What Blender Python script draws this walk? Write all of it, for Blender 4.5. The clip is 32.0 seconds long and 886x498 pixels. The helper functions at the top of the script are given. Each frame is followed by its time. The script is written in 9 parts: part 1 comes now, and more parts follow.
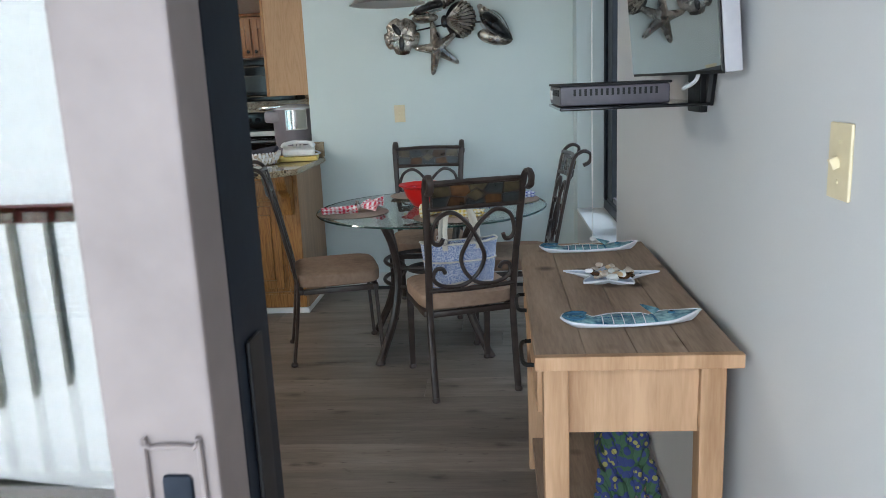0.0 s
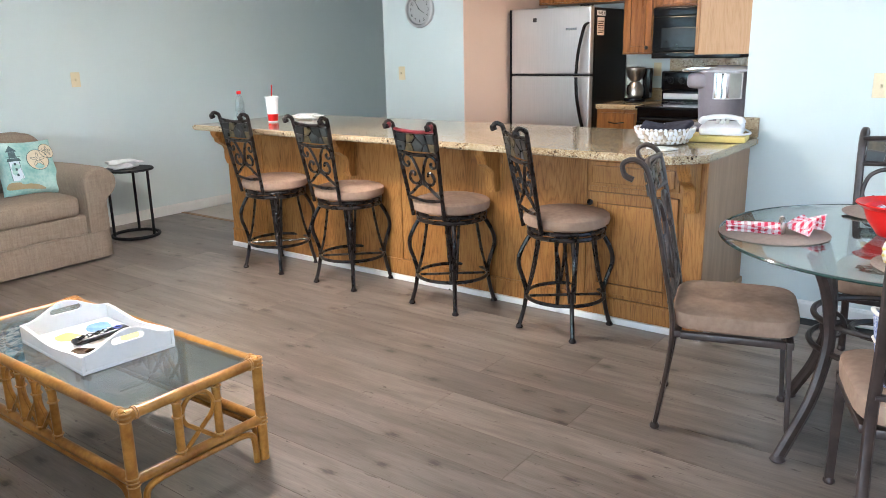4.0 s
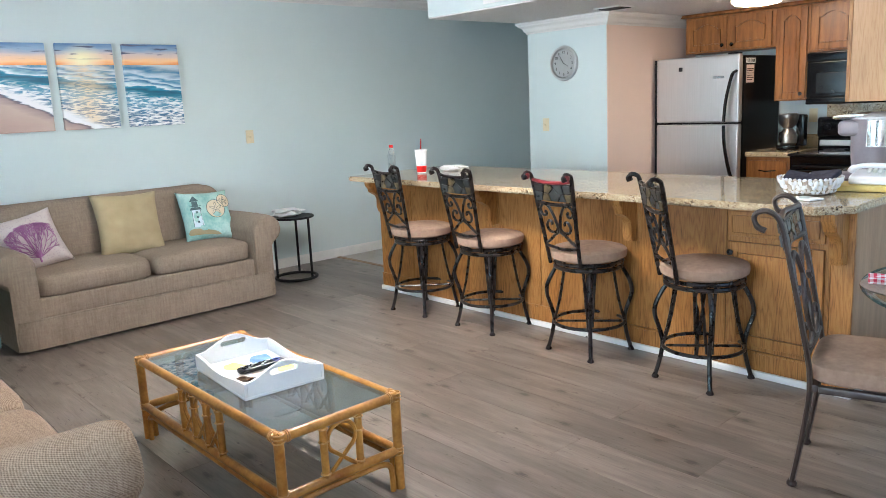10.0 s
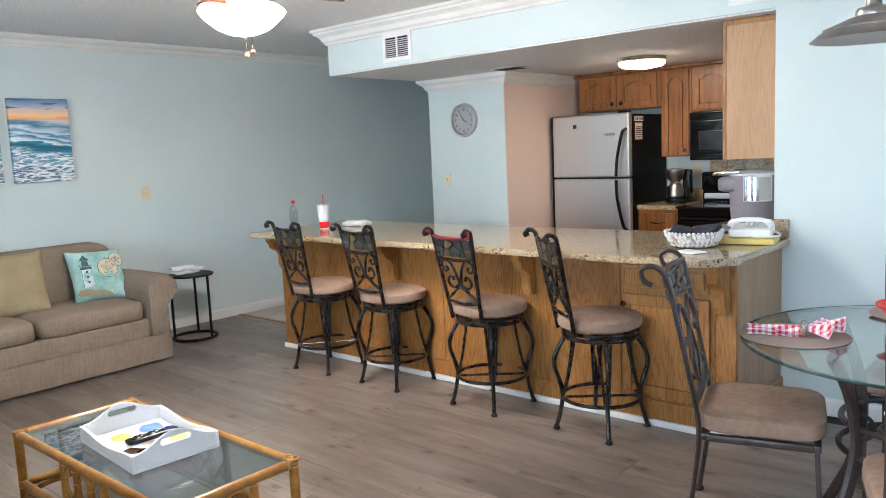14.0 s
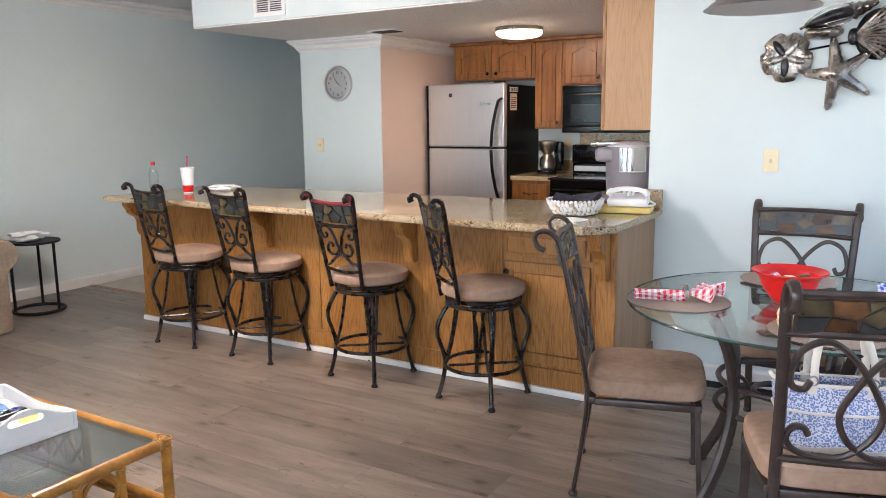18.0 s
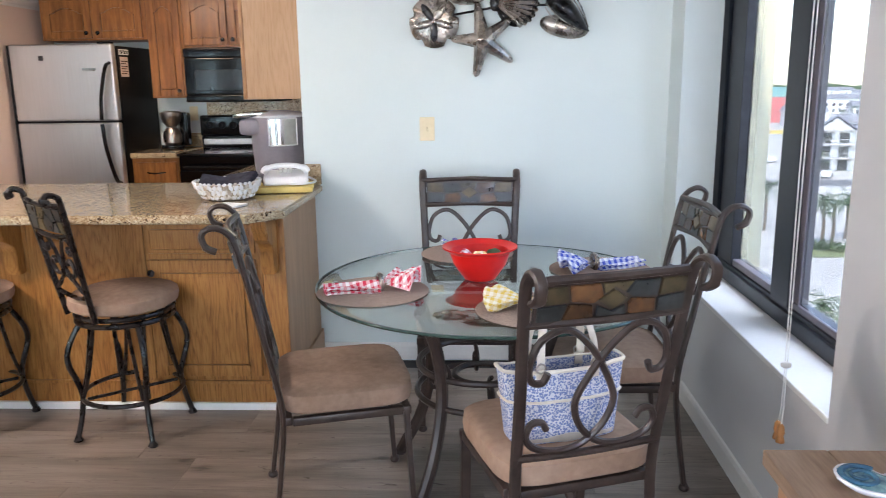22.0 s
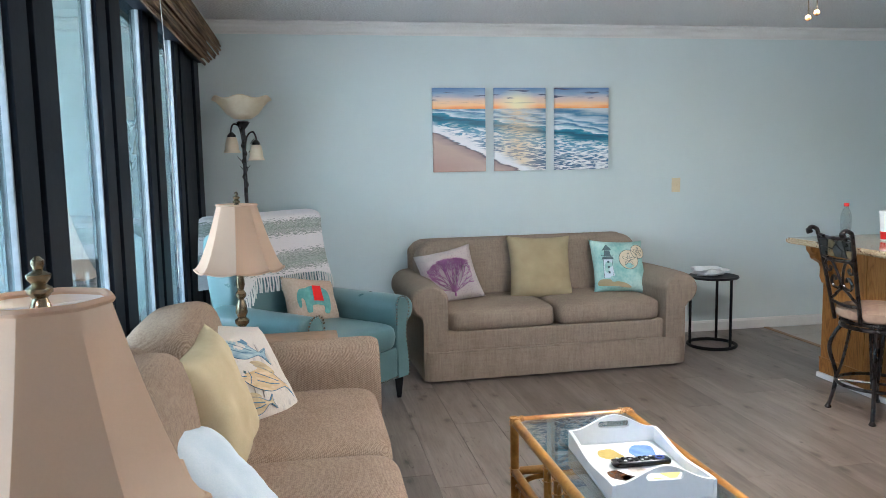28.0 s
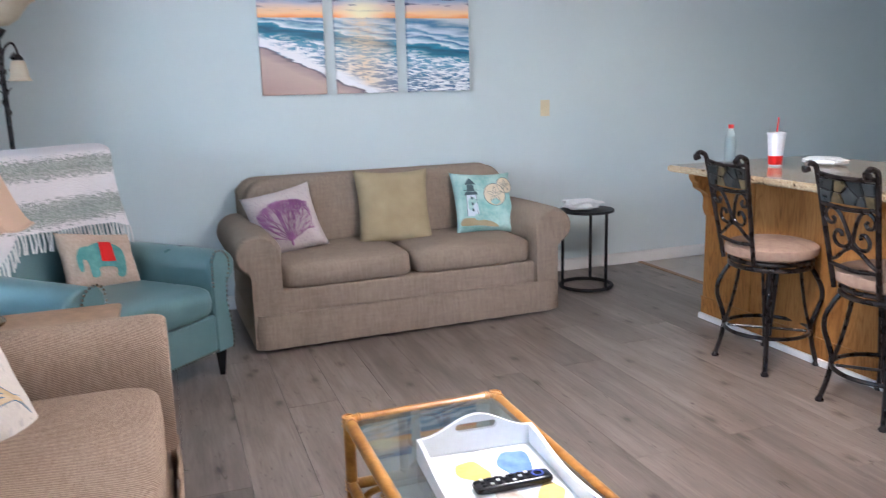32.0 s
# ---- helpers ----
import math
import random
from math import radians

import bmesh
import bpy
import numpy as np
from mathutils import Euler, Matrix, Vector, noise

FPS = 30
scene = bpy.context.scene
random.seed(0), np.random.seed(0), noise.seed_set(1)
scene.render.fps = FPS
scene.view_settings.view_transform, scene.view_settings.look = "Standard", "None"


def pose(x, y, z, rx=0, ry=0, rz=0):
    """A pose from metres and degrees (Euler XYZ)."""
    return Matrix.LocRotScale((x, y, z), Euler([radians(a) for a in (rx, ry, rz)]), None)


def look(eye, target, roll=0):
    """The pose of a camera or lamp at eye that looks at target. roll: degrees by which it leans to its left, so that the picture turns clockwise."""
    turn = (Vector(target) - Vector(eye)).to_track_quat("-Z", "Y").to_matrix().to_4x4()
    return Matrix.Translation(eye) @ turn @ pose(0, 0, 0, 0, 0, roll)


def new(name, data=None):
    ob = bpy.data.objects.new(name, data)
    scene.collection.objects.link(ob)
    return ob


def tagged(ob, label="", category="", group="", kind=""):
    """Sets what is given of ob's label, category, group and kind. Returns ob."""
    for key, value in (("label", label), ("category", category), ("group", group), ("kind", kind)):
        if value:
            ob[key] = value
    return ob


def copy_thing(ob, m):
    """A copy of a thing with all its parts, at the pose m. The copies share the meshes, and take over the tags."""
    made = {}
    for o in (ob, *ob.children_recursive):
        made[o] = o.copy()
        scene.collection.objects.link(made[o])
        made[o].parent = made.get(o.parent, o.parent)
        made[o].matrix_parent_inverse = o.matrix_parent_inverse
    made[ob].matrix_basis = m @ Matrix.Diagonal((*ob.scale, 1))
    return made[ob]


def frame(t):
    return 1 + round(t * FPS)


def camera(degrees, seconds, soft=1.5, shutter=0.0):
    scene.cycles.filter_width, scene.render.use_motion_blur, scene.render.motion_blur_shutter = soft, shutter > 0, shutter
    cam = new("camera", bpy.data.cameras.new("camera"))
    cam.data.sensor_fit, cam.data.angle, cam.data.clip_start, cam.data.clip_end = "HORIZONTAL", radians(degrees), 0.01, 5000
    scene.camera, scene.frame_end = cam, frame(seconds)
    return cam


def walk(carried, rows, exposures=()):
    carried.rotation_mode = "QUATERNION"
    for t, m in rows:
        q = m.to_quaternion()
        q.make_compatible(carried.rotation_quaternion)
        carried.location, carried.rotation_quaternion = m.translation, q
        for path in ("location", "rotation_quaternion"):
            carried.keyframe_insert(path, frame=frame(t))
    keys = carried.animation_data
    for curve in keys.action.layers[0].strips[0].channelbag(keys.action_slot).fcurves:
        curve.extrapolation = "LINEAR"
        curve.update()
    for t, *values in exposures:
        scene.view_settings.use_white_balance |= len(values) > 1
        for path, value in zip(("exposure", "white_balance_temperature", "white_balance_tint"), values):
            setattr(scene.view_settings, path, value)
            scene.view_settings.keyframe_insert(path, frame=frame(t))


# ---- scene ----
cam = camera(60.1, 32.0, 0.75, 0.2)
PATH = [
    (0, (1.233, -4.629, 1.387), (1.084, -2.68, 0.967), -2.5),
    (0.5, (1.249, -4.389, 1.382), (1.093, -2.431, 1.01), -2.3),
    (1, (1.299, -4.203, 1.405), (0.951, -2.247, 1.176), -2.8),
    (1.5, (1.278, -4.136, 1.415), (0.8, -2.209, 1.166), -1.6),
    (2, (1.231, -4.053, 1.392), (0.696, -2.166, 1.0), -1.5),
    (2.5, (1.221, -3.926, 1.364), (0.533, -2.116, 0.865), -3.1),
    (3, (1.204, -3.684, 1.384), (0.248, -1.996, 0.897), -1.6),
    (3.5, (1.155, -3.601, 1.405), (0.027, -2.021, 0.923), -2.7),
    (4, (1.133, -3.561, 1.413), (-0.034, -2.018, 0.908), -1.2),
    (4.5, (1.162, -3.52, 1.407), (-0.076, -2.036, 0.892), -0.9),
    (6.5, (1.227, -3.46, 1.388), (-0.208, -2.162, 0.884), -6.0),
    (7, (1.23, -3.479, 1.409), (-0.177, -2.138, 0.936), -2.5),
    (7.5, (1.22, -3.496, 1.426), (-0.151, -2.113, 0.967), -1.0),
    (8, (1.208, -3.561, 1.454), (-0.128, -2.144, 1.002), -1.8),
    (8.5, (1.203, -3.574, 1.452), (-0.122, -2.137, 1.03), -2.3),
    (9, (1.226, -3.595, 1.454), (-0.102, -2.15, 1.068), -2.5),
    (9.5, (1.253, -3.617, 1.455), (-0.127, -2.213, 1.101), -2.4),
    (10, (1.289, -3.635, 1.446), (-0.181, -2.33, 1.073), -2.7),
    (10.5, (1.3, -3.631, 1.452), (-0.115, -2.28, 1.037), -3.3),
    (11, (1.306, -3.622, 1.457), (-0.102, -2.253, 1.073), -3.8),
    (11.5, (1.31, -3.622, 1.461), (-0.092, -2.24, 1.109), -3.5),
    (12, (1.315, -3.618, 1.462), (-0.074, -2.222, 1.113), -3.2),
    (12.5, (1.313, -3.626, 1.462), (-0.061, -2.213, 1.12), -2.9),
    (13, (1.323, -3.625, 1.456), (-0.034, -2.195, 1.122), -3.0),
    (13.5, (1.322, -3.617, 1.46), (-0.012, -2.159, 1.154), -2.9),
    (14, (1.321, -3.607, 1.478), (0.01, -2.118, 1.224), -2.6),
    (14.5, (1.329, -3.614, 1.484), (0.04, -2.1, 1.276), -2.4),
    (16.5, (1.304, -3.598, 1.47), (0.124, -1.994, 1.287), -1.5),
    (17, (1.275, -3.577, 1.449), (0.15, -1.941, 1.212), -0.9),
    (17.5, (1.219, -3.567, 1.444), (0.142, -1.908, 1.147), -0.7),
    (18, (1.158, -3.569, 1.428), (0.142, -1.879, 1.094), -0.6),
    (18.5, (1.106, -3.573, 1.415), (0.241, -1.808, 1.047), -0.6),
    (19, (1.126, -3.499, 1.431), (0.516, -1.64, 1.017), -0.8),
    (19.5, (1.082, -3.361, 1.447), (0.666, -1.449, 1.032), -1.3),
    (20, (1.016, -3.267, 1.445), (0.757, -1.329, 1.022), -1.2),
    (20.5, (0.93, -3.214, 1.461), (0.791, -1.265, 1.036), -1.3),
    (21, (0.866, -3.196, 1.453), (0.816, -1.242, 1.031), -1.1),
    (21.5, (0.853, -3.178, 1.44), (0.838, -1.222, 1.02), -0.9),
    (22, (0.826, -3.175, 1.431), (0.733, -1.223, 1.004), -0.8),
    (22.5, (0.815, -3.126, 1.439), (0.369, -1.225, 1.007), -1.2),
    (23, (0.801, -3.074, 1.447), (-0.084, -1.319, 1.072), -0.5),
    (23.5, (0.804, -3.033, 1.449), (-0.326, -1.414, 1.132), -0.1),
    (24, (0.808, -3.014, 1.448), (-0.412, -1.455, 1.164), 0.3),
    (24.5, (0.808, -2.998, 1.439), (-0.437, -1.455, 1.172), 0.2),
    (25, (0.816, -3.001, 1.448), (-0.46, -1.484, 1.187), -0.0),
    (25.5, (0.83, -2.998, 1.447), (-0.495, -1.52, 1.196), -0.2),
    (26, (0.797, -3.026, 1.428), (-0.73, -1.762, 1.165), 0.1),
    (26.5, (0.767, -3.072, 1.424), (-1.012, -2.203, 1.144), -0.2),
    (28.5, (0.901, -3.345, 1.449), (-1.063, -3.025, 1.243), -0.9),
    (29, (0.892, -3.355, 1.442), (-1.077, -3.062, 1.247), -0.8),
    (29.5, (0.871, -3.335, 1.447), (-1.102, -3.064, 1.256), -0.8),
    (30, (0.804, -3.271, 1.453), (-1.17, -3.012, 1.262), -0.9),
    (30.5, (0.737, -3.186, 1.444), (-1.233, -2.905, 1.245), -1.0),
    (31, (0.57, -3.139, 1.428), (-1.391, -2.816, 1.205), -1.4),
    (31.5, (0.336, -3.098, 1.444), (-1.601, -2.665, 1.196), -2.5),
    (32, (0.106, -2.937, 1.38), (-1.739, -2.279, 0.975), -1.6),
]
walk(cam, [(t, look(eye, target, roll)) for t, eye, target, roll in PATH], [(0, 2.75, 6400, 10), (0.5, 2.95, 6650, 15), (1.2, 3.38, 6850, 19), (2.0, 3.68, 6700, 24), (3.0, 3.88, 6450, 18), (4.0, 4.02, 6250, 15), (7, 4.02, 6000, 13), (10, 3.95, 6000, 12), (13, 3.88, 6050, 14), (14, 3.74, 6150, 14), (17, 3.78, 6600, 20), (21, 3.60, 6700, 22), (25, 3.87, 6100, 17), (29, 3.50, 5850, 12), (31, 3.62, 5850, 14), (32, 3.76, 5780, 21)])

# ---- world, sun, exposure ----
world = bpy.data.worlds.new("world")
scene.world = world
world.use_nodes = True
wn = world.node_tree.nodes
sky = wn.new("ShaderNodeTexSky")
sky.sky_type, sky.sun_disc = "NISHITA", False
sky.sun_elevation, sky.sun_rotation = radians(58), radians(196)
wn["Background"].inputs["Strength"].default_value = 0.24
world.node_tree.links.new(sky.outputs[0], wn["Background"].inputs["Color"])
sun_data = bpy.data.lights.new("sun", "SUN")
sun_data.energy, sun_data.angle, sun_data.color = 2.0, radians(0.5), (1.0, 0.96, 0.9)
sun = new("sun", sun_data)
sun.matrix_world = look((-4, -14, 24), (0, 0, 0))


def opening_lamp(name, at, to, w, h, watts, color):
    """An added area lamp outside an opening, standing in for sky light."""
    d = bpy.data.lights.new(name, "AREA")
    d.shape, d.size, d.size_y, d.energy, d.color = "RECTANGLE", w, h, watts, color
    new(name, d).matrix_world = look(at, to)


# added fill lamps: one beyond the railing, one high outside the window
opening_lamp("balcony_sky_fill", (-2.0, -6.85, 1.15), (-3.2, 0, 5.0), 6.2, 2.3, 57.0, (0.82, 0.92, 1.0))
opening_lamp("window_sky_fill", (3.05, -0.45, 3.3), (0.7, -0.95, 0.0), 2.2, 2.0, 12.5, (0.70, 0.86, 1.0))

# ---- helpers for building ----
def tree(name):
    m = bpy.data.materials.new(name)
    m.use_nodes = True
    return m, m.node_tree.nodes, m.node_tree.links, m.node_tree.nodes["Principled BSDF"]


def ramp(nodes, stops):
    r = nodes.new("ShaderNodeValToRGB")
    els = r.color_ramp.elements
    while len(els) < len(stops):
        els.new(0.5)
    for e, (p, c) in zip(els, stops):
        e.position, e.color = p, (*c, 1)
    return r


def surface(name, c1, c2, scale=6.0, rough=0.6, bump=0.15, metal=0.0, stretch=(1, 1, 1), fine=60.0, vary=0.0, spec=0.3, coat=0.0, emit=0.0, deep=0.004, knots=0.0):
    """A surface of two tones at two scales, with relief. stretch scales the grain's axes."""
    m, n, l, p = tree(name)
    co = n.new("ShaderNodeTexCoord")
    mp = n.new("ShaderNodeMapping")
    mp.inputs["Scale"].default_value = stretch
    l.new(co.outputs["Object"], mp.inputs["Vector"])
    big, small = n.new("ShaderNodeTexNoise"), n.new("ShaderNodeTexNoise")
    big.inputs["Scale"].default_value, small.inputs["Scale"].default_value = scale, fine
    big.inputs["Detail"].default_value = 5
    l.new(mp.outputs[0], big.inputs["Vector"]), l.new(mp.outputs[0], small.inputs["Vector"])
    add = n.new("ShaderNodeMath")
    add.operation = "MULTIPLY_ADD"
    add.inputs[1].default_value = 0.35
    l.new(small.outputs[0], add.inputs[0]), l.new(big.outputs[0], add.inputs[2])
    r = ramp(n, [(0.45, c1), (0.9, c2)])
    l.new(add.outputs[0], r.inputs[0])
    out = r.outputs[0]
    if knots:
        kv, kr, km = n.new("ShaderNodeTexVoronoi"), ramp(n, [(0.10, (0.22, 0.17, 0.14)), (0.17, (0.62, 0.57, 0.53)), (0.26, (1, 1, 1))]), n.new("ShaderNodeMix")
        kv.inputs["Scale"].default_value = knots
        km.data_type, km.blend_type, km.inputs[0].default_value = "RGBA", "MULTIPLY", 0.9
        l.new(co.outputs["Object"], kv.inputs["Vector"]), l.new(kv.outputs["Distance"], kr.inputs[0])
        l.new(out, km.inputs[6]), l.new(kr.outputs[0], km.inputs[7])
        out = km.outputs[2]
    if vary:
        inf, hs = n.new("ShaderNodeObjectInfo"), n.new("ShaderNodeHueSaturation")
        mr = n.new("ShaderNodeMapRange")
        mr.inputs["To Min"].default_value, mr.inputs["To Max"].default_value = 1 - vary, 1 + vary
        l.new(inf.outputs["Random"], mr.inputs["Value"]), l.new(mr.outputs[0], hs.inputs["Value"]), l.new(out, hs.inputs["Color"])
        out = hs.outputs[0]
    l.new(out, p.inputs["Base Color"])
    rr = n.new("ShaderNodeMapRange")
    rr.inputs["To Min"].default_value, rr.inputs["To Max"].default_value = max(0.02, rough - 0.08), min(1, rough + 0.08)
    l.new(big.outputs[0], rr.inputs["Value"]), l.new(rr.outputs[0], p.inputs["Roughness"])
    p.inputs["Metallic"].default_value = metal
    p.inputs["Specular IOR Level"].default_value = spec
    p.inputs["Coat Weight"].default_value = coat
    if bump:
        b = n.new("ShaderNodeBump")
        b.inputs["Strength"].default_value, b.inputs["Distance"].default_value = bump, deep
        l.new(add.outputs[0], b.inputs["Height"]), l.new(b.outputs[0], p.inputs["Normal"])
    if emit:
        p.inputs["Emission Color"].default_value = (*c2, 1)
        p.inputs["Emission Strength"].default_value = emit
    return m


def pane_glass(name, tint, mirror, rough=0.0):
    """A thin coated pane: part mirror, part clear."""
    m, n, l, p = tree(name)
    n.remove(p)
    tr, gl, mx = n.new("ShaderNodeBsdfTransparent"), n.new("ShaderNodeBsdfGlossy"), n.new("ShaderNodeMixShader")
    tr.inputs[0].default_value, gl.inputs["Roughness"].default_value = (*tint, 1), rough
    lw, pw, ma = n.new("ShaderNodeLayerWeight"), n.new("ShaderNodeMath"), n.new("ShaderNodeMath")
    lw.inputs["Blend"].default_value = 0.5
    pw.operation, pw.inputs[1].default_value = "POWER", 5.0
    ma.operation, ma.use_clamp = "MULTIPLY_ADD", True
    ma.inputs[1].default_value, ma.inputs[2].default_value = 0.9 - mirror, 0.04 + mirror
    l.new(lw.outputs["Facing"], pw.inputs[0]), l.new(pw.outputs[0], ma.inputs[0]), l.new(ma.outputs[0], mx.inputs[0])
    l.new(tr.outputs[0], mx.inputs[1]), l.new(gl.outputs[0], mx.inputs[2])
    l.new(mx.outputs[0], n["Material Output"].inputs[0])
    return m


T = Matrix.Translation


def mesh_of(name, bm, material, smooth=35.0):
    me = bpy.data.meshes.new(name)
    bmesh.ops.recalc_face_normals(bm, faces=bm.faces)
    bm.to_mesh(me)
    bm.free()
    for mt in (material if isinstance(material, (list, tuple)) else [material]):
        me.materials.append(mt)
    if smooth:
        for f in me.polygons:
            f.use_smooth = True
        me.set_sharp_from_angle(angle=radians(smooth))
        if len(me.polygons) < 400 and max(f.area for f in me.polygons) > 0.06 * sum(f.area for f in me.polygons):
            flat_faces(me)
    return me


def flat_faces(me):
    """Keeps large faces flat beside their rounded edges: corner normals weighted by area."""
    around = [[] for _ in me.vertices]
    for f in me.polygons:
        for i in f.vertices:
            around[i].append(f.index)
    nor = [Vector(f.normal) for f in me.polygons]
    area = [f.area for f in me.polygons]
    out = []
    for f in me.polygons:
        a = nor[f.index]
        for i in f.vertices:
            s = Vector()
            for g in around[i]:
                if a.dot(nor[g]) > 0.8:
                    s += nor[g] * area[g]
            out.append(s.normalized() if s.length > 1e-12 else a)
    me.normals_split_custom_set(out)


def part(name, bm, material, parent, label="", smooth=35.0):
    ob = new(name, mesh_of(name, bm, material, smooth))
    ob.parent = parent
    if label:
        ob["label"] = label
    return ob


def thing(name, x, y, z, rz=0.0, label="", category="", group="", kind=""):
    ob = new(name)
    ob.empty_display_size = 0.05
    ob.matrix_basis = pose(x, y, z, 0, 0, rz)
    return tagged(ob, label, category, group, kind)


def solid(name, bm, material, label="", category="", kind="", smooth=35.0, m=None, group=""):
    ob = new(name, mesh_of(name, bm, material, smooth))
    if m is not None:
        ob.matrix_basis = m
    return tagged(ob, label, category, group, kind)


def box(x0, y0, z0, x1, y1, z1, bev=0.0, bm=None, seg=2):
    b = bmesh.new()
    bmesh.ops.create_cube(b, size=1)
    for v in b.verts:
        v.co = Vector(((x0 + x1) / 2 + v.co.x * (x1 - x0), (y0 + y1) / 2 + v.co.y * (y1 - y0), (z0 + z1) / 2 + v.co.z * (z1 - z0)))
    if bev:
        bmesh.ops.bevel(b, geom=b.edges[:], offset=bev, segments=seg, affect="EDGES", profile=0.5)
    return merge(bm, b)


def merge(bm, b):
    if bm is None:
        return b
    me = bpy.data.meshes.new("tmp")
    b.to_mesh(me)
    b.free()
    bm.from_mesh(me)
    bpy.data.meshes.remove(me)
    return bm


def spline(pts, n=6):
    """Catmull-Rom through the points."""
    p = [Vector(a) for a in pts]
    p = [p[0] * 2 - p[1]] + p + [p[-1] * 2 - p[-2]]
    out = []
    for i in range(1, len(p) - 2):
        for k in range(n):
            t = k / n
            a, b, c, d = p[i - 1], p[i], p[i + 1], p[i + 2]
            out.append(0.5 * (2 * b + (c - a) * t + (2 * a - 5 * b + 4 * c - d) * t * t + (3 * b - a - 3 * c + d) * t ** 3))
    return out + [p[-2]]


def tube(pts, r, seg=8, bm=None, closed=False, flat=1.0):
    """A round bar along points; r may be a list. flat squeezes the section."""
    b = bm or bmesh.new()
    pts = [Vector(a) for a in pts]
    n = len(pts)
    rings, side = [], None
    for i, p in enumerate(pts):
        if closed:
            d = pts[(i + 1) % n] - pts[i - 1]
        else:
            d = pts[min(i + 1, n - 1)] - pts[max(i - 1, 0)]
        d.normalize()
        if side is None:
            side = d.cross(Vector((0, 0, 1)))
            if side.length < 0.1:
                side = d.cross(Vector((0, 1, 0)))
        side = (side - d * side.dot(d))
        side.normalize()
        up = d.cross(side)
        rr = r[i] if isinstance(r, (list, tuple)) else r
        rings.append([b.verts.new(p + (side * math.cos(a) + up * math.sin(a) * flat) * rr) for a in (2 * math.pi * k / seg for k in range(seg))])
    for i in range(n if closed else n - 1):
        a, c = rings[i], rings[(i + 1) % n]
        for k in range(seg):
            b.faces.new((a[k], a[(k + 1) % seg], c[(k + 1) % seg], c[k]))
    if not closed:
        b.faces.new(rings[0][::-1]), b.faces.new(rings[-1])
    return b


def lathe(profile, seg=24, cx=0.0, cy=0.0, bm=None, sx=1.0, sy=1.0, cap=True):
    """A turned body from (radius, height) pairs."""
    b = bm or bmesh.new()
    rings = []
    for r, z in profile:
        rings.append([b.verts.new((cx + r * sx * math.cos(2 * math.pi * k / seg), cy + r * sy * math.sin(2 * math.pi * k / seg), z)) for k in range(seg)])
    for a, c in zip(rings, rings[1:]):
        for k in range(seg):
            b.faces.new((a[k], a[(k + 1) % seg], c[(k + 1) % seg], c[k]))
    if cap:
        b.faces.new(rings[0][::-1]), b.faces.new(rings[-1])
    return b


def sheet(fn, nu, nv, bm=None):
    """A grid of points fn(u, v), u and v from 0 to 1."""
    b = bm or bmesh.new()
    g = [[b.verts.new(fn(i / nu, j / nv)) for j in range(nv + 1)] for i in range(nu + 1)]
    for i in range(nu):
        for j in range(nv):
            b.faces.new((g[i][j], g[i + 1][j], g[i + 1][j + 1], g[i][j + 1]))
    return b


def cushion(w, d, h, n=4.0, puff=0.5, bm=None, at=(0, 0, 0), nu=20, nv=12, wob=0.0):
    """A soft block: a rounded box with bulging faces, w by d by h, its middle at the given place."""
    def f(u, v):
        a, e = 2 * math.pi * u, math.pi * (v - 0.5)
        ca, sa, ce, se = math.cos(a), math.sin(a), math.cos(e), math.sin(e)
        s = lambda q, k: math.copysign(abs(q) ** (2 / k), q)
        x, y, z = s(ce, n * puff + 1.2) * s(ca, n), s(ce, n * puff + 1.2) * s(sa, n), s(se, n * puff + 1.2)
        q = 1 + wob * noise.noise((x * 2 + at[0], y * 2 + w * 7, z * 2))
        return Vector((at[0] + x * w / 2 * q, at[1] + y * d / 2 * q, at[2] + z * h / 2))
    b = sheet(f, nu, nv)
    bmesh.ops.remove_doubles(b, verts=b.verts, dist=0.0005)
    return merge(bm, b)


def throw_pillow(w, h, t, bm=None):
    """A square scatter pillow, standing in the x-z plane, with pointed corners and a thin seam."""
    def side(sg):
        def f(u, v):
            a, c = 2 * u - 1, 2 * v - 1
            thick = max(0.0, (1 - a ** 4) * (1 - c ** 4)) ** 0.55
            pinch = 1 - 0.09 * (1 - abs(c) ** 2) * abs(a) ** 3
            pinch2 = 1 - 0.09 * (1 - abs(a) ** 2) * abs(c) ** 3
            crease = 0.010 * noise.noise((a * 2.5 + w * 9, c * 2.5, sg)) + 0.006 * noise.noise((a * 1.2 + t * 31, c * 6.0, sg)) * (1 - c * c)
            return Vector((a * w / 2 * pinch, sg * (t / 2 * thick + crease * thick), h / 2 + c * h / 2 * pinch2))
        return f
    b = sheet(side(-1), 24, 24)
    sheet(side(1), 24, 24, b)
    bmesh.ops.remove_doubles(b, verts=b.verts, dist=0.002)
    return merge(bm, b)


def loft(section, path, bm=None, closed=True):
    """Runs a flat section of (out, up) along corner points (x, y, out_x, out_y); z comes from up."""
    b = bm or bmesh.new()
    rows = [[b.verts.new((x + ox * o, y + oy * o, u)) for o, u in section] for x, y, ox, oy in path]
    k = len(section)
    for a, c in zip(rows, rows[1:]):
        for i in range(k if closed else k - 1):
            j = (i + 1) % k
            b.faces.new((a[i], a[j], c[j], c[i]))
    b.faces.new(rows[0][::-1]), b.faces.new(rows[-1])
    return b


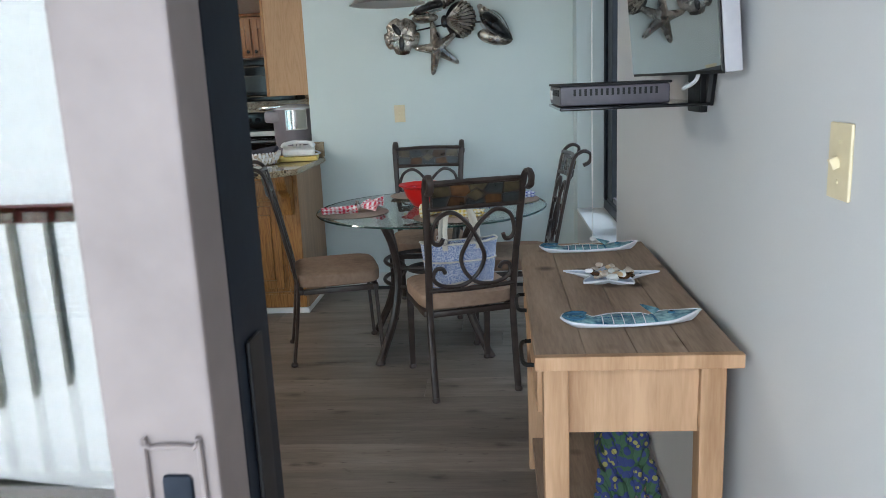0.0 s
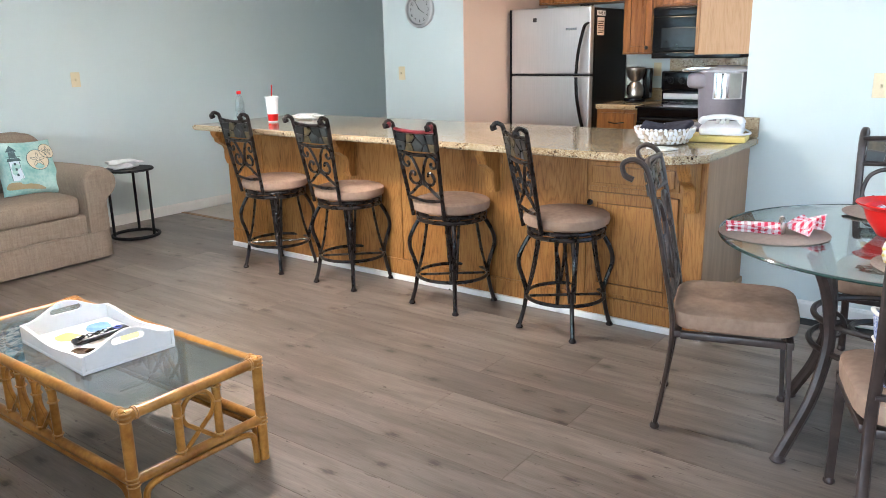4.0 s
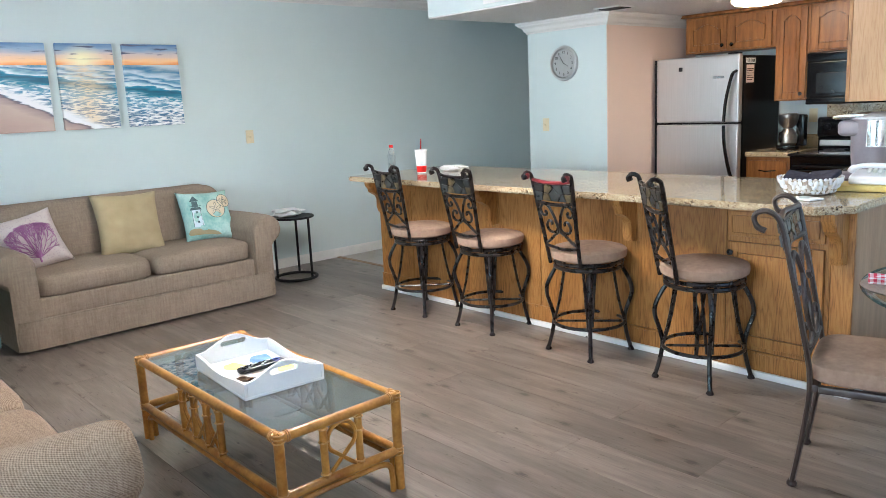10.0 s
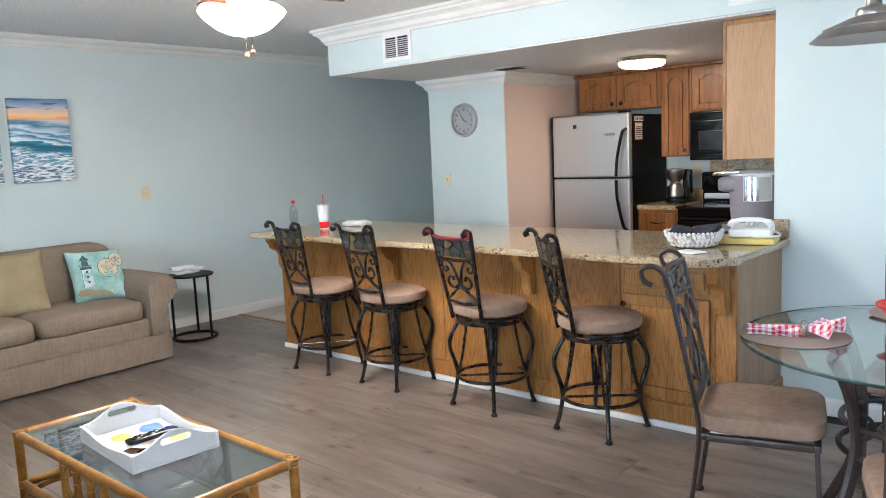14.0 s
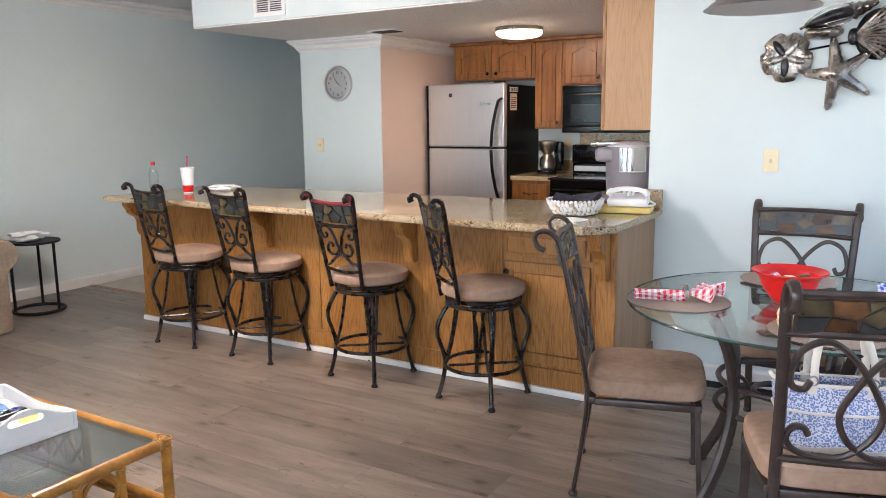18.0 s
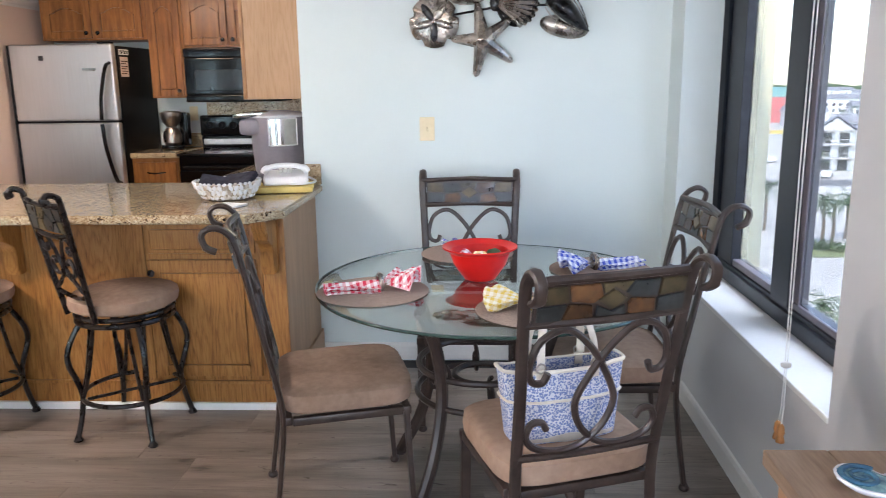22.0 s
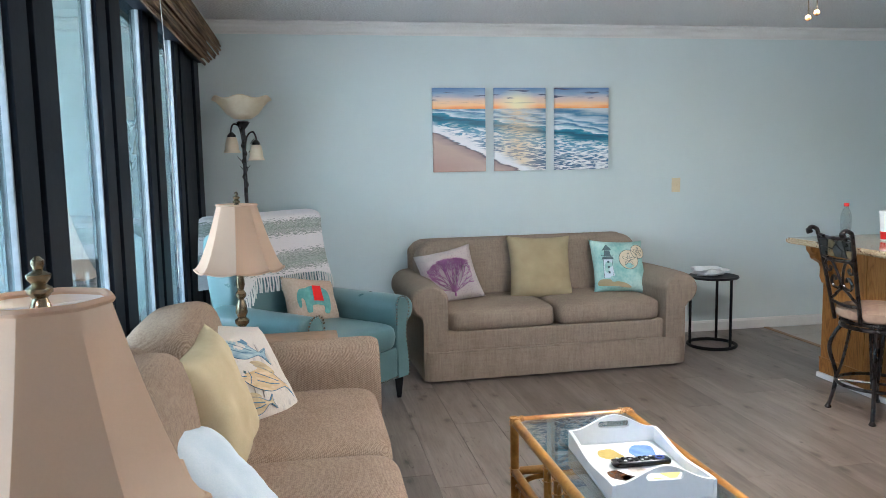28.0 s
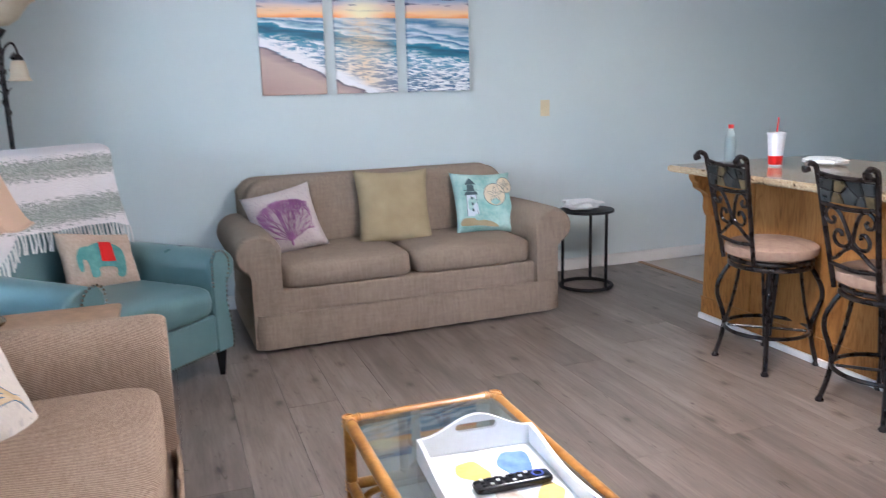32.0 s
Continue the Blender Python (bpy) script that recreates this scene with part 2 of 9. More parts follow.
def plate(outline, z0, z1, bm=None, bev=0.0):
    """A flat slab with the outline of (x, y) points."""
    b = bmesh.new()
    f = b.faces.new([b.verts.new((x, y, z0)) for x, y in outline])
    e = bmesh.ops.extrude_face_region(b, geom=[f])
    for v in e["geom"]:
        if isinstance(v, bmesh.types.BMVert):
            v.co.z = z1
    if bev:
        bmesh.ops.bevel(b, geom=[q for q in b.edges if abs(q.verts[0].co.z - q.verts[1].co.z) < 1e-6], offset=bev, segments=2, affect="EDGES")
    return merge(bm, b)


def turned(bm, m):
    bmesh.ops.transform(bm, matrix=m, verts=bm.verts)
    return bm


def circle(cx, cy, cz, r, n=24, axis="z"):
    out = []
    for k in range(n):
        a, s = r * math.cos(2 * math.pi * k / n), r * math.sin(2 * math.pi * k / n)
        out.append((cx + a, cy + s, cz) if axis == "z" else (cx + a, cy, cz + s) if axis == "y" else (cx, cy + a, cz + s))
    return out


def lettering(body, size, material, parent, m, name="lettering"):
    cu = bpy.data.curves.new(name, "FONT")
    cu.body, cu.size, cu.align_x, cu.align_y, cu.extrude = body, size, "CENTER", "CENTER", 0.0005
    cu.materials.append(material)
    ob = new(name, cu)
    ob.parent, ob.matrix_basis = parent, m
    return ob

# ---- materials ----
M = {}
M["wall"] = surface("wall_paint", (0.575, 0.65, 0.64), (0.615, 0.69, 0.68), 1.2, 0.62, 0.12, fine=220)
M["grey_wall"] = surface("grey_wall_paint", (0.585, 0.585, 0.585), (0.615, 0.615, 0.615), 1.2, 0.6, 0.12, fine=220)
M["peach"] = surface("peach_wall_paint", (0.68, 0.535, 0.46), (0.72, 0.575, 0.50), 1.2, 0.62, 0.12, fine=220)
M["white"] = surface("white_paint", (0.72, 0.72, 0.70), (0.80, 0.80, 0.78), 3, 0.4, 0.05)
M["trim"] = surface("trim_paint", (0.66, 0.65, 0.62), (0.74, 0.73, 0.70), 3, 0.38, 0.05)
M["popcorn"] = surface("popcorn_ceiling", (0.62, 0.61, 0.60), (0.92, 0.91, 0.90), 70, 0.9, 1.0, fine=130, deep=0.014)
M["oak_side"] = surface("oak_side", (0.27, 0.155, 0.082), (0.40, 0.25, 0.148), 3.0, 0.45, 0.06, stretch=(8, 8, 0.7), fine=24)
M["cherry"] = surface("cabinet_wood", (0.135, 0.048, 0.011), (0.33, 0.137, 0.038), 3.4, 0.30, 0.08, stretch=(9, 9, 0.8), fine=26)
M["iron"] = surface("bronzed_iron", (0.003, 0.002, 0.002), (0.013, 0.008, 0.007), 22, 0.28, 0.1, spec=0.45)
M["chair_iron"] = surface("brown_iron", (0.018, 0.011, 0.009), (0.048, 0.031, 0.025), 22, 0.38, 0.1, spec=0.6)
M["crimson"] = surface("crimson_iron", (0.10, 0.010, 0.014), (0.22, 0.03, 0.035), 22, 0.3, 0.1, spec=0.4)
M["suede"] = surface("beige_suede", (0.215, 0.136, 0.093), (0.385, 0.262, 0.188), 4, 0.9, 0.1, fine=40, spec=0.2)
M["leather"] = surface("teal_leather", (0.082, 0.168, 0.172), (0.118, 0.217, 0.222), 5, 0.30, 0.06, fine=110, spec=0.9)
M["steel"] = surface("brushed_steel", (0.52, 0.515, 0.51), (0.57, 0.565, 0.56), 3, 0.34, 0.0, metal=0.8, stretch=(30, 30, 1), fine=20)
M["nail"] = surface("nail_head_metal", (0.42, 0.38, 0.32), (0.60, 0.56, 0.50), 30, 0.25, 0.0, metal=1.0)
M["chrome"] = surface("chrome", (0.7, 0.7, 0.7), (0.85, 0.85, 0.85), 5, 0.12, 0.0, metal=1.0)
M["black"] = surface("black_gloss", (0.003, 0.003, 0.0035), (0.006, 0.006, 0.007), 8, 0.09, 0.0, spec=0.42)
M["mesh_window"] = surface("smoked_window", (0.012, 0.0125, 0.014), (0.02, 0.021, 0.023), 12, 0.12, 0.0, spec=0.5)
M["black_matt"] = surface("black_matt", (0.003, 0.003, 0.0035), (0.009, 0.009, 0.010), 20, 0.5, 0.1, spec=0.2)
M["fridge_side"] = surface("fridge_side", (0.002, 0.002, 0.0024), (0.004, 0.004, 0.0045), 90, 0.35, 0.2, spec=0.08)
M["navy"] = surface("dark_window_frame", (0.006, 0.008, 0.012), (0.014, 0.018, 0.025), 12, 0.45, 0.06, spec=0.06)
M["frame_grey"] = surface("grey_window_frame", (0.018, 0.021, 0.027), (0.032, 0.036, 0.045), 12, 0.4, 0.06, spec=0.3)
M["tower"] = surface("white_wall_panel", (0.80, 0.725, 0.635), (0.87, 0.80, 0.71), 0.4, 0.6, 0.0, fine=3)
M["taupe"] = surface("painted_door_stile", (0.105, 0.083, 0.077), (0.145, 0.118, 0.11), 9, 0.5, 0.15, fine=40)
M["ivory"] = surface("ivory_plastic", (0.66, 0.56, 0.36), (0.74, 0.64, 0.43), 8, 0.35, 0.0)
M["plastic_white"] = surface("white_plastic", (0.74, 0.74, 0.75), (0.82, 0.82, 0.83), 8, 0.3, 0.0)
M["rattan"] = surface("rattan", (0.27, 0.10, 0.016), (0.54, 0.26, 0.055), 9, 0.34, 0.15, fine=70, coat=0.3)
M["binding"] = surface("rattan_binding", (0.40, 0.19, 0.06), (0.58, 0.32, 0.12), 60, 0.5, 0.4, fine=120)
M["weathered"] = surface("weathered_plank", (0.20, 0.132, 0.088), (0.37, 0.262, 0.185), 3, 0.65, 0.3, stretch=(6, 0.6, 6), fine=24, vary=0.1, knots=7.0)
M["pine"] = surface("raw_pine", (0.33, 0.178, 0.09), (0.54, 0.33, 0.19), 2.5, 0.6, 0.2, stretch=(6, 6, 0.6), fine=24, vary=0.06, knots=4.5)
M["pewter"] = surface("antiqued_pewter", (0.09, 0.07, 0.055), (0.60, 0.55, 0.50), 14, 0.27, 0.25, metal=0.95, fine=60)
M["dark_pewter"] = surface("dark_pewter", (0.014, 0.015, 0.018), (0.085, 0.083, 0.085), 12, 0.28, 0.2, metal=0.9, fine=60)
M["nickel"] = surface("brushed_nickel", (0.36, 0.33, 0.30), (0.54, 0.50, 0.46), 6, 0.32, 0.05, metal=1.0)
M["brass"] = surface("aged_brass", (0.13, 0.098, 0.06), (0.36, 0.28, 0.175), 14, 0.22, 0.1, metal=0.9)
M["shade_cloth"] = surface("lampshade_cloth", (0.60, 0.45, 0.335), (0.68, 0.525, 0.40), 4, 0.8, 0.1, fine=240)
M["shade_lining"] = surface("lampshade_lining", (0.86, 0.85, 0.84), (0.90, 0.89, 0.88), 4, 0.8, 0.0)
M["amber_glass"] = surface("amber_glass", (0.66, 0.54, 0.38), (0.86, 0.79, 0.64), 9, 0.3, 0.05)
for key, tint in (("shade_cloth", (0.85, 0.62, 0.44)), ("shade_lining", (0.92, 0.88, 0.82)), ("amber_glass", (0.90, 0.80, 0.62))):
    n, l = M[key].node_tree.nodes, M[key].node_tree.links
    tl, mx = n.new("ShaderNodeBsdfTranslucent"), n.new("ShaderNodeMixShader")
    tl.inputs[0].default_value, mx.inputs[0].default_value = (*tint, 1), 0.45
    l.new(n["Principled BSDF"].outputs[0], mx.inputs[1]), l.new(tl.outputs[0], mx.inputs[2])
    l.new(mx.outputs[0], n["Material Output"].inputs[0])
M["woven"] = surface("woven_shade", (0.035, 0.02, 0.012), (0.36, 0.235, 0.14), 4, 0.8, 0.9, stretch=(0.6, 1, 45), fine=9)
M["woven_tan"] = surface("tan_woven_shade", (0.20, 0.12, 0.07), (0.50, 0.36, 0.24), 5, 0.8, 0.8, stretch=(1, 1, 45), fine=8)
M["red"] = surface("red_plastic", (0.60, 0.012, 0.010), (0.70, 0.02, 0.016), 5, 0.3, 0.0)
M["placemat"] = surface("woven_placemat", (0.24, 0.17, 0.135), (0.38, 0.29, 0.235), 160, 0.85, 0.6, fine=300)
M["case_grey"] = surface("silver_plastic", (0.36, 0.35, 0.37), (0.42, 0.41, 0.43), 8, 0.4, 0.0)
M["box_grey"] = surface("dark_grey_plastic", (0.055, 0.048, 0.06), (0.085, 0.075, 0.09), 8, 0.4, 0.05)
M["lilac_grey"] = surface("grey_plastic", (0.14, 0.125, 0.145), (0.18, 0.165, 0.185), 6, 0.38, 0.05)
M["brewer_grey"] = surface("pale_grey_plastic", (0.20, 0.18, 0.205), (0.25, 0.23, 0.255), 6, 0.34, 0.03)
M["fan_blade"] = surface("fan_blade_wood", (0.11, 0.03, 0.012), (0.22, 0.07, 0.03), 4, 0.35, 0.05, stretch=(1, 8, 8), coat=0.2)
M["lamp_glow"] = surface("lit_glass", (0.9, 0.82, 0.68), (1.0, 0.79, 0.56), 4, 0.4, 0.0, emit=2.8)
M["fan_glow"] = surface("lit_fan_glass", (0.9, 0.87, 0.82), (1.0, 0.94, 0.85), 4, 0.4, 0.0, emit=13.0)
M["dial"] = surface("clock_dial", (0.60, 0.66, 0.68), (0.68, 0.74, 0.76), 5, 0.3, 0.0)
M["rust"] = surface("red_rail_paint", (0.13, 0.02, 0.02), (0.24, 0.045, 0.045), 9, 0.5, 0.15)
M["baluster"] = surface("green_rail_paint", (0.10, 0.13, 0.125), (0.19, 0.225, 0.22), 9, 0.5, 0.15)
M["siding"] = surface("white_siding", (0.52, 0.52, 0.50), (0.58, 0.58, 0.56), 1.5, 0.6, 0.02)
M["concrete"] = surface("concrete", (0.34, 0.33, 0.31), (0.46, 0.45, 0.43), 3, 0.85, 0.4)
M["cream"] = surface("cream_stucco", (0.66, 0.60, 0.42), (0.74, 0.68, 0.50), 3, 0.85, 0.5, fine=90)
M["tile_floor"] = surface("beige_floor_tile", (0.46, 0.41, 0.36), (0.58, 0.53, 0.47), 4, 0.4, 0.1, vary=0.08)
M["grout"] = surface("grout", (0.30, 0.28, 0.26), (0.38, 0.36, 0.33), 20, 0.9, 0.3)
M["navy_cloth"] = surface("dark_blue_cloth", (0.018, 0.018, 0.03), (0.05, 0.05, 0.07), 30, 0.9, 0.4)
M["yellow"] = surface("yellow_paper", (0.62, 0.45, 0.12), (0.72, 0.56, 0.20), 9, 0.6, 0.05)
M["paper"] = surface("white_paper", (0.74, 0.74, 0.72), (0.82, 0.82, 0.80), 12, 0.75, 0.2)
M["khaki"] = surface("khaki_cloth", (0.33, 0.262, 0.145), (0.42, 0.342, 0.205), 8, 0.85, 0.3, fine=240)
M["cream_cloth"] = surface("cream_cloth", (0.50, 0.40, 0.235), (0.60, 0.495, 0.31), 8, 0.85, 0.3, fine=240)
M["pale_blue_cloth"] = surface("pale_blue_cloth", (0.56, 0.66, 0.72), (0.76, 0.82, 0.85), 5, 0.85, 0.3, fine=200)
M["amber_wood"] = surface("turned_wood", (0.30, 0.12, 0.04), (0.45, 0.21, 0.08), 12, 0.35, 0.05)
M["cord"] = surface("white_cord", (0.75, 0.74, 0.70), (0.82, 0.81, 0.77), 40, 0.8, 0.2)
M["slate_a"] = surface("slate_dark", (0.010, 0.013, 0.014), (0.040, 0.046, 0.046), 22, 0.3, 0.4, vary=0.4, spec=0.5)
M["slate_b"] = surface("slate_rust", (0.035, 0.014, 0.006), (0.13, 0.062, 0.026), 22, 0.22, 0.4, vary=0.45, spec=0.6)
M["slate_c"] = surface("slate_ochre", (0.030, 0.024, 0.012), (0.115, 0.088, 0.045), 22, 0.3, 0.4, vary=0.35, spec=0.5)
M["asphalt"] = surface("asphalt", (0.10, 0.10, 0.10), (0.16, 0.16, 0.155), 0.5, 0.9, 0.1)
M["sand"] = surface("sandy_ground", (0.30, 0.29, 0.26), (0.46, 0.45, 0.41), 0.06, 0.95, 0.1, fine=1.0)
M["palm"] = surface("palm_leaf", (0.04, 0.075, 0.03), (0.09, 0.13, 0.06), 3, 0.6, 0.1)
M["bark"] = surface("palm_bark", (0.13, 0.10, 0.075), (0.22, 0.18, 0.14), 6, 0.9, 0.5)
M["roof"] = surface("grey_roof", (0.16, 0.16, 0.17), (0.26, 0.26, 0.27), 1, 0.8, 0.2)
M["house"] = surface("pale_house_wall", (0.60, 0.62, 0.62), (0.74, 0.75, 0.74), 0.5, 0.8, 0.1, vary=0.15)
M["clear_white"] = surface("pearl_plastic", (0.55, 0.55, 0.57), (0.66, 0.66, 0.68), 8, 0.25, 0.0)
M["glaze_teal"] = surface("blue_glaze", (0.012, 0.075, 0.15), (0.30, 0.54, 0.56), 38, 0.13, 0.25, fine=110)
M["glaze_pale"] = surface("pale_blue_glaze", (0.42, 0.50, 0.62), (0.62, 0.68, 0.76), 16, 0.14, 0.05, fine=60)
M["glaze_white"] = surface("white_glaze", (0.66, 0.68, 0.72), (0.76, 0.78, 0.82), 8, 0.14, 0.0)
M["shell_beige"] = surface("seashell", (0.44, 0.33, 0.24), (0.75, 0.68, 0.60), 25, 0.35, 0.2, vary=0.2)
M["shell_pale"] = surface("orange_seashell", (0.55, 0.36, 0.18), (0.78, 0.62, 0.42), 25, 0.35, 0.2)
M["table_glass"] = pane_glass("table_glass", (0.80, 0.87, 0.85), 0.28)
M["glass_edge"] = surface("glass_edge", (0.008, 0.025, 0.02), (0.03, 0.07, 0.058), 6, 0.08, 0.0, spec=0.8)
M["window_glass"] = pane_glass("window_glass", (0.42, 0.44, 0.44), 0.02)
M["coral_wall"] = surface("coral_wall", (0.50, 0.13, 0.12), (0.58, 0.18, 0.17), 0.5, 0.8, 0.1)
M["teal_wall"] = surface("teal_wall", (0.16, 0.36, 0.34), (0.22, 0.44, 0.42), 0.5, 0.8, 0.1)
M["lawn"] = surface("coarse_lawn", (0.10, 0.13, 0.05), (0.20, 0.22, 0.11), 0.4, 0.95, 0.1, fine=6)
M["leaf_glass"] = pane_glass("door_leaf_glass", (0.60, 0.585, 0.56), 0.03)
M["door_glass"] = pane_glass("reflective_glass", (0.49, 0.58, 0.58), 0.12)
M["screen"] = surface("screen", (0.03, 0.034, 0.036), (0.045, 0.05, 0.052), 3, 0.05, 0.0, spec=1.0, coat=1.0)
for link in list(M["screen"].node_tree.links):
    if link.to_socket.name == "Roughness":
        M["screen"].node_tree.links.remove(link)
M["screen"].node_tree.nodes["Principled BSDF"].inputs["Roughness"].default_value = 0.01
M["screen"].node_tree.nodes["Principled BSDF"].inputs["Coat Roughness"].default_value = 0.01


def granite(name="granite", lift=1.0):
    """Speckled brown and cream stone, dark crystals between pale ones."""
    m, n, l, p = tree(name)
    co = n.new("ShaderNodeTexCoord")
    outs = []
    for size in (170, 80):
        v, sep = n.new("ShaderNodeTexVoronoi"), n.new("ShaderNodeSeparateColor")
        v.inputs["Scale"].default_value = size
        l.new(co.outputs["Object"], v.inputs["Vector"]), l.new(v.outputs["Color"], sep.inputs[0])
        outs.append(sep.outputs[0])
    nz = n.new("ShaderNodeTexNoise")
    nz.inputs["Scale"].default_value, nz.inputs["Detail"].default_value = 14, 8
    l.new(co.outputs["Object"], nz.inputs["Vector"])
    a, b, c = (n.new("ShaderNodeMath") for _ in range(3))
    for q, k in ((a, 0.42), (b, 0.42), (c, 0.7)):
        q.operation, q.inputs[1].default_value = "MULTIPLY_ADD", k
    l.new(outs[0], a.inputs[0]), l.new(outs[1], b.inputs[0]), l.new(a.outputs[0], b.inputs[2])
    l.new(nz.outputs[0], c.inputs[0]), l.new(b.outputs[0], c.inputs[2])
    a.inputs[2].default_value = 0.0
    tones = [(0.36, (0.014, 0.011, 0.010)), (0.45, (0.07, 0.042, 0.024)), (0.53, (0.26, 0.172, 0.095)), (0.68, (0.42, 0.31, 0.18)), (0.82, (0.56, 0.47, 0.33)), (0.95, (0.30, 0.22, 0.13))]
    r = ramp(n, [(a_, tuple(min(0.8, q * lift) for q in c_)) for a_, c_ in tones])
    l.new(c.outputs[0], r.inputs[0]), l.new(r.outputs[0], p.inputs["Base Color"])
    p.inputs["Roughness"].default_value = 0.09
    p.inputs["Specular IOR Level"].default_value = 0.5
    return m


def figured_oak(name, dark, mid, light, rough=0.38, rings=26.0):
    """Flat-sawn oak, the grain upright: nested arches, pores as short dark dashes, broad drift."""
    m, n, l, p = tree(name)
    co = n.new("ShaderNodeTexCoord")

    def tex(scale, size, detail, bend=0.0):
        mp, t = n.new("ShaderNodeMapping"), n.new("ShaderNodeTexNoise")
        mp.inputs["Scale"].default_value = scale
        l.new(co.outputs["Object"], mp.inputs["Vector"]), l.new(mp.outputs[0], t.inputs["Vector"])
        t.inputs["Scale"].default_value, t.inputs["Detail"].default_value, t.inputs["Distortion"].default_value = size, detail, bend
        return t.outputs[0]

    def calc(op, a, b):
        q = n.new("ShaderNodeMath")
        q.operation = op
        for i, v in enumerate((a, b)):
            if isinstance(v, (int, float)):
                q.inputs[i].default_value = v
            else:
                l.new(v, q.inputs[i])
        return q.outputs[0]

    field = tex((4.2, 4.2, 0.55), 1.3, 2, 0.25)
    ring = calc("FRACT", calc("MULTIPLY", field, rings), 0)
    rr = ramp(n, [(0.0, (0.15, 0.15, 0.15)), (0.25, (0.75, 0.75, 0.75)), (0.7, (1, 1, 1)), (0.95, (0.5, 0.5, 0.5)), (1.0, (0.15, 0.15, 0.15))])
    l.new(ring, rr.inputs[0])
    pores = tex((70, 70, 3.0), 4.0, 2)
    pr = ramp(n, [(0.36, (0, 0, 0)), (0.50, (1, 1, 1))])
    l.new(pores, pr.inputs[0])
    drift = tex((3, 3, 0.6), 1.6, 4)
    tone = calc("ADD", calc("MULTIPLY", rr.outputs[0], 0.26), calc("ADD", calc("MULTIPLY", pr.outputs[0], 0.26), calc("MULTIPLY", drift, 0.62)))
    r = ramp(n, [(0.34, dark), (0.68, mid), (0.95, light)])
    l.new(tone, r.inputs[0]), l.new(r.outputs[0], p.inputs["Base Color"])
    p.inputs["Roughness"].default_value, p.inputs["Specular IOR Level"].default_value = rough, 0.35
    b = n.new("ShaderNodeBump")
    b.inputs["Strength"].default_value, b.inputs["Distance"].default_value = 0.12, 0.002
    l.new(tone, b.inputs["Height"]), l.new(b.outputs[0], p.inputs["Normal"])
    return m


def woven_cloth(name, dark, light, thread, slub, spots=0.0):
    """Upholstery: crossed threads of two tones, drawn-out slubs, and broad wear."""
    m, n, l, p = tree(name)
    co = n.new("ShaderNodeTexCoord")

    def tex(scale, size, detail=3):
        mp, t = n.new("ShaderNodeMapping"), n.new("ShaderNodeTexNoise")
        mp.inputs["Scale"].default_value = scale
        l.new(co.outputs["Object"], mp.inputs["Vector"]), l.new(mp.outputs[0], t.inputs["Vector"])
        t.inputs["Scale"].default_value, t.inputs["Detail"].default_value = size, detail
        return t.outputs[0]

    def calc(op, a, b, c=None):
        q = n.new("ShaderNodeMath")
        q.operation = op
        for i, v in enumerate((a, b, c)):
            if v is None:
                continue
            if isinstance(v, (int, float)):
                q.inputs[i].default_value = v
            else:
                l.new(v, q.inputs[i])
        return q.outputs[0]

    sep = n.new("ShaderNodeSeparateXYZ")
    l.new(co.outputs["Object"], sep.inputs[0])
    k = 2 * math.pi / thread
    across = calc("SINE", calc("MULTIPLY", calc("ADD", sep.outputs[0], calc("MULTIPLY", sep.outputs[1], 0.37)), k), 0)
    along = calc("SINE", calc("MULTIPLY", calc("ADD", sep.outputs[2], calc("MULTIPLY", sep.outputs[1], 0.93)), k), 0)
    weave = calc("MULTIPLY", across, along)
    up, over = tex((1, 1, 0.12), 150 * slub), tex((0.12, 1, 1), 150 * slub)
    wear = tex((1, 1, 1), 7, 4)
    tone = calc("ADD", calc("MULTIPLY", weave, 0.16 + spots), calc("ADD", calc("MULTIPLY", up, 0.55), calc("MULTIPLY", over, 0.35)))
    tone = calc("ADD", tone, calc("MULTIPLY", wear, 0.22))
    r = ramp(n, [(0.30, dark), (0.84, light)])
    l.new(tone, r.inputs[0]), l.new(r.outputs[0], p.inputs["Base Color"])
    p.inputs["Roughness"].default_value = 0.92
    p.inputs["Specular IOR Level"].default_value = 0.15
    b = n.new("ShaderNodeBump")
    b.inputs["Strength"].default_value, b.inputs["Distance"].default_value = 0.6, 0.003
    l.new(tone, b.inputs["Height"]), l.new(b.outputs[0], p.inputs["Normal"])
    return m


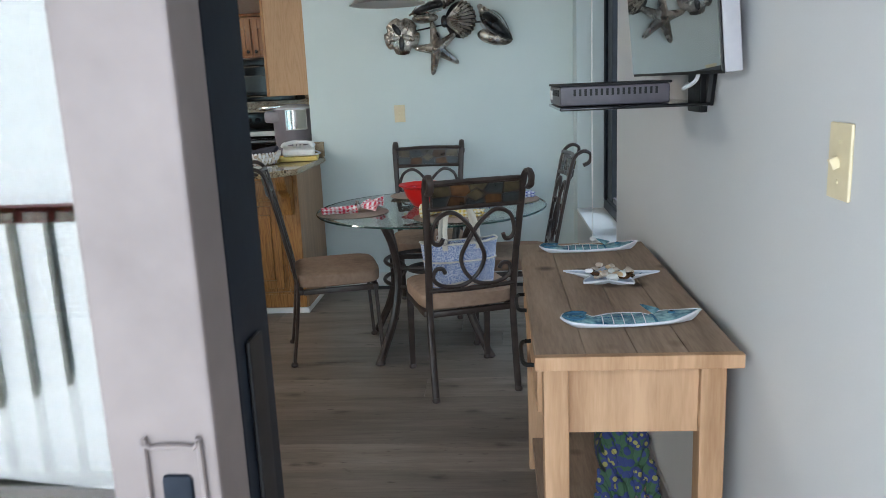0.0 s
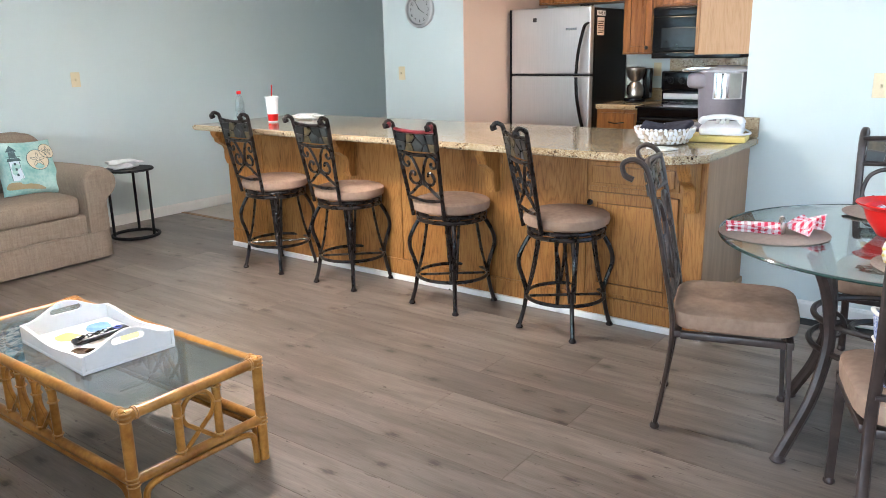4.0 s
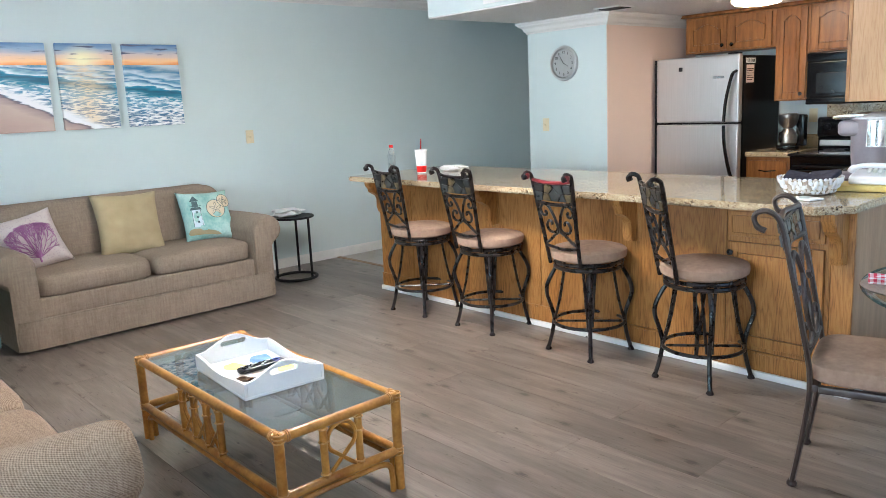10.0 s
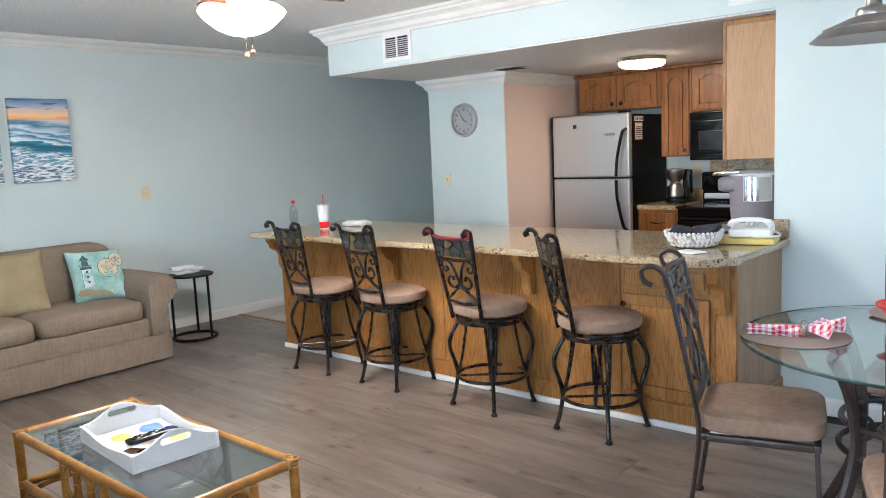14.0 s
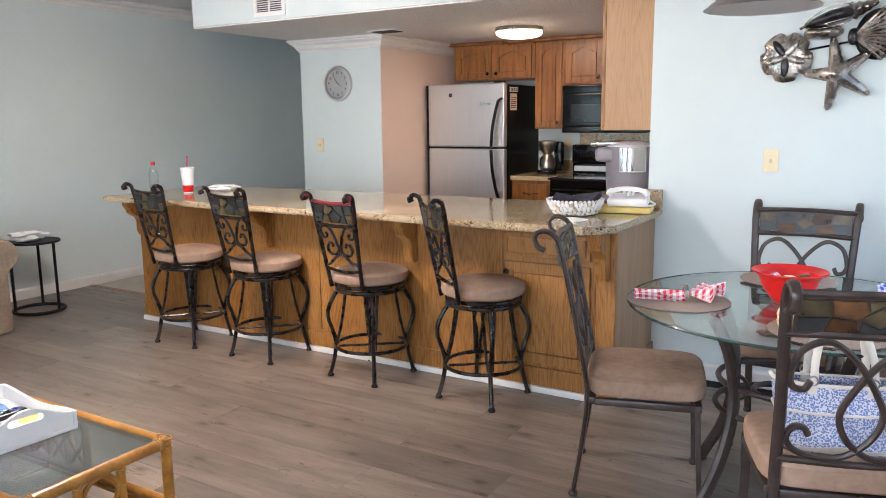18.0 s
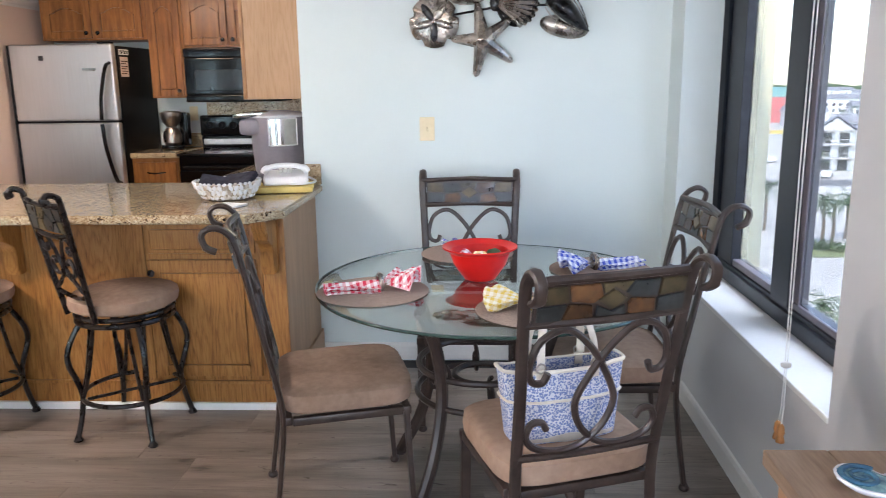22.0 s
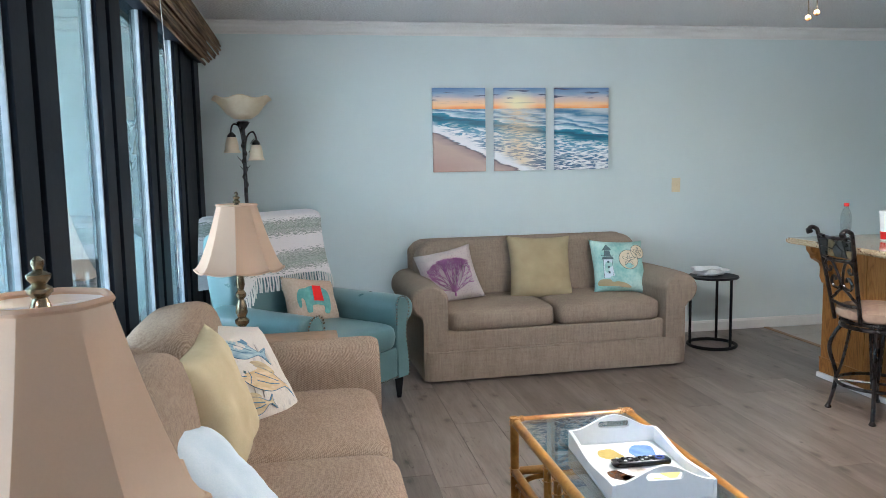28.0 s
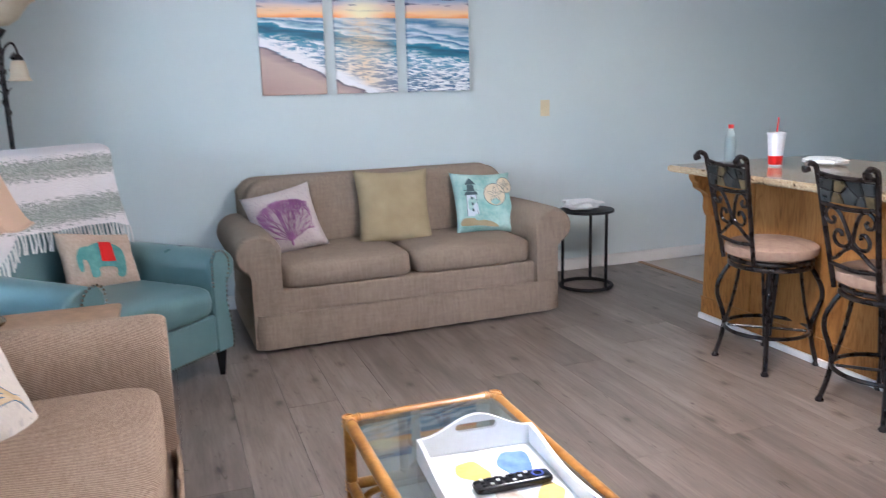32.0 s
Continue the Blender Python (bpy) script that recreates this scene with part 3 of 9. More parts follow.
def floor_wood():
    """Grey-brown planks, the grain along x, with knots and dark streaks; each plank its own tone."""
    m, n, l, p = tree("grey_oak_plank")
    co, inf = n.new("ShaderNodeTexCoord"), n.new("ShaderNodeObjectInfo")
    off = n.new("ShaderNodeVectorMath")
    off.operation = "MULTIPLY_ADD"
    off.inputs[1].default_value = (37, 23, 11)
    l.new(inf.outputs["Random"], off.inputs[0]), l.new(co.outputs["Object"], off.inputs[2])

    def noise(scale, size, detail, bend):
        mp, t = n.new("ShaderNodeMapping"), n.new("ShaderNodeTexNoise")
        mp.inputs["Scale"].default_value = scale
        l.new(off.outputs[0], mp.inputs["Vector"]), l.new(mp.outputs[0], t.inputs["Vector"])
        t.inputs["Scale"].default_value, t.inputs["Detail"].default_value, t.inputs["Distortion"].default_value = size, detail, bend
        return t.outputs[0]

    def times(a, b, f=1.0):
        mu = n.new("ShaderNodeMix")
        mu.data_type, mu.blend_type = "RGBA", "MULTIPLY"
        mu.inputs[0].default_value = f
        l.new(a, mu.inputs[6]), l.new(b, mu.inputs[7])
        return mu.outputs[2]

    grain, fine, blotch = noise((0.8, 7, 6), 2.2, 6, 0.9), noise((1.5, 22, 6), 10, 3, 0.2), noise((1.3, 4.0, 3), 1.6, 4, 0.6)
    ad = n.new("ShaderNodeMath")
    ad.operation, ad.inputs[1].default_value = "MULTIPLY_ADD", 0.35
    l.new(fine, ad.inputs[0]), l.new(grain, ad.inputs[2])
    r = ramp(n, [(0.40, (0.110, 0.086, 0.069)), (0.62, (0.154, 0.124, 0.102)), (0.88, (0.208, 0.172, 0.145))])
    l.new(ad.outputs[0], r.inputs[0])
    lines = noise((1.1, 42, 6), 3.2, 4, 1.2)
    lr = ramp(n, [(0.34, (0.87, 0.855, 0.84)), (0.45, (0.975, 0.97, 0.965)), (0.60, (1.04, 1.04, 1.04))])
    l.new(lines, lr.inputs[0])
    br = ramp(n, [(0.28, (0.76, 0.73, 0.70)), (0.44, (0.95, 0.94, 0.93)), (0.66, (1.10, 1.10, 1.10))])
    l.new(blotch, br.inputs[0])
    kn, km, wob = n.new("ShaderNodeTexVoronoi"), n.new("ShaderNodeMapping"), n.new("ShaderNodeMath")
    kn.voronoi_dimensions = "2D"
    kn.inputs["Scale"].default_value = 1.0
    km.inputs["Scale"].default_value = (1.9, 3.6, 1)
    wob.operation, wob.inputs[1].default_value = "MULTIPLY_ADD", 0.16
    l.new(off.outputs[0], km.inputs["Vector"]), l.new(km.outputs[0], kn.inputs["Vector"])
    l.new(noise((3.5, 16, 3), 6, 5, 0.8), wob.inputs[0]), l.new(kn.outputs["Distance"], wob.inputs[2])
    kr = ramp(n, [(0.10, (0.24, 0.19, 0.16)), (0.125, (0.52, 0.46, 0.42)), (0.16, (0.86, 0.83, 0.81)), (0.23, (1, 1, 1))])
    l.new(wob.outputs[0], kr.inputs[0])
    fr = ramp(n, [(0.27, (0.34, 0.28, 0.24)), (0.325, (0.80, 0.77, 0.75)), (0.36, (1, 1, 1))])
    l.new(noise((2.4, 9, 6), 4.5, 4, 1.6), fr.inputs[0])
    col = times(times(times(times(r.outputs[0], lr.outputs[0]), br.outputs[0]), kr.outputs[0], 0.9), fr.outputs[0])
    hs, mr = n.new("ShaderNodeHueSaturation"), n.new("ShaderNodeMapRange")
    mr.inputs["To Min"].default_value, mr.inputs["To Max"].default_value = 0.80, 1.24
    l.new(inf.outputs["Random"], mr.inputs["Value"]), l.new(mr.outputs[0], hs.inputs["Value"]), l.new(col, hs.inputs["Color"])
    l.new(hs.outputs[0], p.inputs["Base Color"])
    p.inputs["Roughness"].default_value = 0.34
    p.inputs["Specular IOR Level"].default_value = 0.5
    b = n.new("ShaderNodeBump")
    b.inputs["Strength"].default_value, b.inputs["Distance"].default_value = 0.15, 0.003
    l.new(ad.outputs[0], b.inputs["Height"]), l.new(b.outputs[0], p.inputs["Normal"])
    return m


def checked(name, c1, c2, scale, soft=0.85):
    """Gingham: two crossed stripes over white."""
    m, n, l, p = tree(name)
    co = n.new("ShaderNodeTexCoord")
    outs = []
    sep = n.new("ShaderNodeSeparateXYZ")
    l.new(co.outputs["Object"], sep.inputs[0])
    for k in (0, 1):
        a = n.new("ShaderNodeMath")
        a.operation, a.inputs[1].default_value = "MULTIPLY", scale
        l.new(sep.outputs[k], a.inputs[0])
        fr = n.new("ShaderNodeMath")
        fr.operation = "FRACT"
        l.new(a.outputs[0], fr.inputs[0])
        gt = n.new("ShaderNodeMath")
        gt.operation, gt.inputs[1].default_value = "GREATER_THAN", 0.5
        l.new(fr.outputs[0], gt.inputs[0])
        outs.append(gt)
    s = n.new("ShaderNodeMath")
    l.new(outs[0].outputs[0], s.inputs[0]), l.new(outs[1].outputs[0], s.inputs[1])
    h = n.new("ShaderNodeMath")
    h.operation, h.inputs[1].default_value = "MULTIPLY", 0.5
    l.new(s.outputs[0], h.inputs[0])
    mid = tuple((a + b) / 2 for a, b in zip(c1, c2))
    r = ramp(n, [(0.0, c2), (0.4, mid), (0.8, c1)])
    r.color_ramp.interpolation = "CONSTANT"
    l.new(h.outputs[0], r.inputs[0]), l.new(r.outputs[0], p.inputs["Base Color"])
    p.inputs["Roughness"].default_value = soft
    return m


def spotted(name, base, spot, scale, size, third=None):
    """A printed cloth: dots of one colour on another."""
    m, n, l, p = tree(name)
    co, v = n.new("ShaderNodeTexCoord"), n.new("ShaderNodeTexVoronoi")
    v.inputs["Scale"].default_value = scale
    l.new(co.outputs["Object"], v.inputs["Vector"])
    r = ramp(n, [(0.0, third or spot), (size * 0.5, spot), (size, base)])
    r.color_ramp.interpolation = "CONSTANT"
    l.new(v.outputs["Distance"], r.inputs[0]), l.new(r.outputs[0], p.inputs["Base Color"])
    p.inputs["Roughness"].default_value = 0.8
    return m


def seascape():
    """One beach at sunrise across the three canvases: sand, foam, teal water, warm sky."""
    m, n, l, p = tree("beach_print")
    geo, mp, nz, fo = n.new("ShaderNodeNewGeometry"), n.new("ShaderNodeMapping"), n.new("ShaderNodeTexNoise"), n.new("ShaderNodeTexNoise")
    mp.inputs["Location"].default_value = (0, 2.315 / 1.45, -1.378 / 0.645)
    mp.inputs["Scale"].default_value = (0, 1 / 1.45, 1 / 0.645)
    l.new(geo.outputs["Position"], mp.inputs["Vector"])
    sep = n.new("ShaderNodeSeparateXYZ")
    l.new(mp.outputs[0], sep.inputs[0])
    nz.inputs["Scale"].default_value, nz.inputs["Detail"].default_value = 5, 6
    st = n.new("ShaderNodeMapping")
    st.inputs["Scale"].default_value = (1, 1.2, 3.5)
    l.new(mp.outputs[0], st.inputs["Vector"]), l.new(st.outputs[0], nz.inputs["Vector"])
    def calc(op, a, b):
        q = n.new("ShaderNodeMath")
        q.operation = op
        for i, s in enumerate((a, b)):
            if isinstance(s, (int, float)):
                q.inputs[i].default_value = s
            else:
                l.new(s, q.inputs[i])
        return q.outputs[0]
    wob = calc("MULTIPLY", calc("SUBTRACT", nz.outputs[0], 0.5), 0.16)
    v = calc("ADD", calc("ADD", sep.outputs[2], wob), calc("MULTIPLY", sep.outputs[1], 0.28))
    water = ramp(n, [(0.0, (0.20, 0.24, 0.34)), (0.35, (0.05, 0.15, 0.27)), (0.52, (0.12, 0.32, 0.46)), (0.59, (0.006, 0.22, 0.33)), (0.65, (0.001, 0.085, 0.15)), (0.69, (0.005, 0.24, 0.36)), (0.70, (0.80, 0.84, 0.86)), (0.725, (0.30, 0.50, 0.58)), (0.75, (0.012, 0.14, 0.29)), (0.77, (0.62, 0.72, 0.78)), (0.81, (0.03, 0.21, 0.37)), (0.84, (0.60, 0.68, 0.74)), (0.90, (0.03, 0.18, 0.34)), (0.96, (0.55, 0.60, 0.62))])
    l.new(v, water.inputs[0])
    fo.inputs["Scale"].default_value, fo.inputs["Detail"].default_value, fo.inputs["Distortion"].default_value = 11, 12, 1.4
    l.new(st.outputs[0], fo.inputs["Vector"])
    fm = ramp(n, [(0.46, (0, 0, 0)), (0.51, (0.6, 0.6, 0.6)), (0.57, (1, 1, 1))])
    l.new(fo.outputs[0], fm.inputs[0])
    low = ramp(n, [(0.55, (1, 1, 1)), (0.62, (0, 0, 0))])
    l.new(v, low.inputs[0])
    foam = calc("MULTIPLY", fm.outputs[0], low.outputs[0])
    mix1 = n.new("ShaderNodeMix")
    mix1.data_type = "RGBA"
    l.new(foam, mix1.inputs[0]), l.new(water.outputs[0], mix1.inputs[6])
    mix1.inputs[7].default_value = (0.85, 0.86, 0.86, 1)
    # warm glitter in the middle
    du = calc("ABSOLUTE", calc("SUBTRACT", sep.outputs[1], 0.46), 0)
    gl = ramp(n, [(0.0, (0.85, 0.85, 0.85)), (0.17, (0, 0, 0))])
    l.new(du, gl.inputs[0])
    gf = calc("MULTIPLY", calc("MULTIPLY", gl.outputs[0], 0.9), calc("MULTIPLY_ADD", fm.outputs[0], 0.6))
    mixg = n.new("ShaderNodeMix")
    mixg.data_type = "RGBA"
    l.new(gf, mixg.inputs[0]), l.new(mix1.outputs[2], mixg.inputs[6])
    mixg.inputs[7].default_value = (0.82, 0.62, 0.38, 1)
    # sand below a slanting foam line
    edge = calc("ADD", calc("ADD", sep.outputs[2], calc("MULTIPLY", sep.outputs[1], 1.02)), calc("MULTIPLY", wob, 0.8))
    sd = ramp(n, [(0.475, (1, 1, 1)), (0.485, (0, 0, 0))])
    l.new(edge, sd.inputs[0])
    fl = ramp(n, [(0.48, (0, 0, 0)), (0.49, (1, 1, 1)), (0.535, (1, 1, 1)), (0.60, (0, 0, 0))])
    l.new(edge, fl.inputs[0])
    mix2 = n.new("ShaderNodeMix")
    mix2.data_type = "RGBA"
    l.new(fl.outputs[0], mix2.inputs[0]), l.new(mixg.outputs[2], mix2.inputs[6])
    mix2.inputs[7].default_value = (0.86, 0.86, 0.87, 1)
    mix3 = n.new("ShaderNodeMix")
    mix3.data_type = "RGBA"
    l.new(sd.outputs[0], mix3.inputs[0]), l.new(mix2.outputs[2], mix3.inputs[6])
    wet = ramp(n, [(0.0, (0.42, 0.27, 0.22)), (0.36, (0.52, 0.38, 0.32)), (0.45, (0.36, 0.26, 0.24)), (0.475, (0.10, 0.09, 0.12))])
    l.new(edge, wet.inputs[0]), l.new(wet.outputs[0], mix3.inputs[7])
    # sky
    skyr = ramp(n, [(0.74, (0.92, 0.30, 0.08)), (0.79, (0.95, 0.60, 0.28)), (0.86, (0.70, 0.54, 0.48)), (0.92, (0.25, 0.36, 0.52)), (1.0, (0.07, 0.18, 0.38))])
    l.new(calc("ADD", sep.outputs[2], calc("MULTIPLY", wob, 0.6)), skyr.inputs[0])
    sun_g = n.new("ShaderNodeMix")
    sun_g.data_type = "RGBA"
    dv = calc("MULTIPLY", calc("SUBTRACT", sep.outputs[2], 0.80), 0.6)
    dist = calc("SQRT", calc("ADD", calc("MULTIPLY", du, du), calc("MULTIPLY", dv, dv)), 0)
    sr = ramp(n, [(0.02, (1, 1, 1)), (0.12, (0, 0, 0))])
    l.new(dist, sr.inputs[0]), l.new(sr.outputs[0], sun_g.inputs[0]), l.new(skyr.outputs[0], sun_g.inputs[6])
    sun_g.inputs[7].default_value = (0.95, 0.86, 0.55, 1)
    cn, cm = n.new("ShaderNodeTexNoise"), n.new("ShaderNodeMapping")
    cm.inputs["Scale"].default_value = (1, 2.2, 13)
    cn.inputs["Scale"].default_value, cn.inputs["Detail"].default_value = 2.4, 7
    l.new(mp.outputs[0], cm.inputs["Vector"]), l.new(cm.outputs[0], cn.inputs["Vector"])
    cr, ch = ramp(n, [(0.57, (0, 0, 0)), (0.63, (1, 1, 1))]), ramp(n, [(0.80, (0, 0, 0)), (0.86, (1, 1, 1))])
    l.new(cn.outputs[0], cr.inputs[0]), l.new(sep.outputs[2], ch.inputs[0])
    cloud = n.new("ShaderNodeMix")
    cloud.data_type = "RGBA"
    l.new(calc("MULTIPLY", cr.outputs[0], ch.outputs[0]), cloud.inputs[0]), l.new(sun_g.outputs[2], cloud.inputs[6])
    cloud.inputs[7].default_value = (0.07, 0.08, 0.14, 1)
    hz = calc("GREATER_THAN", sep.outputs[2], 0.745)
    fin = n.new("ShaderNodeMix")
    fin.data_type = "RGBA"
    l.new(hz, fin.inputs[0]), l.new(mix3.outputs[2], fin.inputs[6]), l.new(cloud.outputs[2], fin.inputs[7])
    l.new(fin.outputs[2], p.inputs["Base Color"])
    p.inputs["Roughness"].default_value = 0.45
    return m


M["clear"] = pane_glass("clear_plastic", (0.86, 0.90, 0.91), 0.12, 0.05)
M["oak"] = figured_oak("oak", (0.145, 0.055, 0.012), (0.305, 0.132, 0.033), (0.42, 0.205, 0.064))
M["oak_light"] = figured_oak("oak_veneer", (0.335, 0.178, 0.078), (0.405, 0.232, 0.110), (0.46, 0.278, 0.145), 0.42, 16.0)
M["sofa"] = woven_cloth("sofa_fabric", (0.215, 0.165, 0.122), (0.345, 0.274, 0.208), 0.0055, 0.6)
M["tweed"] = woven_cloth("tweed_fabric", (0.20, 0.135, 0.09), (0.45, 0.335, 0.245), 0.0085, 1.0, 0.05)
M["granite"] = granite()
M["granite_tile"] = granite("granite_tile", 1.35)
M["plank"] = floor_wood()
M["gingham_red"] = checked("red_gingham", (0.62, 0.03, 0.07), (0.80, 0.78, 0.78), 45)
M["gingham_blue"] = checked("blue_gingham", (0.03, 0.07, 0.42), (0.76, 0.78, 0.82), 45)
M["gingham_yellow"] = checked("yellow_gingham", (0.72, 0.52, 0.10), (0.80, 0.77, 0.66), 45)
M["purse"] = spotted("blue_print_cloth", (0.58, 0.60, 0.66), (0.16, 0.22, 0.42), 190, 0.52)
M["cream_hide"] = surface("cream_leather", (0.60, 0.54, 0.45), (0.70, 0.65, 0.56), 12, 0.5, 0.2, fine=120)
M["coral_print"] = spotted("speckled_cloth", (0.52, 0.45, 0.42), (0.44, 0.37, 0.36), 60, 0.3)
M["basket_weave"] = spotted("shell_weave", (0.36, 0.30, 0.22), (0.72, 0.68, 0.60), 60, 0.55)
M["print"] = seascape()
M["feather"] = spotted("peacock_feather", (0.018, 0.055, 0.022), (0.012, 0.02, 0.09), 42, 0.55, (0.22, 0.19, 0.05))

# ---- the setting: walls, ceilings, openings ----
XL, XR, YG, YS = -4.99, 1.75, -4.02, 0.66      # side walls, glass wall, dining wall
YC, XP, YK = 1.80, -2.66, 3.20                 # clock wall, peach wall, kitchen back wall
ZC, ZK = 2.50, 2.14                            # room ceiling, kitchen ceiling
XC0 = -3.535                                   # free edge of the clock wall
XS0 = -3.59                                    # free edge of the soffit


def setting(name, bm, material, label, m=None):
    return solid(name, bm, material, label, "", "structure", 0, m)


setting("floor_base", box(XL - 0.15, YG - 0.2, -0.2, XR + 0.3, 4.6, -0.012), M["black_matt"], "dark underlay below the floor planks")
setting("wall_west", box(XL - 0.15, YG - 0.2, -0.2, XL, 4.6, 2.6), M["wall"], "long pale blue-green painted wall")
setting("wall_hall_end", box(XL, 4.45, -0.2, XC0, 4.6, 2.6), M["wall"], "pale wall that closes the dim hall")
setting("wall_closet", box(XC0, YC, -0.2, XP - 0.006, 4.6, ZC), M["wall"], "pale blue painted wall with a clock")
setting("wall_kitchen_side", box(XP - 0.006, YC + 0.002, -0.2, XP, YK + 0.15, ZC), M["peach"], "peach painted wall beside the refrigerator")
setting("wall_kitchen_back", box(XP, YK, -0.2, -0.05, YK + 0.15, ZC), M["wall"], "kitchen back wall behind cabinets")
setting("wall_dining", box(-0.05, YS, -0.2, XR + 0.3, YK + 0.15, ZC), M["wall"], "pale blue painted dining wall")
# east wall round the window
WY0, WY1, WZ0, WZ1 = -1.245, 0.43, 0.548, 2.28
setting("wall_east", box(XR, YG - 0.2, -0.2, XR + 0.3, WY0, 2.6), M["grey_wall"], "grey painted wall beside the window")
setting("wall_east_below", box(XR, WY0, -0.2, XR + 0.3, WY1, WZ0 - 0.02), M["grey_wall"], "grey painted wall below the window")
setting("wall_east_above", box(XR, WY0, WZ1, XR + 0.3, WY1, 2.6), M["grey_wall"], "grey painted wall above the window")
setting("wall_east_far", box(XR, WY1, -0.2, XR + 0.3, YS, 2.6), M["wall"], "pale wall strip between window and corner")
setting("window_sill", box(XR - 0.004, WY0, WZ0 - 0.02, XR + 0.3, WY1, WZ0, 0.004), M["white"], "deep white painted window sill")
setting("soffit", box(XS0, YS - 0.005, ZK, -0.05, YK, ZC), M["wall"], "dropped soffit over the kitchen, pale blue")
setting("soffit_end", box(-0.05, YS - 0.005, ZK, XR, YS, ZC), M["wall"], "upper band of the dining wall")
setting("ceiling_kitchen", box(XS0 + 0.003, YS - 0.002, ZK - 0.012, -0.052, YK, ZK - 0.002), M["popcorn"], "low textured kitchen ceiling")
setting("ceiling", box(XL - 0.15, YG - 0.2, ZC, XR + 0.3, 4.6, ZC + 0.15), M["popcorn"], "white textured ceiling")

# crown mouldings
CROWN = [(0, 0), (0.012, 0), (0.016, 0.018), (0.03, 0.03), (0.045, 0.062), (0.08, 0.085), (0.085, 0.10), (0.10, 0.102), (0.10, 0.125), (0, 0.125)]


def crown(name, path, top, k=1.0):
    sec = [(o * k, top - 0.125 * k + u * k) for o, u in CROWN]
    setting(name, loft(sec, path), M["trim"], "white stepped crown moulding")


crown("crown_west", [(XL, YG, 1, 0), (XL, 4.45, 1, 0)], ZC - 0.002, 0.72)
crown("crown_soffit", [(XS0, 3.0, -1, 0), (XS0, YS - 0.005, -1, -1), (XR, YS - 0.005, 0, -1)], ZC - 0.002)
crown("crown_east", [(XR, YS, -1, 0), (XR, YG, -1, 0)], ZC - 0.002)
crown("crown_glass", [(XR, YG, 0, 1), (XL, YG, 0, 1)], ZC - 0.002, 0.72)
crown("crown_closet", [(XC0, 3.0, -1, 0), (XC0, YC, -1, -1), (XP, YC, 1, -1), (XP, YK, 1, 0)], ZK - 0.014, 0.8)
BASE = [(0, 0), (0.014, 0), (0.014, 0.07), (0.008, 0.085), (0, 0.088)]


def skirting(name, path):
    setting(name, loft(BASE, path), M["trim"], "white painted baseboard")


skirting("baseboard_west", [(XL, YG, 1, 0), (XL, 4.45, 1, 0)])
skirting("baseboard_closet", [(XC0, 3.0, -1, 0), (XC0, YC, -1, -1), (XP, YC, 1, -1)])
skirting("baseboard_dining", [(0.012, YS, 0, -1), (XR, YS, 0, -1)])
skirting("baseboard_east", [(XR, YS, -1, 0), (XR, -3.98, -1, 0)])

# the glass wall: head, sill, posts, panes
setting("wall_glass_head", box(XL, YG - 0.16, 2.30, XR, YG, ZC), M["wall"], "wall band above the glass doors")
gw = thing("window_glass_wall", 0, YG, 0, 0, "dark framed floor-to-ceiling balcony glazing", "window", kind="structure")
part("track", box(XL, -0.16, -0.012, XR, 0.0, 0.018, 0.004), M["navy"], gw, "dark floor track")
part("head_frame", box(XL, -0.15, 2.20, XR, 0.02, 2.30, 0.006), M["navy"], gw)
M["bead"] = surface("bronze_bead", (0.045, 0.036, 0.03), (0.11, 0.09, 0.075), 20, 0.3, 0.05, metal=0.6)
M["vinyl"] = surface("grey_vinyl_bead", (0.30, 0.34, 0.36), (0.42, 0.46, 0.48), 20, 0.35, 0.0)
POSTS = [0.46, -1.31, -2.21, -3.07, -3.98]
for i, x in enumerate(POSTS):
    # two meeting stiles with a dark groove between, a pale bead on one side and a bronze one on the other
    part("stile", box(x - 0.145, -0.066, 0.018, x, -0.012, 2.20, 0.004), M["navy"], gw)
    part("groove", box(x - 0.167, -0.060, 0.018, x - 0.1455, -0.034, 2.20), M["black_matt"], gw)
    part("stile", box(x - 0.355, -0.066, 0.018, x - 0.1675, -0.004, 2.20, 0.004), M["navy"], gw)
    part("bead", box(x + 0.0005, -0.050, 0.02, x + 0.012, -0.028, 2.20, 0.003), M["vinyl"], gw, "pale glazing bead")
    for q in range(3):
        part("bead", box(x - 0.378 - 0.024 * q, -0.055, 0.02, x - 0.3555 - 0.024 * q, -0.018 - 0.008 * q, 2.20, 0.003), M["bead"], gw, "ribbed bronze bead")
    x2 = POSTS[i - 1] - 0.428 if i else 0.98
    pn = part("pane", box(x + 0.0125, -0.050, 0.02, x2, -0.044, 2.2), M["door_glass"], gw)
    pn.visible_shadow = False
part("jamb", box(XL + 0.001, -0.066, 0.018, XL + 0.24, -0.004, 2.20, 0.006), M["navy"], gw)
part("jamb", box(XL + 0.2405, -0.066, 0.018, POSTS[-1] - 0.4275, -0.022, 2.20, 0.006), M["navy"], gw)
part("jamb", box(XR - 0.06, -0.15, 0.018, XR, 0.0, 2.20, 0.006), M["navy"], gw)
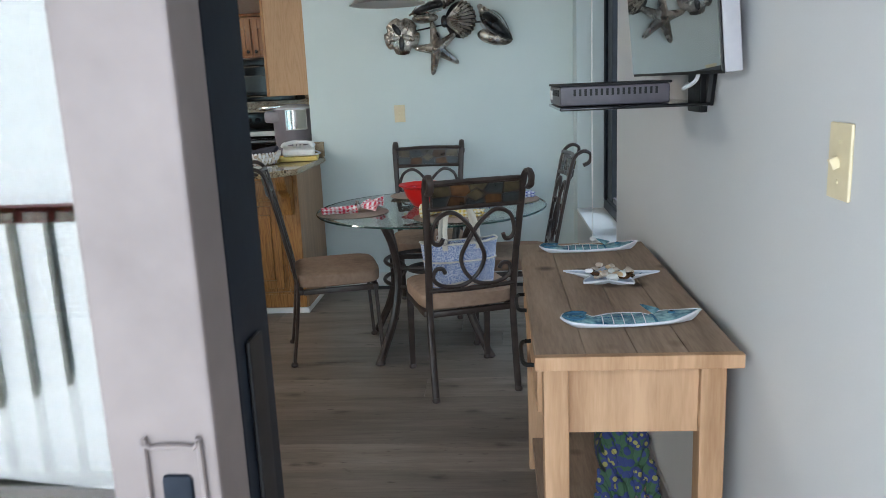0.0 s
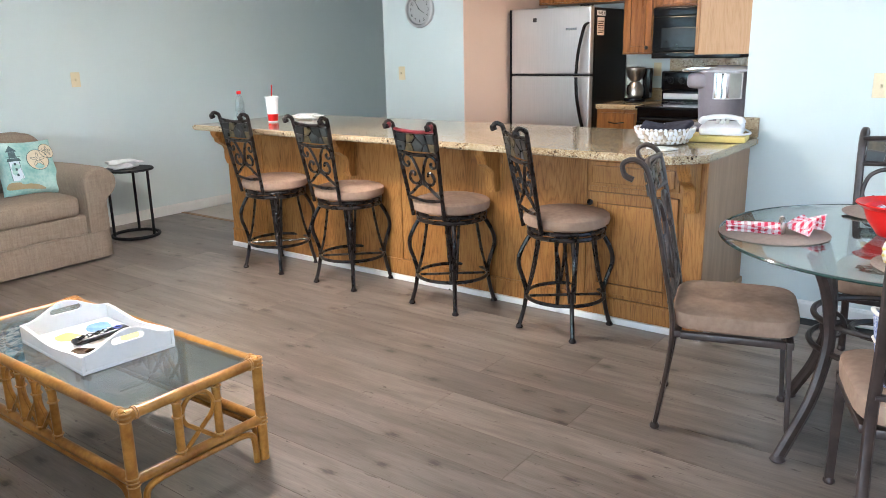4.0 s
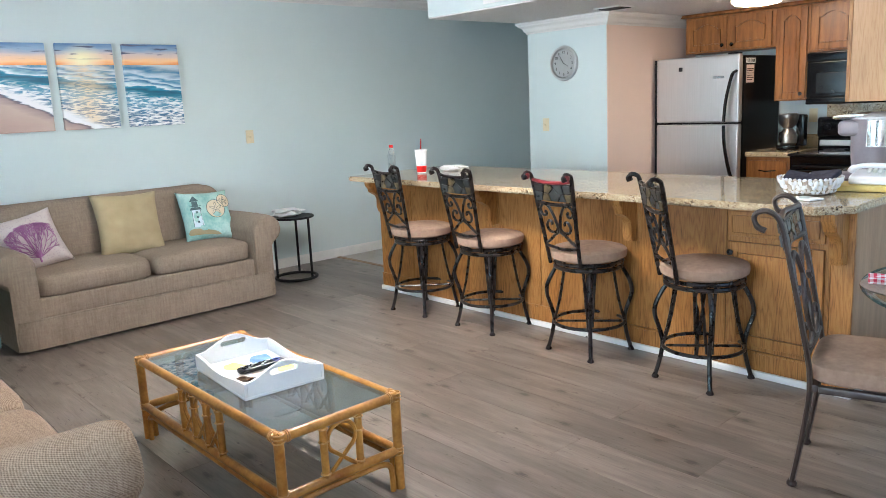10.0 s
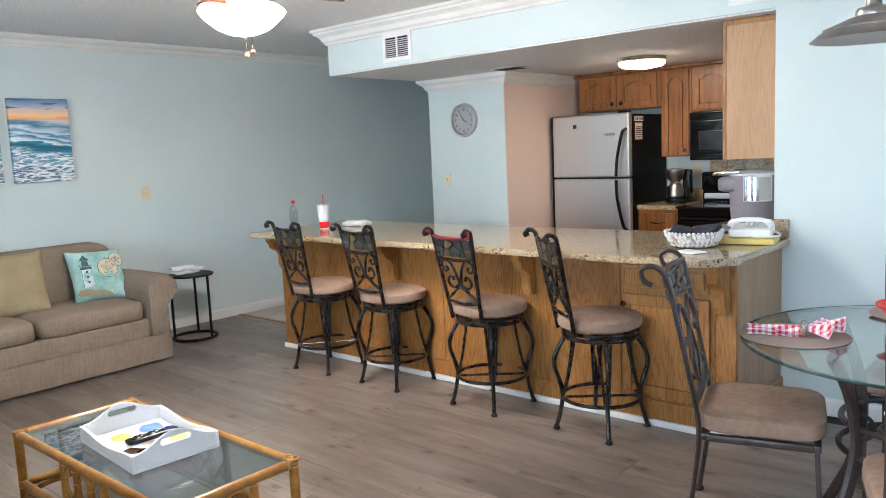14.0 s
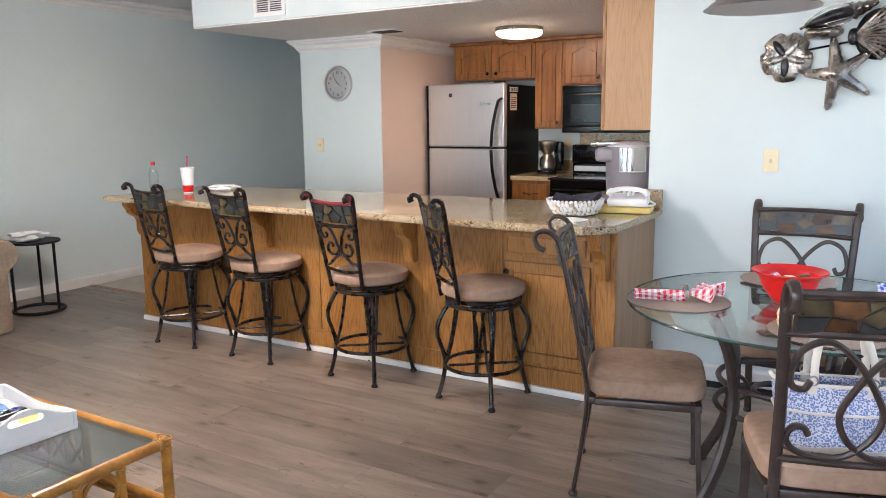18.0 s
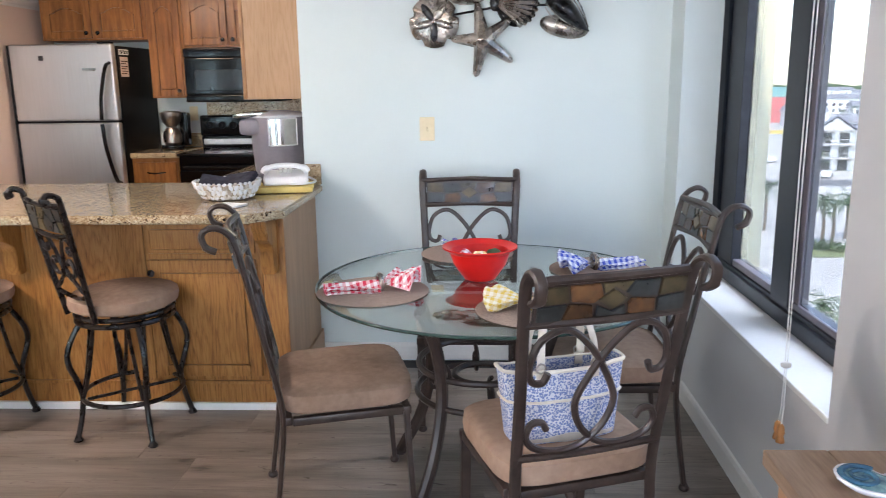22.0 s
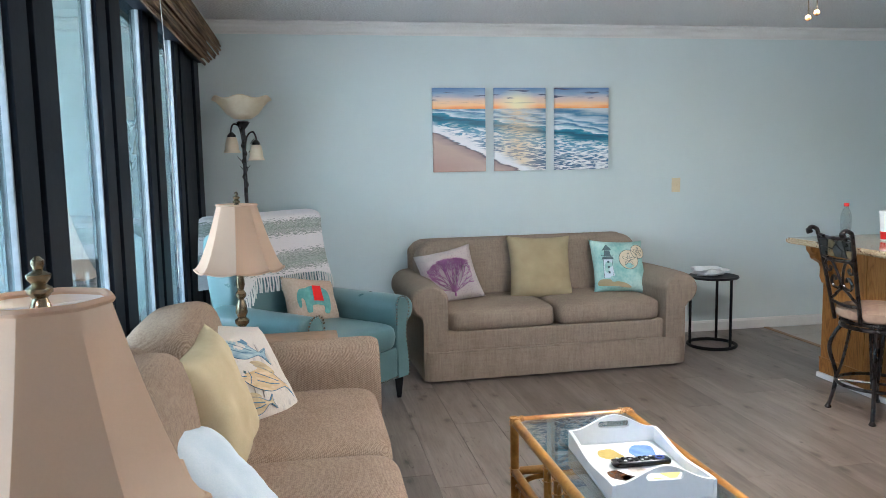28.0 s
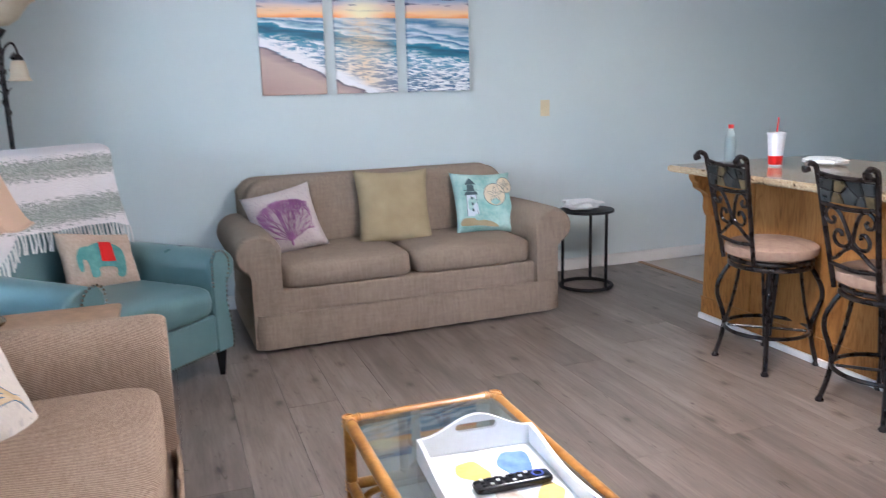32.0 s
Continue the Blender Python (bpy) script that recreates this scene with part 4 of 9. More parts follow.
# the open leaf's stile beside the way in
leaf = thing("door_1", 0.93, YG - 0.19, 0, 0, "open sliding balcony door with taupe stile", "door", kind="structure")
st = box(0.058, 0.0, 0.02, 0.128, 0.05, 2.19, 0.004)
part("stile", st, M["taupe"], leaf, "scuffed taupe painted stile")
# the stile's shaded side face, its shade given by the dark frame colour
part("edge", box(0.095, 0.0515, 0.02, 0.126, 0.13, 2.19, 0.004), M["navy"], leaf, "side face of the stile, its shade put in as dark colour")
part("door_pane", box(-0.72, 0.02, 0.1, 0.058, 0.028, 2.19), M["leaf_glass"], leaf).visible_shadow = False
hb = tube(spline([(0.083, -0.002, 0.98), (0.083, -0.002, 1.168), (0.087, -0.002, 1.178), (0.114, -0.002, 1.178), (0.118, -0.002, 1.168), (0.118, -0.002, 0.98)], 4), 0.0018, 6)
part("handle_rim", hb, M["taupe"], leaf)
part("handle_cup", box(0.091, -0.0035, 0.98, 0.111, 0.004, 1.160, 0.004), M["navy"], leaf, "recessed dark pull")
part("latch", box(0.1262, 0.07, 1.05, 0.130, 0.10, 1.22, 0.002), M["black_matt"], leaf)

# woven valance over the glass, and its cords
val = thing("roman_shade", 0, 0, 0, 0, "raised brown woven wood shade over the glass", "blind")
vb = bmesh.new()
box(XL + 0.1, YG + 0.004, 2.22, 0.9, YG + 0.075, 2.45, 0.006, vb)
for k in range(30):
    a = k / 29
    out = 0.055 + 0.10 * math.sin(math.pi * min(1, a * 1.05) ** 1.3) ** 0.8 + 0.012 * (k % 3 == 0)
    tube([(XL + 0.1, YG + out, 2.445 - 0.27 * a), (0.9, YG + out, 2.445 - 0.27 * a)], 0.0075, 6, vb)
part("folds", vb, M["woven"], val)
part("pull_cord", tube(spline([(-2.41, YG + 0.175, 2.25), (-2.412, YG + 0.19, 1.9), (-2.42, YG + 0.19, 1.3), (-2.43, YG + 0.19, 0.95)], 4), 0.002, 6), M["cord"], val)

# the side window
win = thing("window_1", XR + 0.20, 0, 0, 0, "dark aluminium sliding window in a deep white recess", "window", kind="structure")
fx0, fx1 = -0.03, 0.06
part("sill_frame", box(fx0, WY0, WZ0, fx1, WY1, WZ0 + 0.06, 0.006), M["frame_grey"], win)
part("sill_track", box(fx0 + 0.012, WY0 + 0.05, WZ0 + 0.0602, 0.0, WY1 - 0.08, WZ0 + 0.075, 0.003), M["frame_grey"], win)
part("head_frame", box(fx0, WY0, WZ1 - 0.06, fx1, WY1, WZ1, 0.006), M["navy"], win)
part("jamb", box(fx0, WY1 - 0.08, WZ0 + 0.0601, fx1, WY1, WZ1 - 0.06, 0.006), M["navy"], win)
part("sash_stile", box(fx0 + 0.014, WY1 - 0.27, WZ0 + 0.0755, 0.03, WY1 - 0.0805, WZ1 - 0.06, 0.005), M["frame_grey"], win)
part("jamb", box(fx0, WY0, WZ0 + 0.0601, fx1, WY0 + 0.05, WZ1 - 0.06, 0.006), M["navy"], win)
part("meeting_stile", box(fx0 + 0.002, -0.50, WZ0 + 0.075, 0.012, -0.335, WZ1 - 0.06, 0.006), M["frame_grey"], win)
part("meeting_stile", box(0.0125, -0.49, WZ0 + 0.075, 0.034, -0.36, WZ1 - 0.06, 0.004), M["navy"], win)
part("glazing_bead", box(-0.006, -0.540, WZ0 + 0.10, 0.03, -0.5005, WZ1 - 0.06, 0.004), M["lilac_grey"], win, "pale grey glazing bead")
part("rail", box(fx0 + 0.02, -0.3345, WZ0 + 0.0755, fx1 - 0.02, WY1 - 0.2705, WZ0 + 0.105, 0.005), M["lilac_grey"], win)
part("rail", box(fx0 + 0.02, WY0 + 0.0505, WZ0 + 0.0755, fx1 - 0.02, -0.5005, WZ0 + 0.10, 0.005), M["lilac_grey"], win)
part("pane", box(0.02, -0.359, WZ0 + 0.106, 0.026, WY1 - 0.271, WZ1 - 0.06), M["window_glass"], win).visible_shadow = False
part("pane", box(0.0, WY0 + 0.05, WZ0 + 0.101, 0.006, -0.541, WZ1 - 0.06), M["window_glass"], win).visible_shadow = False
sh = thing("window_shade", XR, 0, 0, 0, "raised brown woven wood shade at the window", "blind")
sb = bmesh.new()
for k in range(10):
    fold = box(-0.006, WY0 - 0.05, -0.085, 0.006, WY1 + 0.06, 0.0, 0.004)
    merge(sb, turned(fold, T((-0.05 - 0.010 * k, 0, 2.42 - k * 0.05)) @ Matrix.Rotation(radians(28), 4, "Y")))
box(-0.06, WY0 - 0.05, 2.36, -0.004, WY1 + 0.06, 2.45, 0.006, sb)
part("folds", sb, M["woven_tan"], sh)
for dy in (0.0, 0.022):
    part("pull_cord", tube(spline([(-0.1, -1.20 + dy, 1.95), (-0.1, -1.195 + dy, 1.2), (-0.098, -1.195 + dy * 0.6, 0.62), (-0.1, -1.195 + dy, 0.50)], 4), 0.0014, 6), M["cord"], sh)
    part("tassel", lathe([(0.004, 0.505), (0.009, 0.497), (0.011, 0.48), (0.008, 0.47), (0.011, 0.462), (0.012, 0.452)], 12, -0.1, -1.195 + dy), M["amber_wood"], sh, "turned wooden tassel")
part("knot", cushion(0.03, 0.02, 0.02, 2.5, at=(-0.099, -1.19, 0.675), nu=10, nv=6), M["cord"], sh)

# ---- kitchen ----
def arch_door(w, h, mat, parent, m, knob="", arch=True):
    """A raised-panel door, w wide and h high, in the x-z plane, its front towards -y."""
    f = 0.052
    drop = 0.042 if arch else 0.0
    top = [(f, h - f - drop)]
    if arch:
        for j in range(15):
            top.append((f + (w - 2 * f) * (0.12 + 0.76 * j / 14), h - f - drop + drop * (0.12 + 0.88 * math.sin(math.pi * j / 14) ** 0.8)))
    top.append((w - f, h - f - drop))
    d = part("door", turned(box(f - 0.002, -0.004, f - 0.002, w - f + 0.002, -0.001, h - 0.01), m), mat, parent)
    part("door_stile", turned(box(0, -0.02, 0, f, 0, h, 0.004), m), mat, d)
    part("door_stile", turned(box(w - f, -0.02, 0, w, 0, h, 0.004), m), mat, d)
    part("door_rail", turned(box(f, -0.0195, 0, w - f, 0, f, 0.004), m), mat, d)
    rail = plate([(f, h - 0.0005), (w - f, h - 0.0005)] + top[::-1], 0, 0.0195)
    part("door_rail", turned(rail, m @ Matrix.Rotation(radians(90), 4, "X")), mat, d)
    g = 0.007
    inner = [(f + g, f + g), (w - f - g, f + g)] + [(min(max(x, f + g), w - f - g), z - g) for x, z in top[::-1]]
    b = plate(inner, 0, 0.0175, bev=0.0165)
    turned(b, m @ Matrix.Translation((0, -0.0025, 0)) @ Matrix.Rotation(radians(90), 4, "X"))
    part("raised_panel", b, mat, d)
    if knob:
        kx = w - 0.03 if knob == "r" else 0.03
        kz = 0.04 if h > 0.2 and knob != "m" else h / 2
        kb = lathe([(0.006, 0), (0.006, 0.012), (0.015, 0.018), (0.016, 0.024), (0.01, 0.03), (0.002, 0.031)], 14)
        turned(kb, m @ Matrix.Translation((kx, -0.02, kz)) @ Matrix.Rotation(radians(90), 4, "X"))
        part("knob", kb, M["dark_pewter"], d, "dark round knob")
    return d


# wall cabinets on the back wall
def wall_cabinet(x0, x1, z0, z1, doors, label, y0=2.86, mat="cherry"):
    c = thing("wall_cabinet", x0, y0, z0, 0, label, "cabinet", "kitchen wall cabinets")
    part("body", box(0, 0, 0, x1 - x0, YK - y0 - 0.002, z1 - z0, 0.003), M[mat], c)
    for a, b, knob in doors:
        arch_door(b - a, z1 - z0 - 0.035, M[mat], c, T((a, -0.001, 0.015)), knob)
    return c


wall_cabinet(-2.56, -1.73, 1.78, 2.095, [(0.03, 0.40, "r"), (0.43, 0.80, "l")], "low cherry-stained cabinet over the refrigerator")
wall_cabinet(-1.728, -1.45, 1.335, 2.095, [(0.02, 0.26, "r")], "narrow cherry-stained wall cabinet with arched panel")
wall_cabinet(-1.448, -0.72, 1.715, 2.095, [(0.02, 0.35, "r"), (0.37, 0.70, "l")], "cherry-stained cabinet over the microwave")
solid("cabinet_crown", box(-2.655, 2.82, 2.096, -0.40, YK - 0.002, 2.125, 0.008), M["cherry"], "cherry-stained moulding along the cabinet tops", "moulding")
ec = thing("wall_cabinet", -0.352, 0.772, 1.355, 0, "tall wall cabinet with a plain oak end panel", "cabinet", "kitchen wall cabinets")
part("body", box(0, 0, 0, 0.29, 2.0, ZK - 1.355 - 0.016, 0.003), M["oak_light"], ec)
part("edge_stile", box(-0.022, 0.002, 0.0, -0.001, 2.0, ZK - 1.355 - 0.02, 0.003), M["oak"], ec)
part("top_trim", box(-0.012, -0.01, 0.74, 0.298, -0.001, ZK - 1.355 - 0.016, 0.003), M["oak"], ec)

# refrigerator
fr = thing("refrigerator", -2.625, 2.455, 0, 0, "stainless two-door refrigerator with black sides", "refrigerator")
FW, FH = 0.795, 1.735
part("case", box(0.01, 0.065, 0.03, FW, 0.73, FH - 0.012, 0.012), M["fridge_side"], fr, "textured black case")
for nm, z0, z1 in (("freezer_door", 1.182, FH), ("fridge_door", 0.07, 1.168)):
    d = part(nm, box(0.02, 0, z0, FW - 0.002, 0.062, z1, 0.014, seg=3), M["steel"], fr, "brushed stainless door")
    hp = [(FW - 0.03, 0.0, 1.60), (FW - 0.045, -0.045, 1.56), (FW - 0.085, -0.06, 1.36), (FW - 0.10, -0.062, 1.19)] if z0 > 1 else [(FW - 0.10, -0.062, 1.16), (FW - 0.088, -0.06, 0.98), (FW - 0.045, -0.045, 0.76), (FW - 0.03, 0.0, 0.72)]
    hp = spline(hp, 6)
    part("handle", tube(hp, 0.016, 8, flat=0.7), M["black"], d, "curved black handle")
part("gap_seal", box(0.03, 0.012, 1.168, FW - 0.01, 0.06, 1.182), M["black_matt"], fr)
part("edge_strip", box(0.0, 0.004, 0.07, 0.018, 0.064, FH - 0.004, 0.004), M["black_matt"], fr)
part("foot_grille", box(0.02, 0.03, 0.0, FW - 0.01, 0.06, 0.068, 0.004), M["black_matt"], fr)
part("badge", box(0.24, -0.004, 1.62, 0.275, 0, 1.655, 0.004), M["dark_pewter"], fr, "small dark emblem magnet")
part("nameplate", box(0.56, -0.003, 1.545, 0.66, 0, 1.565, 0.001), M["chrome"], fr)
part("paper_note", box(FW, 0.11, 1.50, FW + 0.002, 0.24, 1.645), M["peach"], fr, "pink paper note")
part("label_strip", box(FW, 0.10, 1.66, FW + 0.002, 0.26, 1.70), M["paper"], fr, "white printed label")
for k in range(9):
    part("print_bar", box(FW + 0.0021, 0.108 + 0.016 * k, 1.667, FW + 0.0027, 0.108 + 0.016 * k + 0.004 + 0.004 * (k % 3), 1.693), M["black_matt"], fr)
for k in range(6):
    part("print_line", box(FW + 0.0021, 0.12, 1.52 + 0.018 * k, FW + 0.0027, 0.21 + 0.018 * (k % 2), 1.526 + 0.018 * k), M["brass"], fr)
part("hinge_cap", box(FW - 0.12, 0.02, FH, FW - 0.03, 0.10, FH + 0.014, 0.005), M["black_matt"], fr)

# base cabinet with the coffee maker, worktop, range, microwave
bc = thing("base_cabinet", -1.828, 2.60, 0, 0, "oak base cabinet with drawers", "cabinet")
part("body", box(0, 0.0, 0.0, 0.375, 0.59, 0.888, 0.003), M["cherry"], bc)
for z0, z1 in ((0.70, 0.86), (0.50, 0.68), (0.12, 0.48)):
    d = part("drawer", box(0.03, -0.018, z0, 0.35, -0.001, z1, 0.006), M["cherry"], bc)
    part("drawer_pull", tube(spline([(0.12, -0.02, (z0 + z1) / 2), (0.14, -0.042, (z0 + z1) / 2), (0.19, -0.046, (z0 + z1) / 2 - 0.006), (0.24, -0.042, (z0 + z1) / 2), (0.26, -0.02, (z0 + z1) / 2)], 4), 0.005, 8), M["dark_pewter"], d, "dark curved pull")
solid("worktop", box(-1.828, 2.565, 0.890, -1.452, YK - 0.003, 0.93, 0.008), M["granite"], "short speckled granite worktop", "worktop")
solid("backsplash_strip", box(-1.80, YK - 0.025, 0.932, -1.452, YK - 0.003, 1.04, 0.004), M["granite"], "granite upstand behind the worktop", "backsplash")
bs = thing("backsplash", -1.42, YK - 0.015, 0, 0, "stone tile backsplash behind the range", "backsplash")
for k in range(8):
    part("tile", box(k * 0.16, -0.006, 1.19, k * 0.16 + 0.158, 0.012, 1.34, 0.002), M["granite_tile"], bs)
rg = thing("range", -1.45, 2.53, 0, 0, "black glass-top electric range", "stove")
part("body", box(0.004, 0.03, 0.02, 0.75, 0.655, 0.905, 0.006), M["black"], rg)
part("oven_door", box(0.01, 0.0, 0.16, 0.744, 0.03, 0.80, 0.01), M["black"], rg)
part("oven_handle", tube([(0.06, -0.035, 0.83), (0.69, -0.035, 0.83)], 0.012, 8), M["black"], rg, "black bar handle")
part("cooktop", box(0.0, -0.01, 0.906, 0.754, 0.59, 0.925, 0.006), M["black"], rg, "glossy black glass cooktop")
part("back_riser", box(0.0, 0.565, 0.926, 0.754, 0.655, 1.02, 0.008), M["black"], rg)
part("trim_strip", box(0.02, 0.548, 0.950, 0.734, 0.5645, 0.998, 0.006), M["steel"], rg, "brushed steel trim strip")
for bx, by, br in ((0.19, 0.14, 0.10), (0.56, 0.14, 0.08), (0.19, 0.42, 0.075), (0.56, 0.42, 0.10)):
    part("burner_ring", tube(circle(bx, by, 0.9255, br, 32), 0.0016, 5, closed=True), M["box_grey"], rg)
cp = part("control_panel", box(0.0, 0.53, 1.02, 0.754, 0.655, 1.19, 0.02), M["black"], rg)
for kx in (0.09, 0.19, 0.28, 0.52, 0.61, 0.69):
    kb = turned(lathe([(0.03, 0), (0.028, 0.012), (0.012, 0.02), (0.011, 0.03), (0.002, 0.031)], 16), T((kx, 0.531, 1.11)) @ Matrix.Rotation(radians(90), 4, "X"))
    part("dial", kb, M["black_matt"], cp)
part("clock_display", box(0.34, 0.526, 1.08, 0.46, 0.531, 1.14, 0.002), M["screen"], cp)
mw = thing("microwave", -1.445, 2.795, 1.30, 0, "glossy black microwave above the black range", "microwave")
part("case", box(0.0, 0.03, 0.0, 0.745, 0.40, 0.408, 0.006), M["black_matt"], mw)
md = part("door", box(0.006, 0.0, 0.055, 0.56, 0.03, 0.335, 0.010), M["black"], mw, "glossy black door")
part("window", box(0.085, -0.004, 0.085, 0.50, 0.0, 0.245, 0.006), M["mesh_window"], md, "smoked mesh window")
part("handle", box(0.518, -0.034, 0.075, 0.545, -0.012, 0.325, 0.008, seg=3), M["black"], md)
part("vent_strip", box(0.006, -0.004, 0.340, 0.74, 0.029, 0.404, 0.006), M["black"], mw, "glossy black vent panel")
part("lower_lip", box(0.006, -0.006, 0.0, 0.74, 0.029, 0.050, 0.008), M["black"], mw)
part("keypad", box(0.566, 0.0, 0.055, 0.74, 0.03, 0.335, 0.005), M["black"], mw)
for i in range(5):
    for j in range(3):
        part("key", box(0.585 + j * 0.047, -0.003, 0.075 + i * 0.035, 0.622 + j * 0.047, -0.0003, 0.098 + i * 0.035, 0.001), M["mesh_window"], mw)
cm = thing("coffee_maker", -1.60, 2.86, 0.93, 0, "black and steel drip coffee maker", "coffee maker")
part("base", lathe([(0.085, 0), (0.09, 0.01), (0.088, 0.035), (0.08, 0.04)], 24), M["black"], cm)
part("column", box(0.05, 0.03, 0.03, 0.12, 0.10, 0.29, 0.012), M["black"], cm)
part("carafe", lathe([(0.055, 0.042), (0.072, 0.06), (0.074, 0.12), (0.055, 0.155), (0.04, 0.175)], 24), M["nickel"], cm, "steel carafe")
part("carafe_handle", tube(spline([(-0.03, -0.05, 0.15), (-0.02, -0.105, 0.14), (-0.02, -0.105, 0.09), (-0.03, -0.07, 0.07)], 5), 0.008, 8), M["black"], cm)
part("filter_basket", lathe([(0.035, 0.18), (0.07, 0.22), (0.082, 0.27), (0.082, 0.295), (0.06, 0.302)], 24), M["nickel"], cm)
for nm, x, z in (("socket_plate", -1.472, 1.143),):
    solid(nm, box(x - 0.10, YK - 0.006, z, x - 0.03, YK - 0.001, z + 0.115, 0.003), M["ivory"], "ivory wall socket plate", "socket")

# ceiling lamp and vent
kl = thing("ceiling_light", -1.495, 2.03, ZK - 0.012, 0, "round lit flush ceiling light with nickel rim", "ceiling light")
part("pan", lathe([(0.02, 0), (0.185, -0.002), (0.19, -0.02), (0.17, -0.022)], 32), M["nickel"], kl)
part("diffuser", lathe([(0.176, -0.024), (0.176, -0.050), (0.15, -0.070), (0.08, -0.083), (0.005, -0.086)], 32), M["lamp_glow"], kl, "glowing frosted glass")
part("band", tube(circle(0, 0, -0.026, 0.182, 36), 0.006, 6, closed=True, flat=1.4), M["nickel"], kl)
for k in range(3):
    t_ = 2 * math.pi * k / 3 + 0.7
    part("clip", box(0.176 * math.cos(t_) - 0.008, 0.176 * math.sin(t_) - 0.008, -0.056, 0.176 * math.cos(t_) + 0.008, 0.176 * math.sin(t_) + 0.008, -0.024, 0.003), M["nickel"], kl)
kv = thing("ceiling_vent", -2.45, 1.60, ZK - 0.013, 0, "flat white ceiling air vent", "vent")
part("frame", box(-0.13, -0.09, -0.008, 0.13, 0.09, 0, 0.003), M["white"], kv)
for k in range(6):
    part("slat", box(-0.11, -0.07 + k * 0.026, -0.012, 0.11, -0.055 + k * 0.026, -0.008), M["fridge_side"], kv)


def wall_vent(x0, x1, z0, z1):
    v = thing("wall_vent", x0, YS - 0.006, z0, 0, "white louvred air return in the soffit", "vent", "soffit vents")
    w, h = x1 - x0, z1 - z0
    # no hollow here: a thin black sheet gives the shade between the slats
    part("recess", box(0.03, -0.004, 0.03, w - 0.03, -0.001, h - 0.03), M["black_matt"], v, "flat black sheet for the shade behind the slats")
    f = box(0, -0.012, 0, w, -0.0045, 0.032, 0.003)
    for a in ((0, -0.012, h - 0.032, w, -0.0045, h), (0, -0.012, 0.032, 0.032, -0.0045, h - 0.032), (w - 0.032, -0.012, 0.032, w, -0.0045, h - 0.032), (w / 2 - 0.008, -0.0125, 0.032, w / 2 + 0.008, -0.0045, h - 0.032)):
        box(*a, 0.0015, f)
    part("frame", f, M["white"], v)
    n = 9
    for k in range(n):
        z = 0.038 + (h - 0.076) * k / n
        for a, b in ((0.034, w / 2 - 0.009), (w / 2 + 0.009, w - 0.034)):
            s = bmesh.new()
            q = [s.verts.new(c) for c in ((a, -0.011, z), (b, -0.011, z), (b, -0.006, z + 0.008), (a, -0.006, z + 0.008), (a, -0.012, z + 0.002), (b, -0.012, z + 0.002))]
            s.faces.new((q[0], q[1], q[5], q[4])), s.faces.new((q[4], q[5], q[2], q[3])), s.faces.new((q[0], q[3], q[2], q[1])), s.faces.new((q[0], q[4], q[3])), s.faces.new((q[1], q[2], q[5]))
            part("slat", s, M["white"], v, smooth=0)


wall_vent(-2.945, -2.645, 2.165, 2.375)
wall_vent(-0.292, 0.018, 2.18, 2.365)

# ---- island ----
IX0 = -3.545
isl = thing("island_cabinet", 0, 0, 0, 0, "long honey oak kitchen island base", "cabinet")
part("body", box(IX0, 0.012, 0.035, -0.30, 0.60, 0.892, 0.003), M["oak"], isl)
part("body_end", box(-0.2985, 0.012, 0.035, -0.004, 0.655, 0.892, 0.003), M["oak_side"], isl, "greyer oak end panel")
part("end_plinth", box(-0.0035, 0.013, 0.0345, 0.010, 0.654, 0.17, 0.004), M["oak_side"], isl)
for a, b in ((IX0 + 0.004, -3.153), (-3.147, -1.878), (-1.872, -0.622)):
    part("panel", box(a, 0.003, 0.135, b, 0.0118, 0.865, 0.003), M["oak"], isl)
part("plinth", box(IX0 - 0.002, -0.002, 0.035, -0.003, 0.0115, 0.128, 0.004), M["oak"], isl)
part("plinth_cap", box(IX0 - 0.002, -0.006, 0.124, -0.003, 0.0112, 0.138, 0.004), M["oak"], isl)
part("floor_strip", box(IX0 - 0.012, -0.012, 0.0, 0.012, 0.0115, 0.034, 0.004), M["white"], isl, "white strip along the floor")
part("floor_strip", box(0.0, 0.012, 0.0, 0.012, 0.655, 0.034, 0.004), M["white"], isl, "white strip along the floor")
part("face_frame", box(-0.618, 0.002, 0.139, -0.108, 0.0116, 0.89, 0.003), M["oak"], isl)
dr = part("drawer", box(-0.605, -0.014, 0.722, -0.132, 0.001, 0.85, 0.006), M["oak"], isl)
part("drawer_field", box(-0.583, -0.021, 0.742, -0.154, -0.0142, 0.830, 0.006), M["oak"], dr)
arch_door(0.473, 0.53, M["oak"], isl, T((-0.605, 0.001, 0.165)), "", False)
kb = turned(lathe([(0.006, 0), (0.006, 0.012), (0.015, 0.018), (0.016, 0.024), (0.01, 0.03), (0.002, 0.031)], 14), T((-0.582, -0.019, 0.642)) @ Matrix.Rotation(radians(90), 4, "X"))
part("knob", kb, M["dark_pewter"], isl, "dark round knob")
part("corner_post", box(-0.104, -0.004, 0.139, -0.004, 0.0114, 0.89, 0.004), M["oak"], isl)
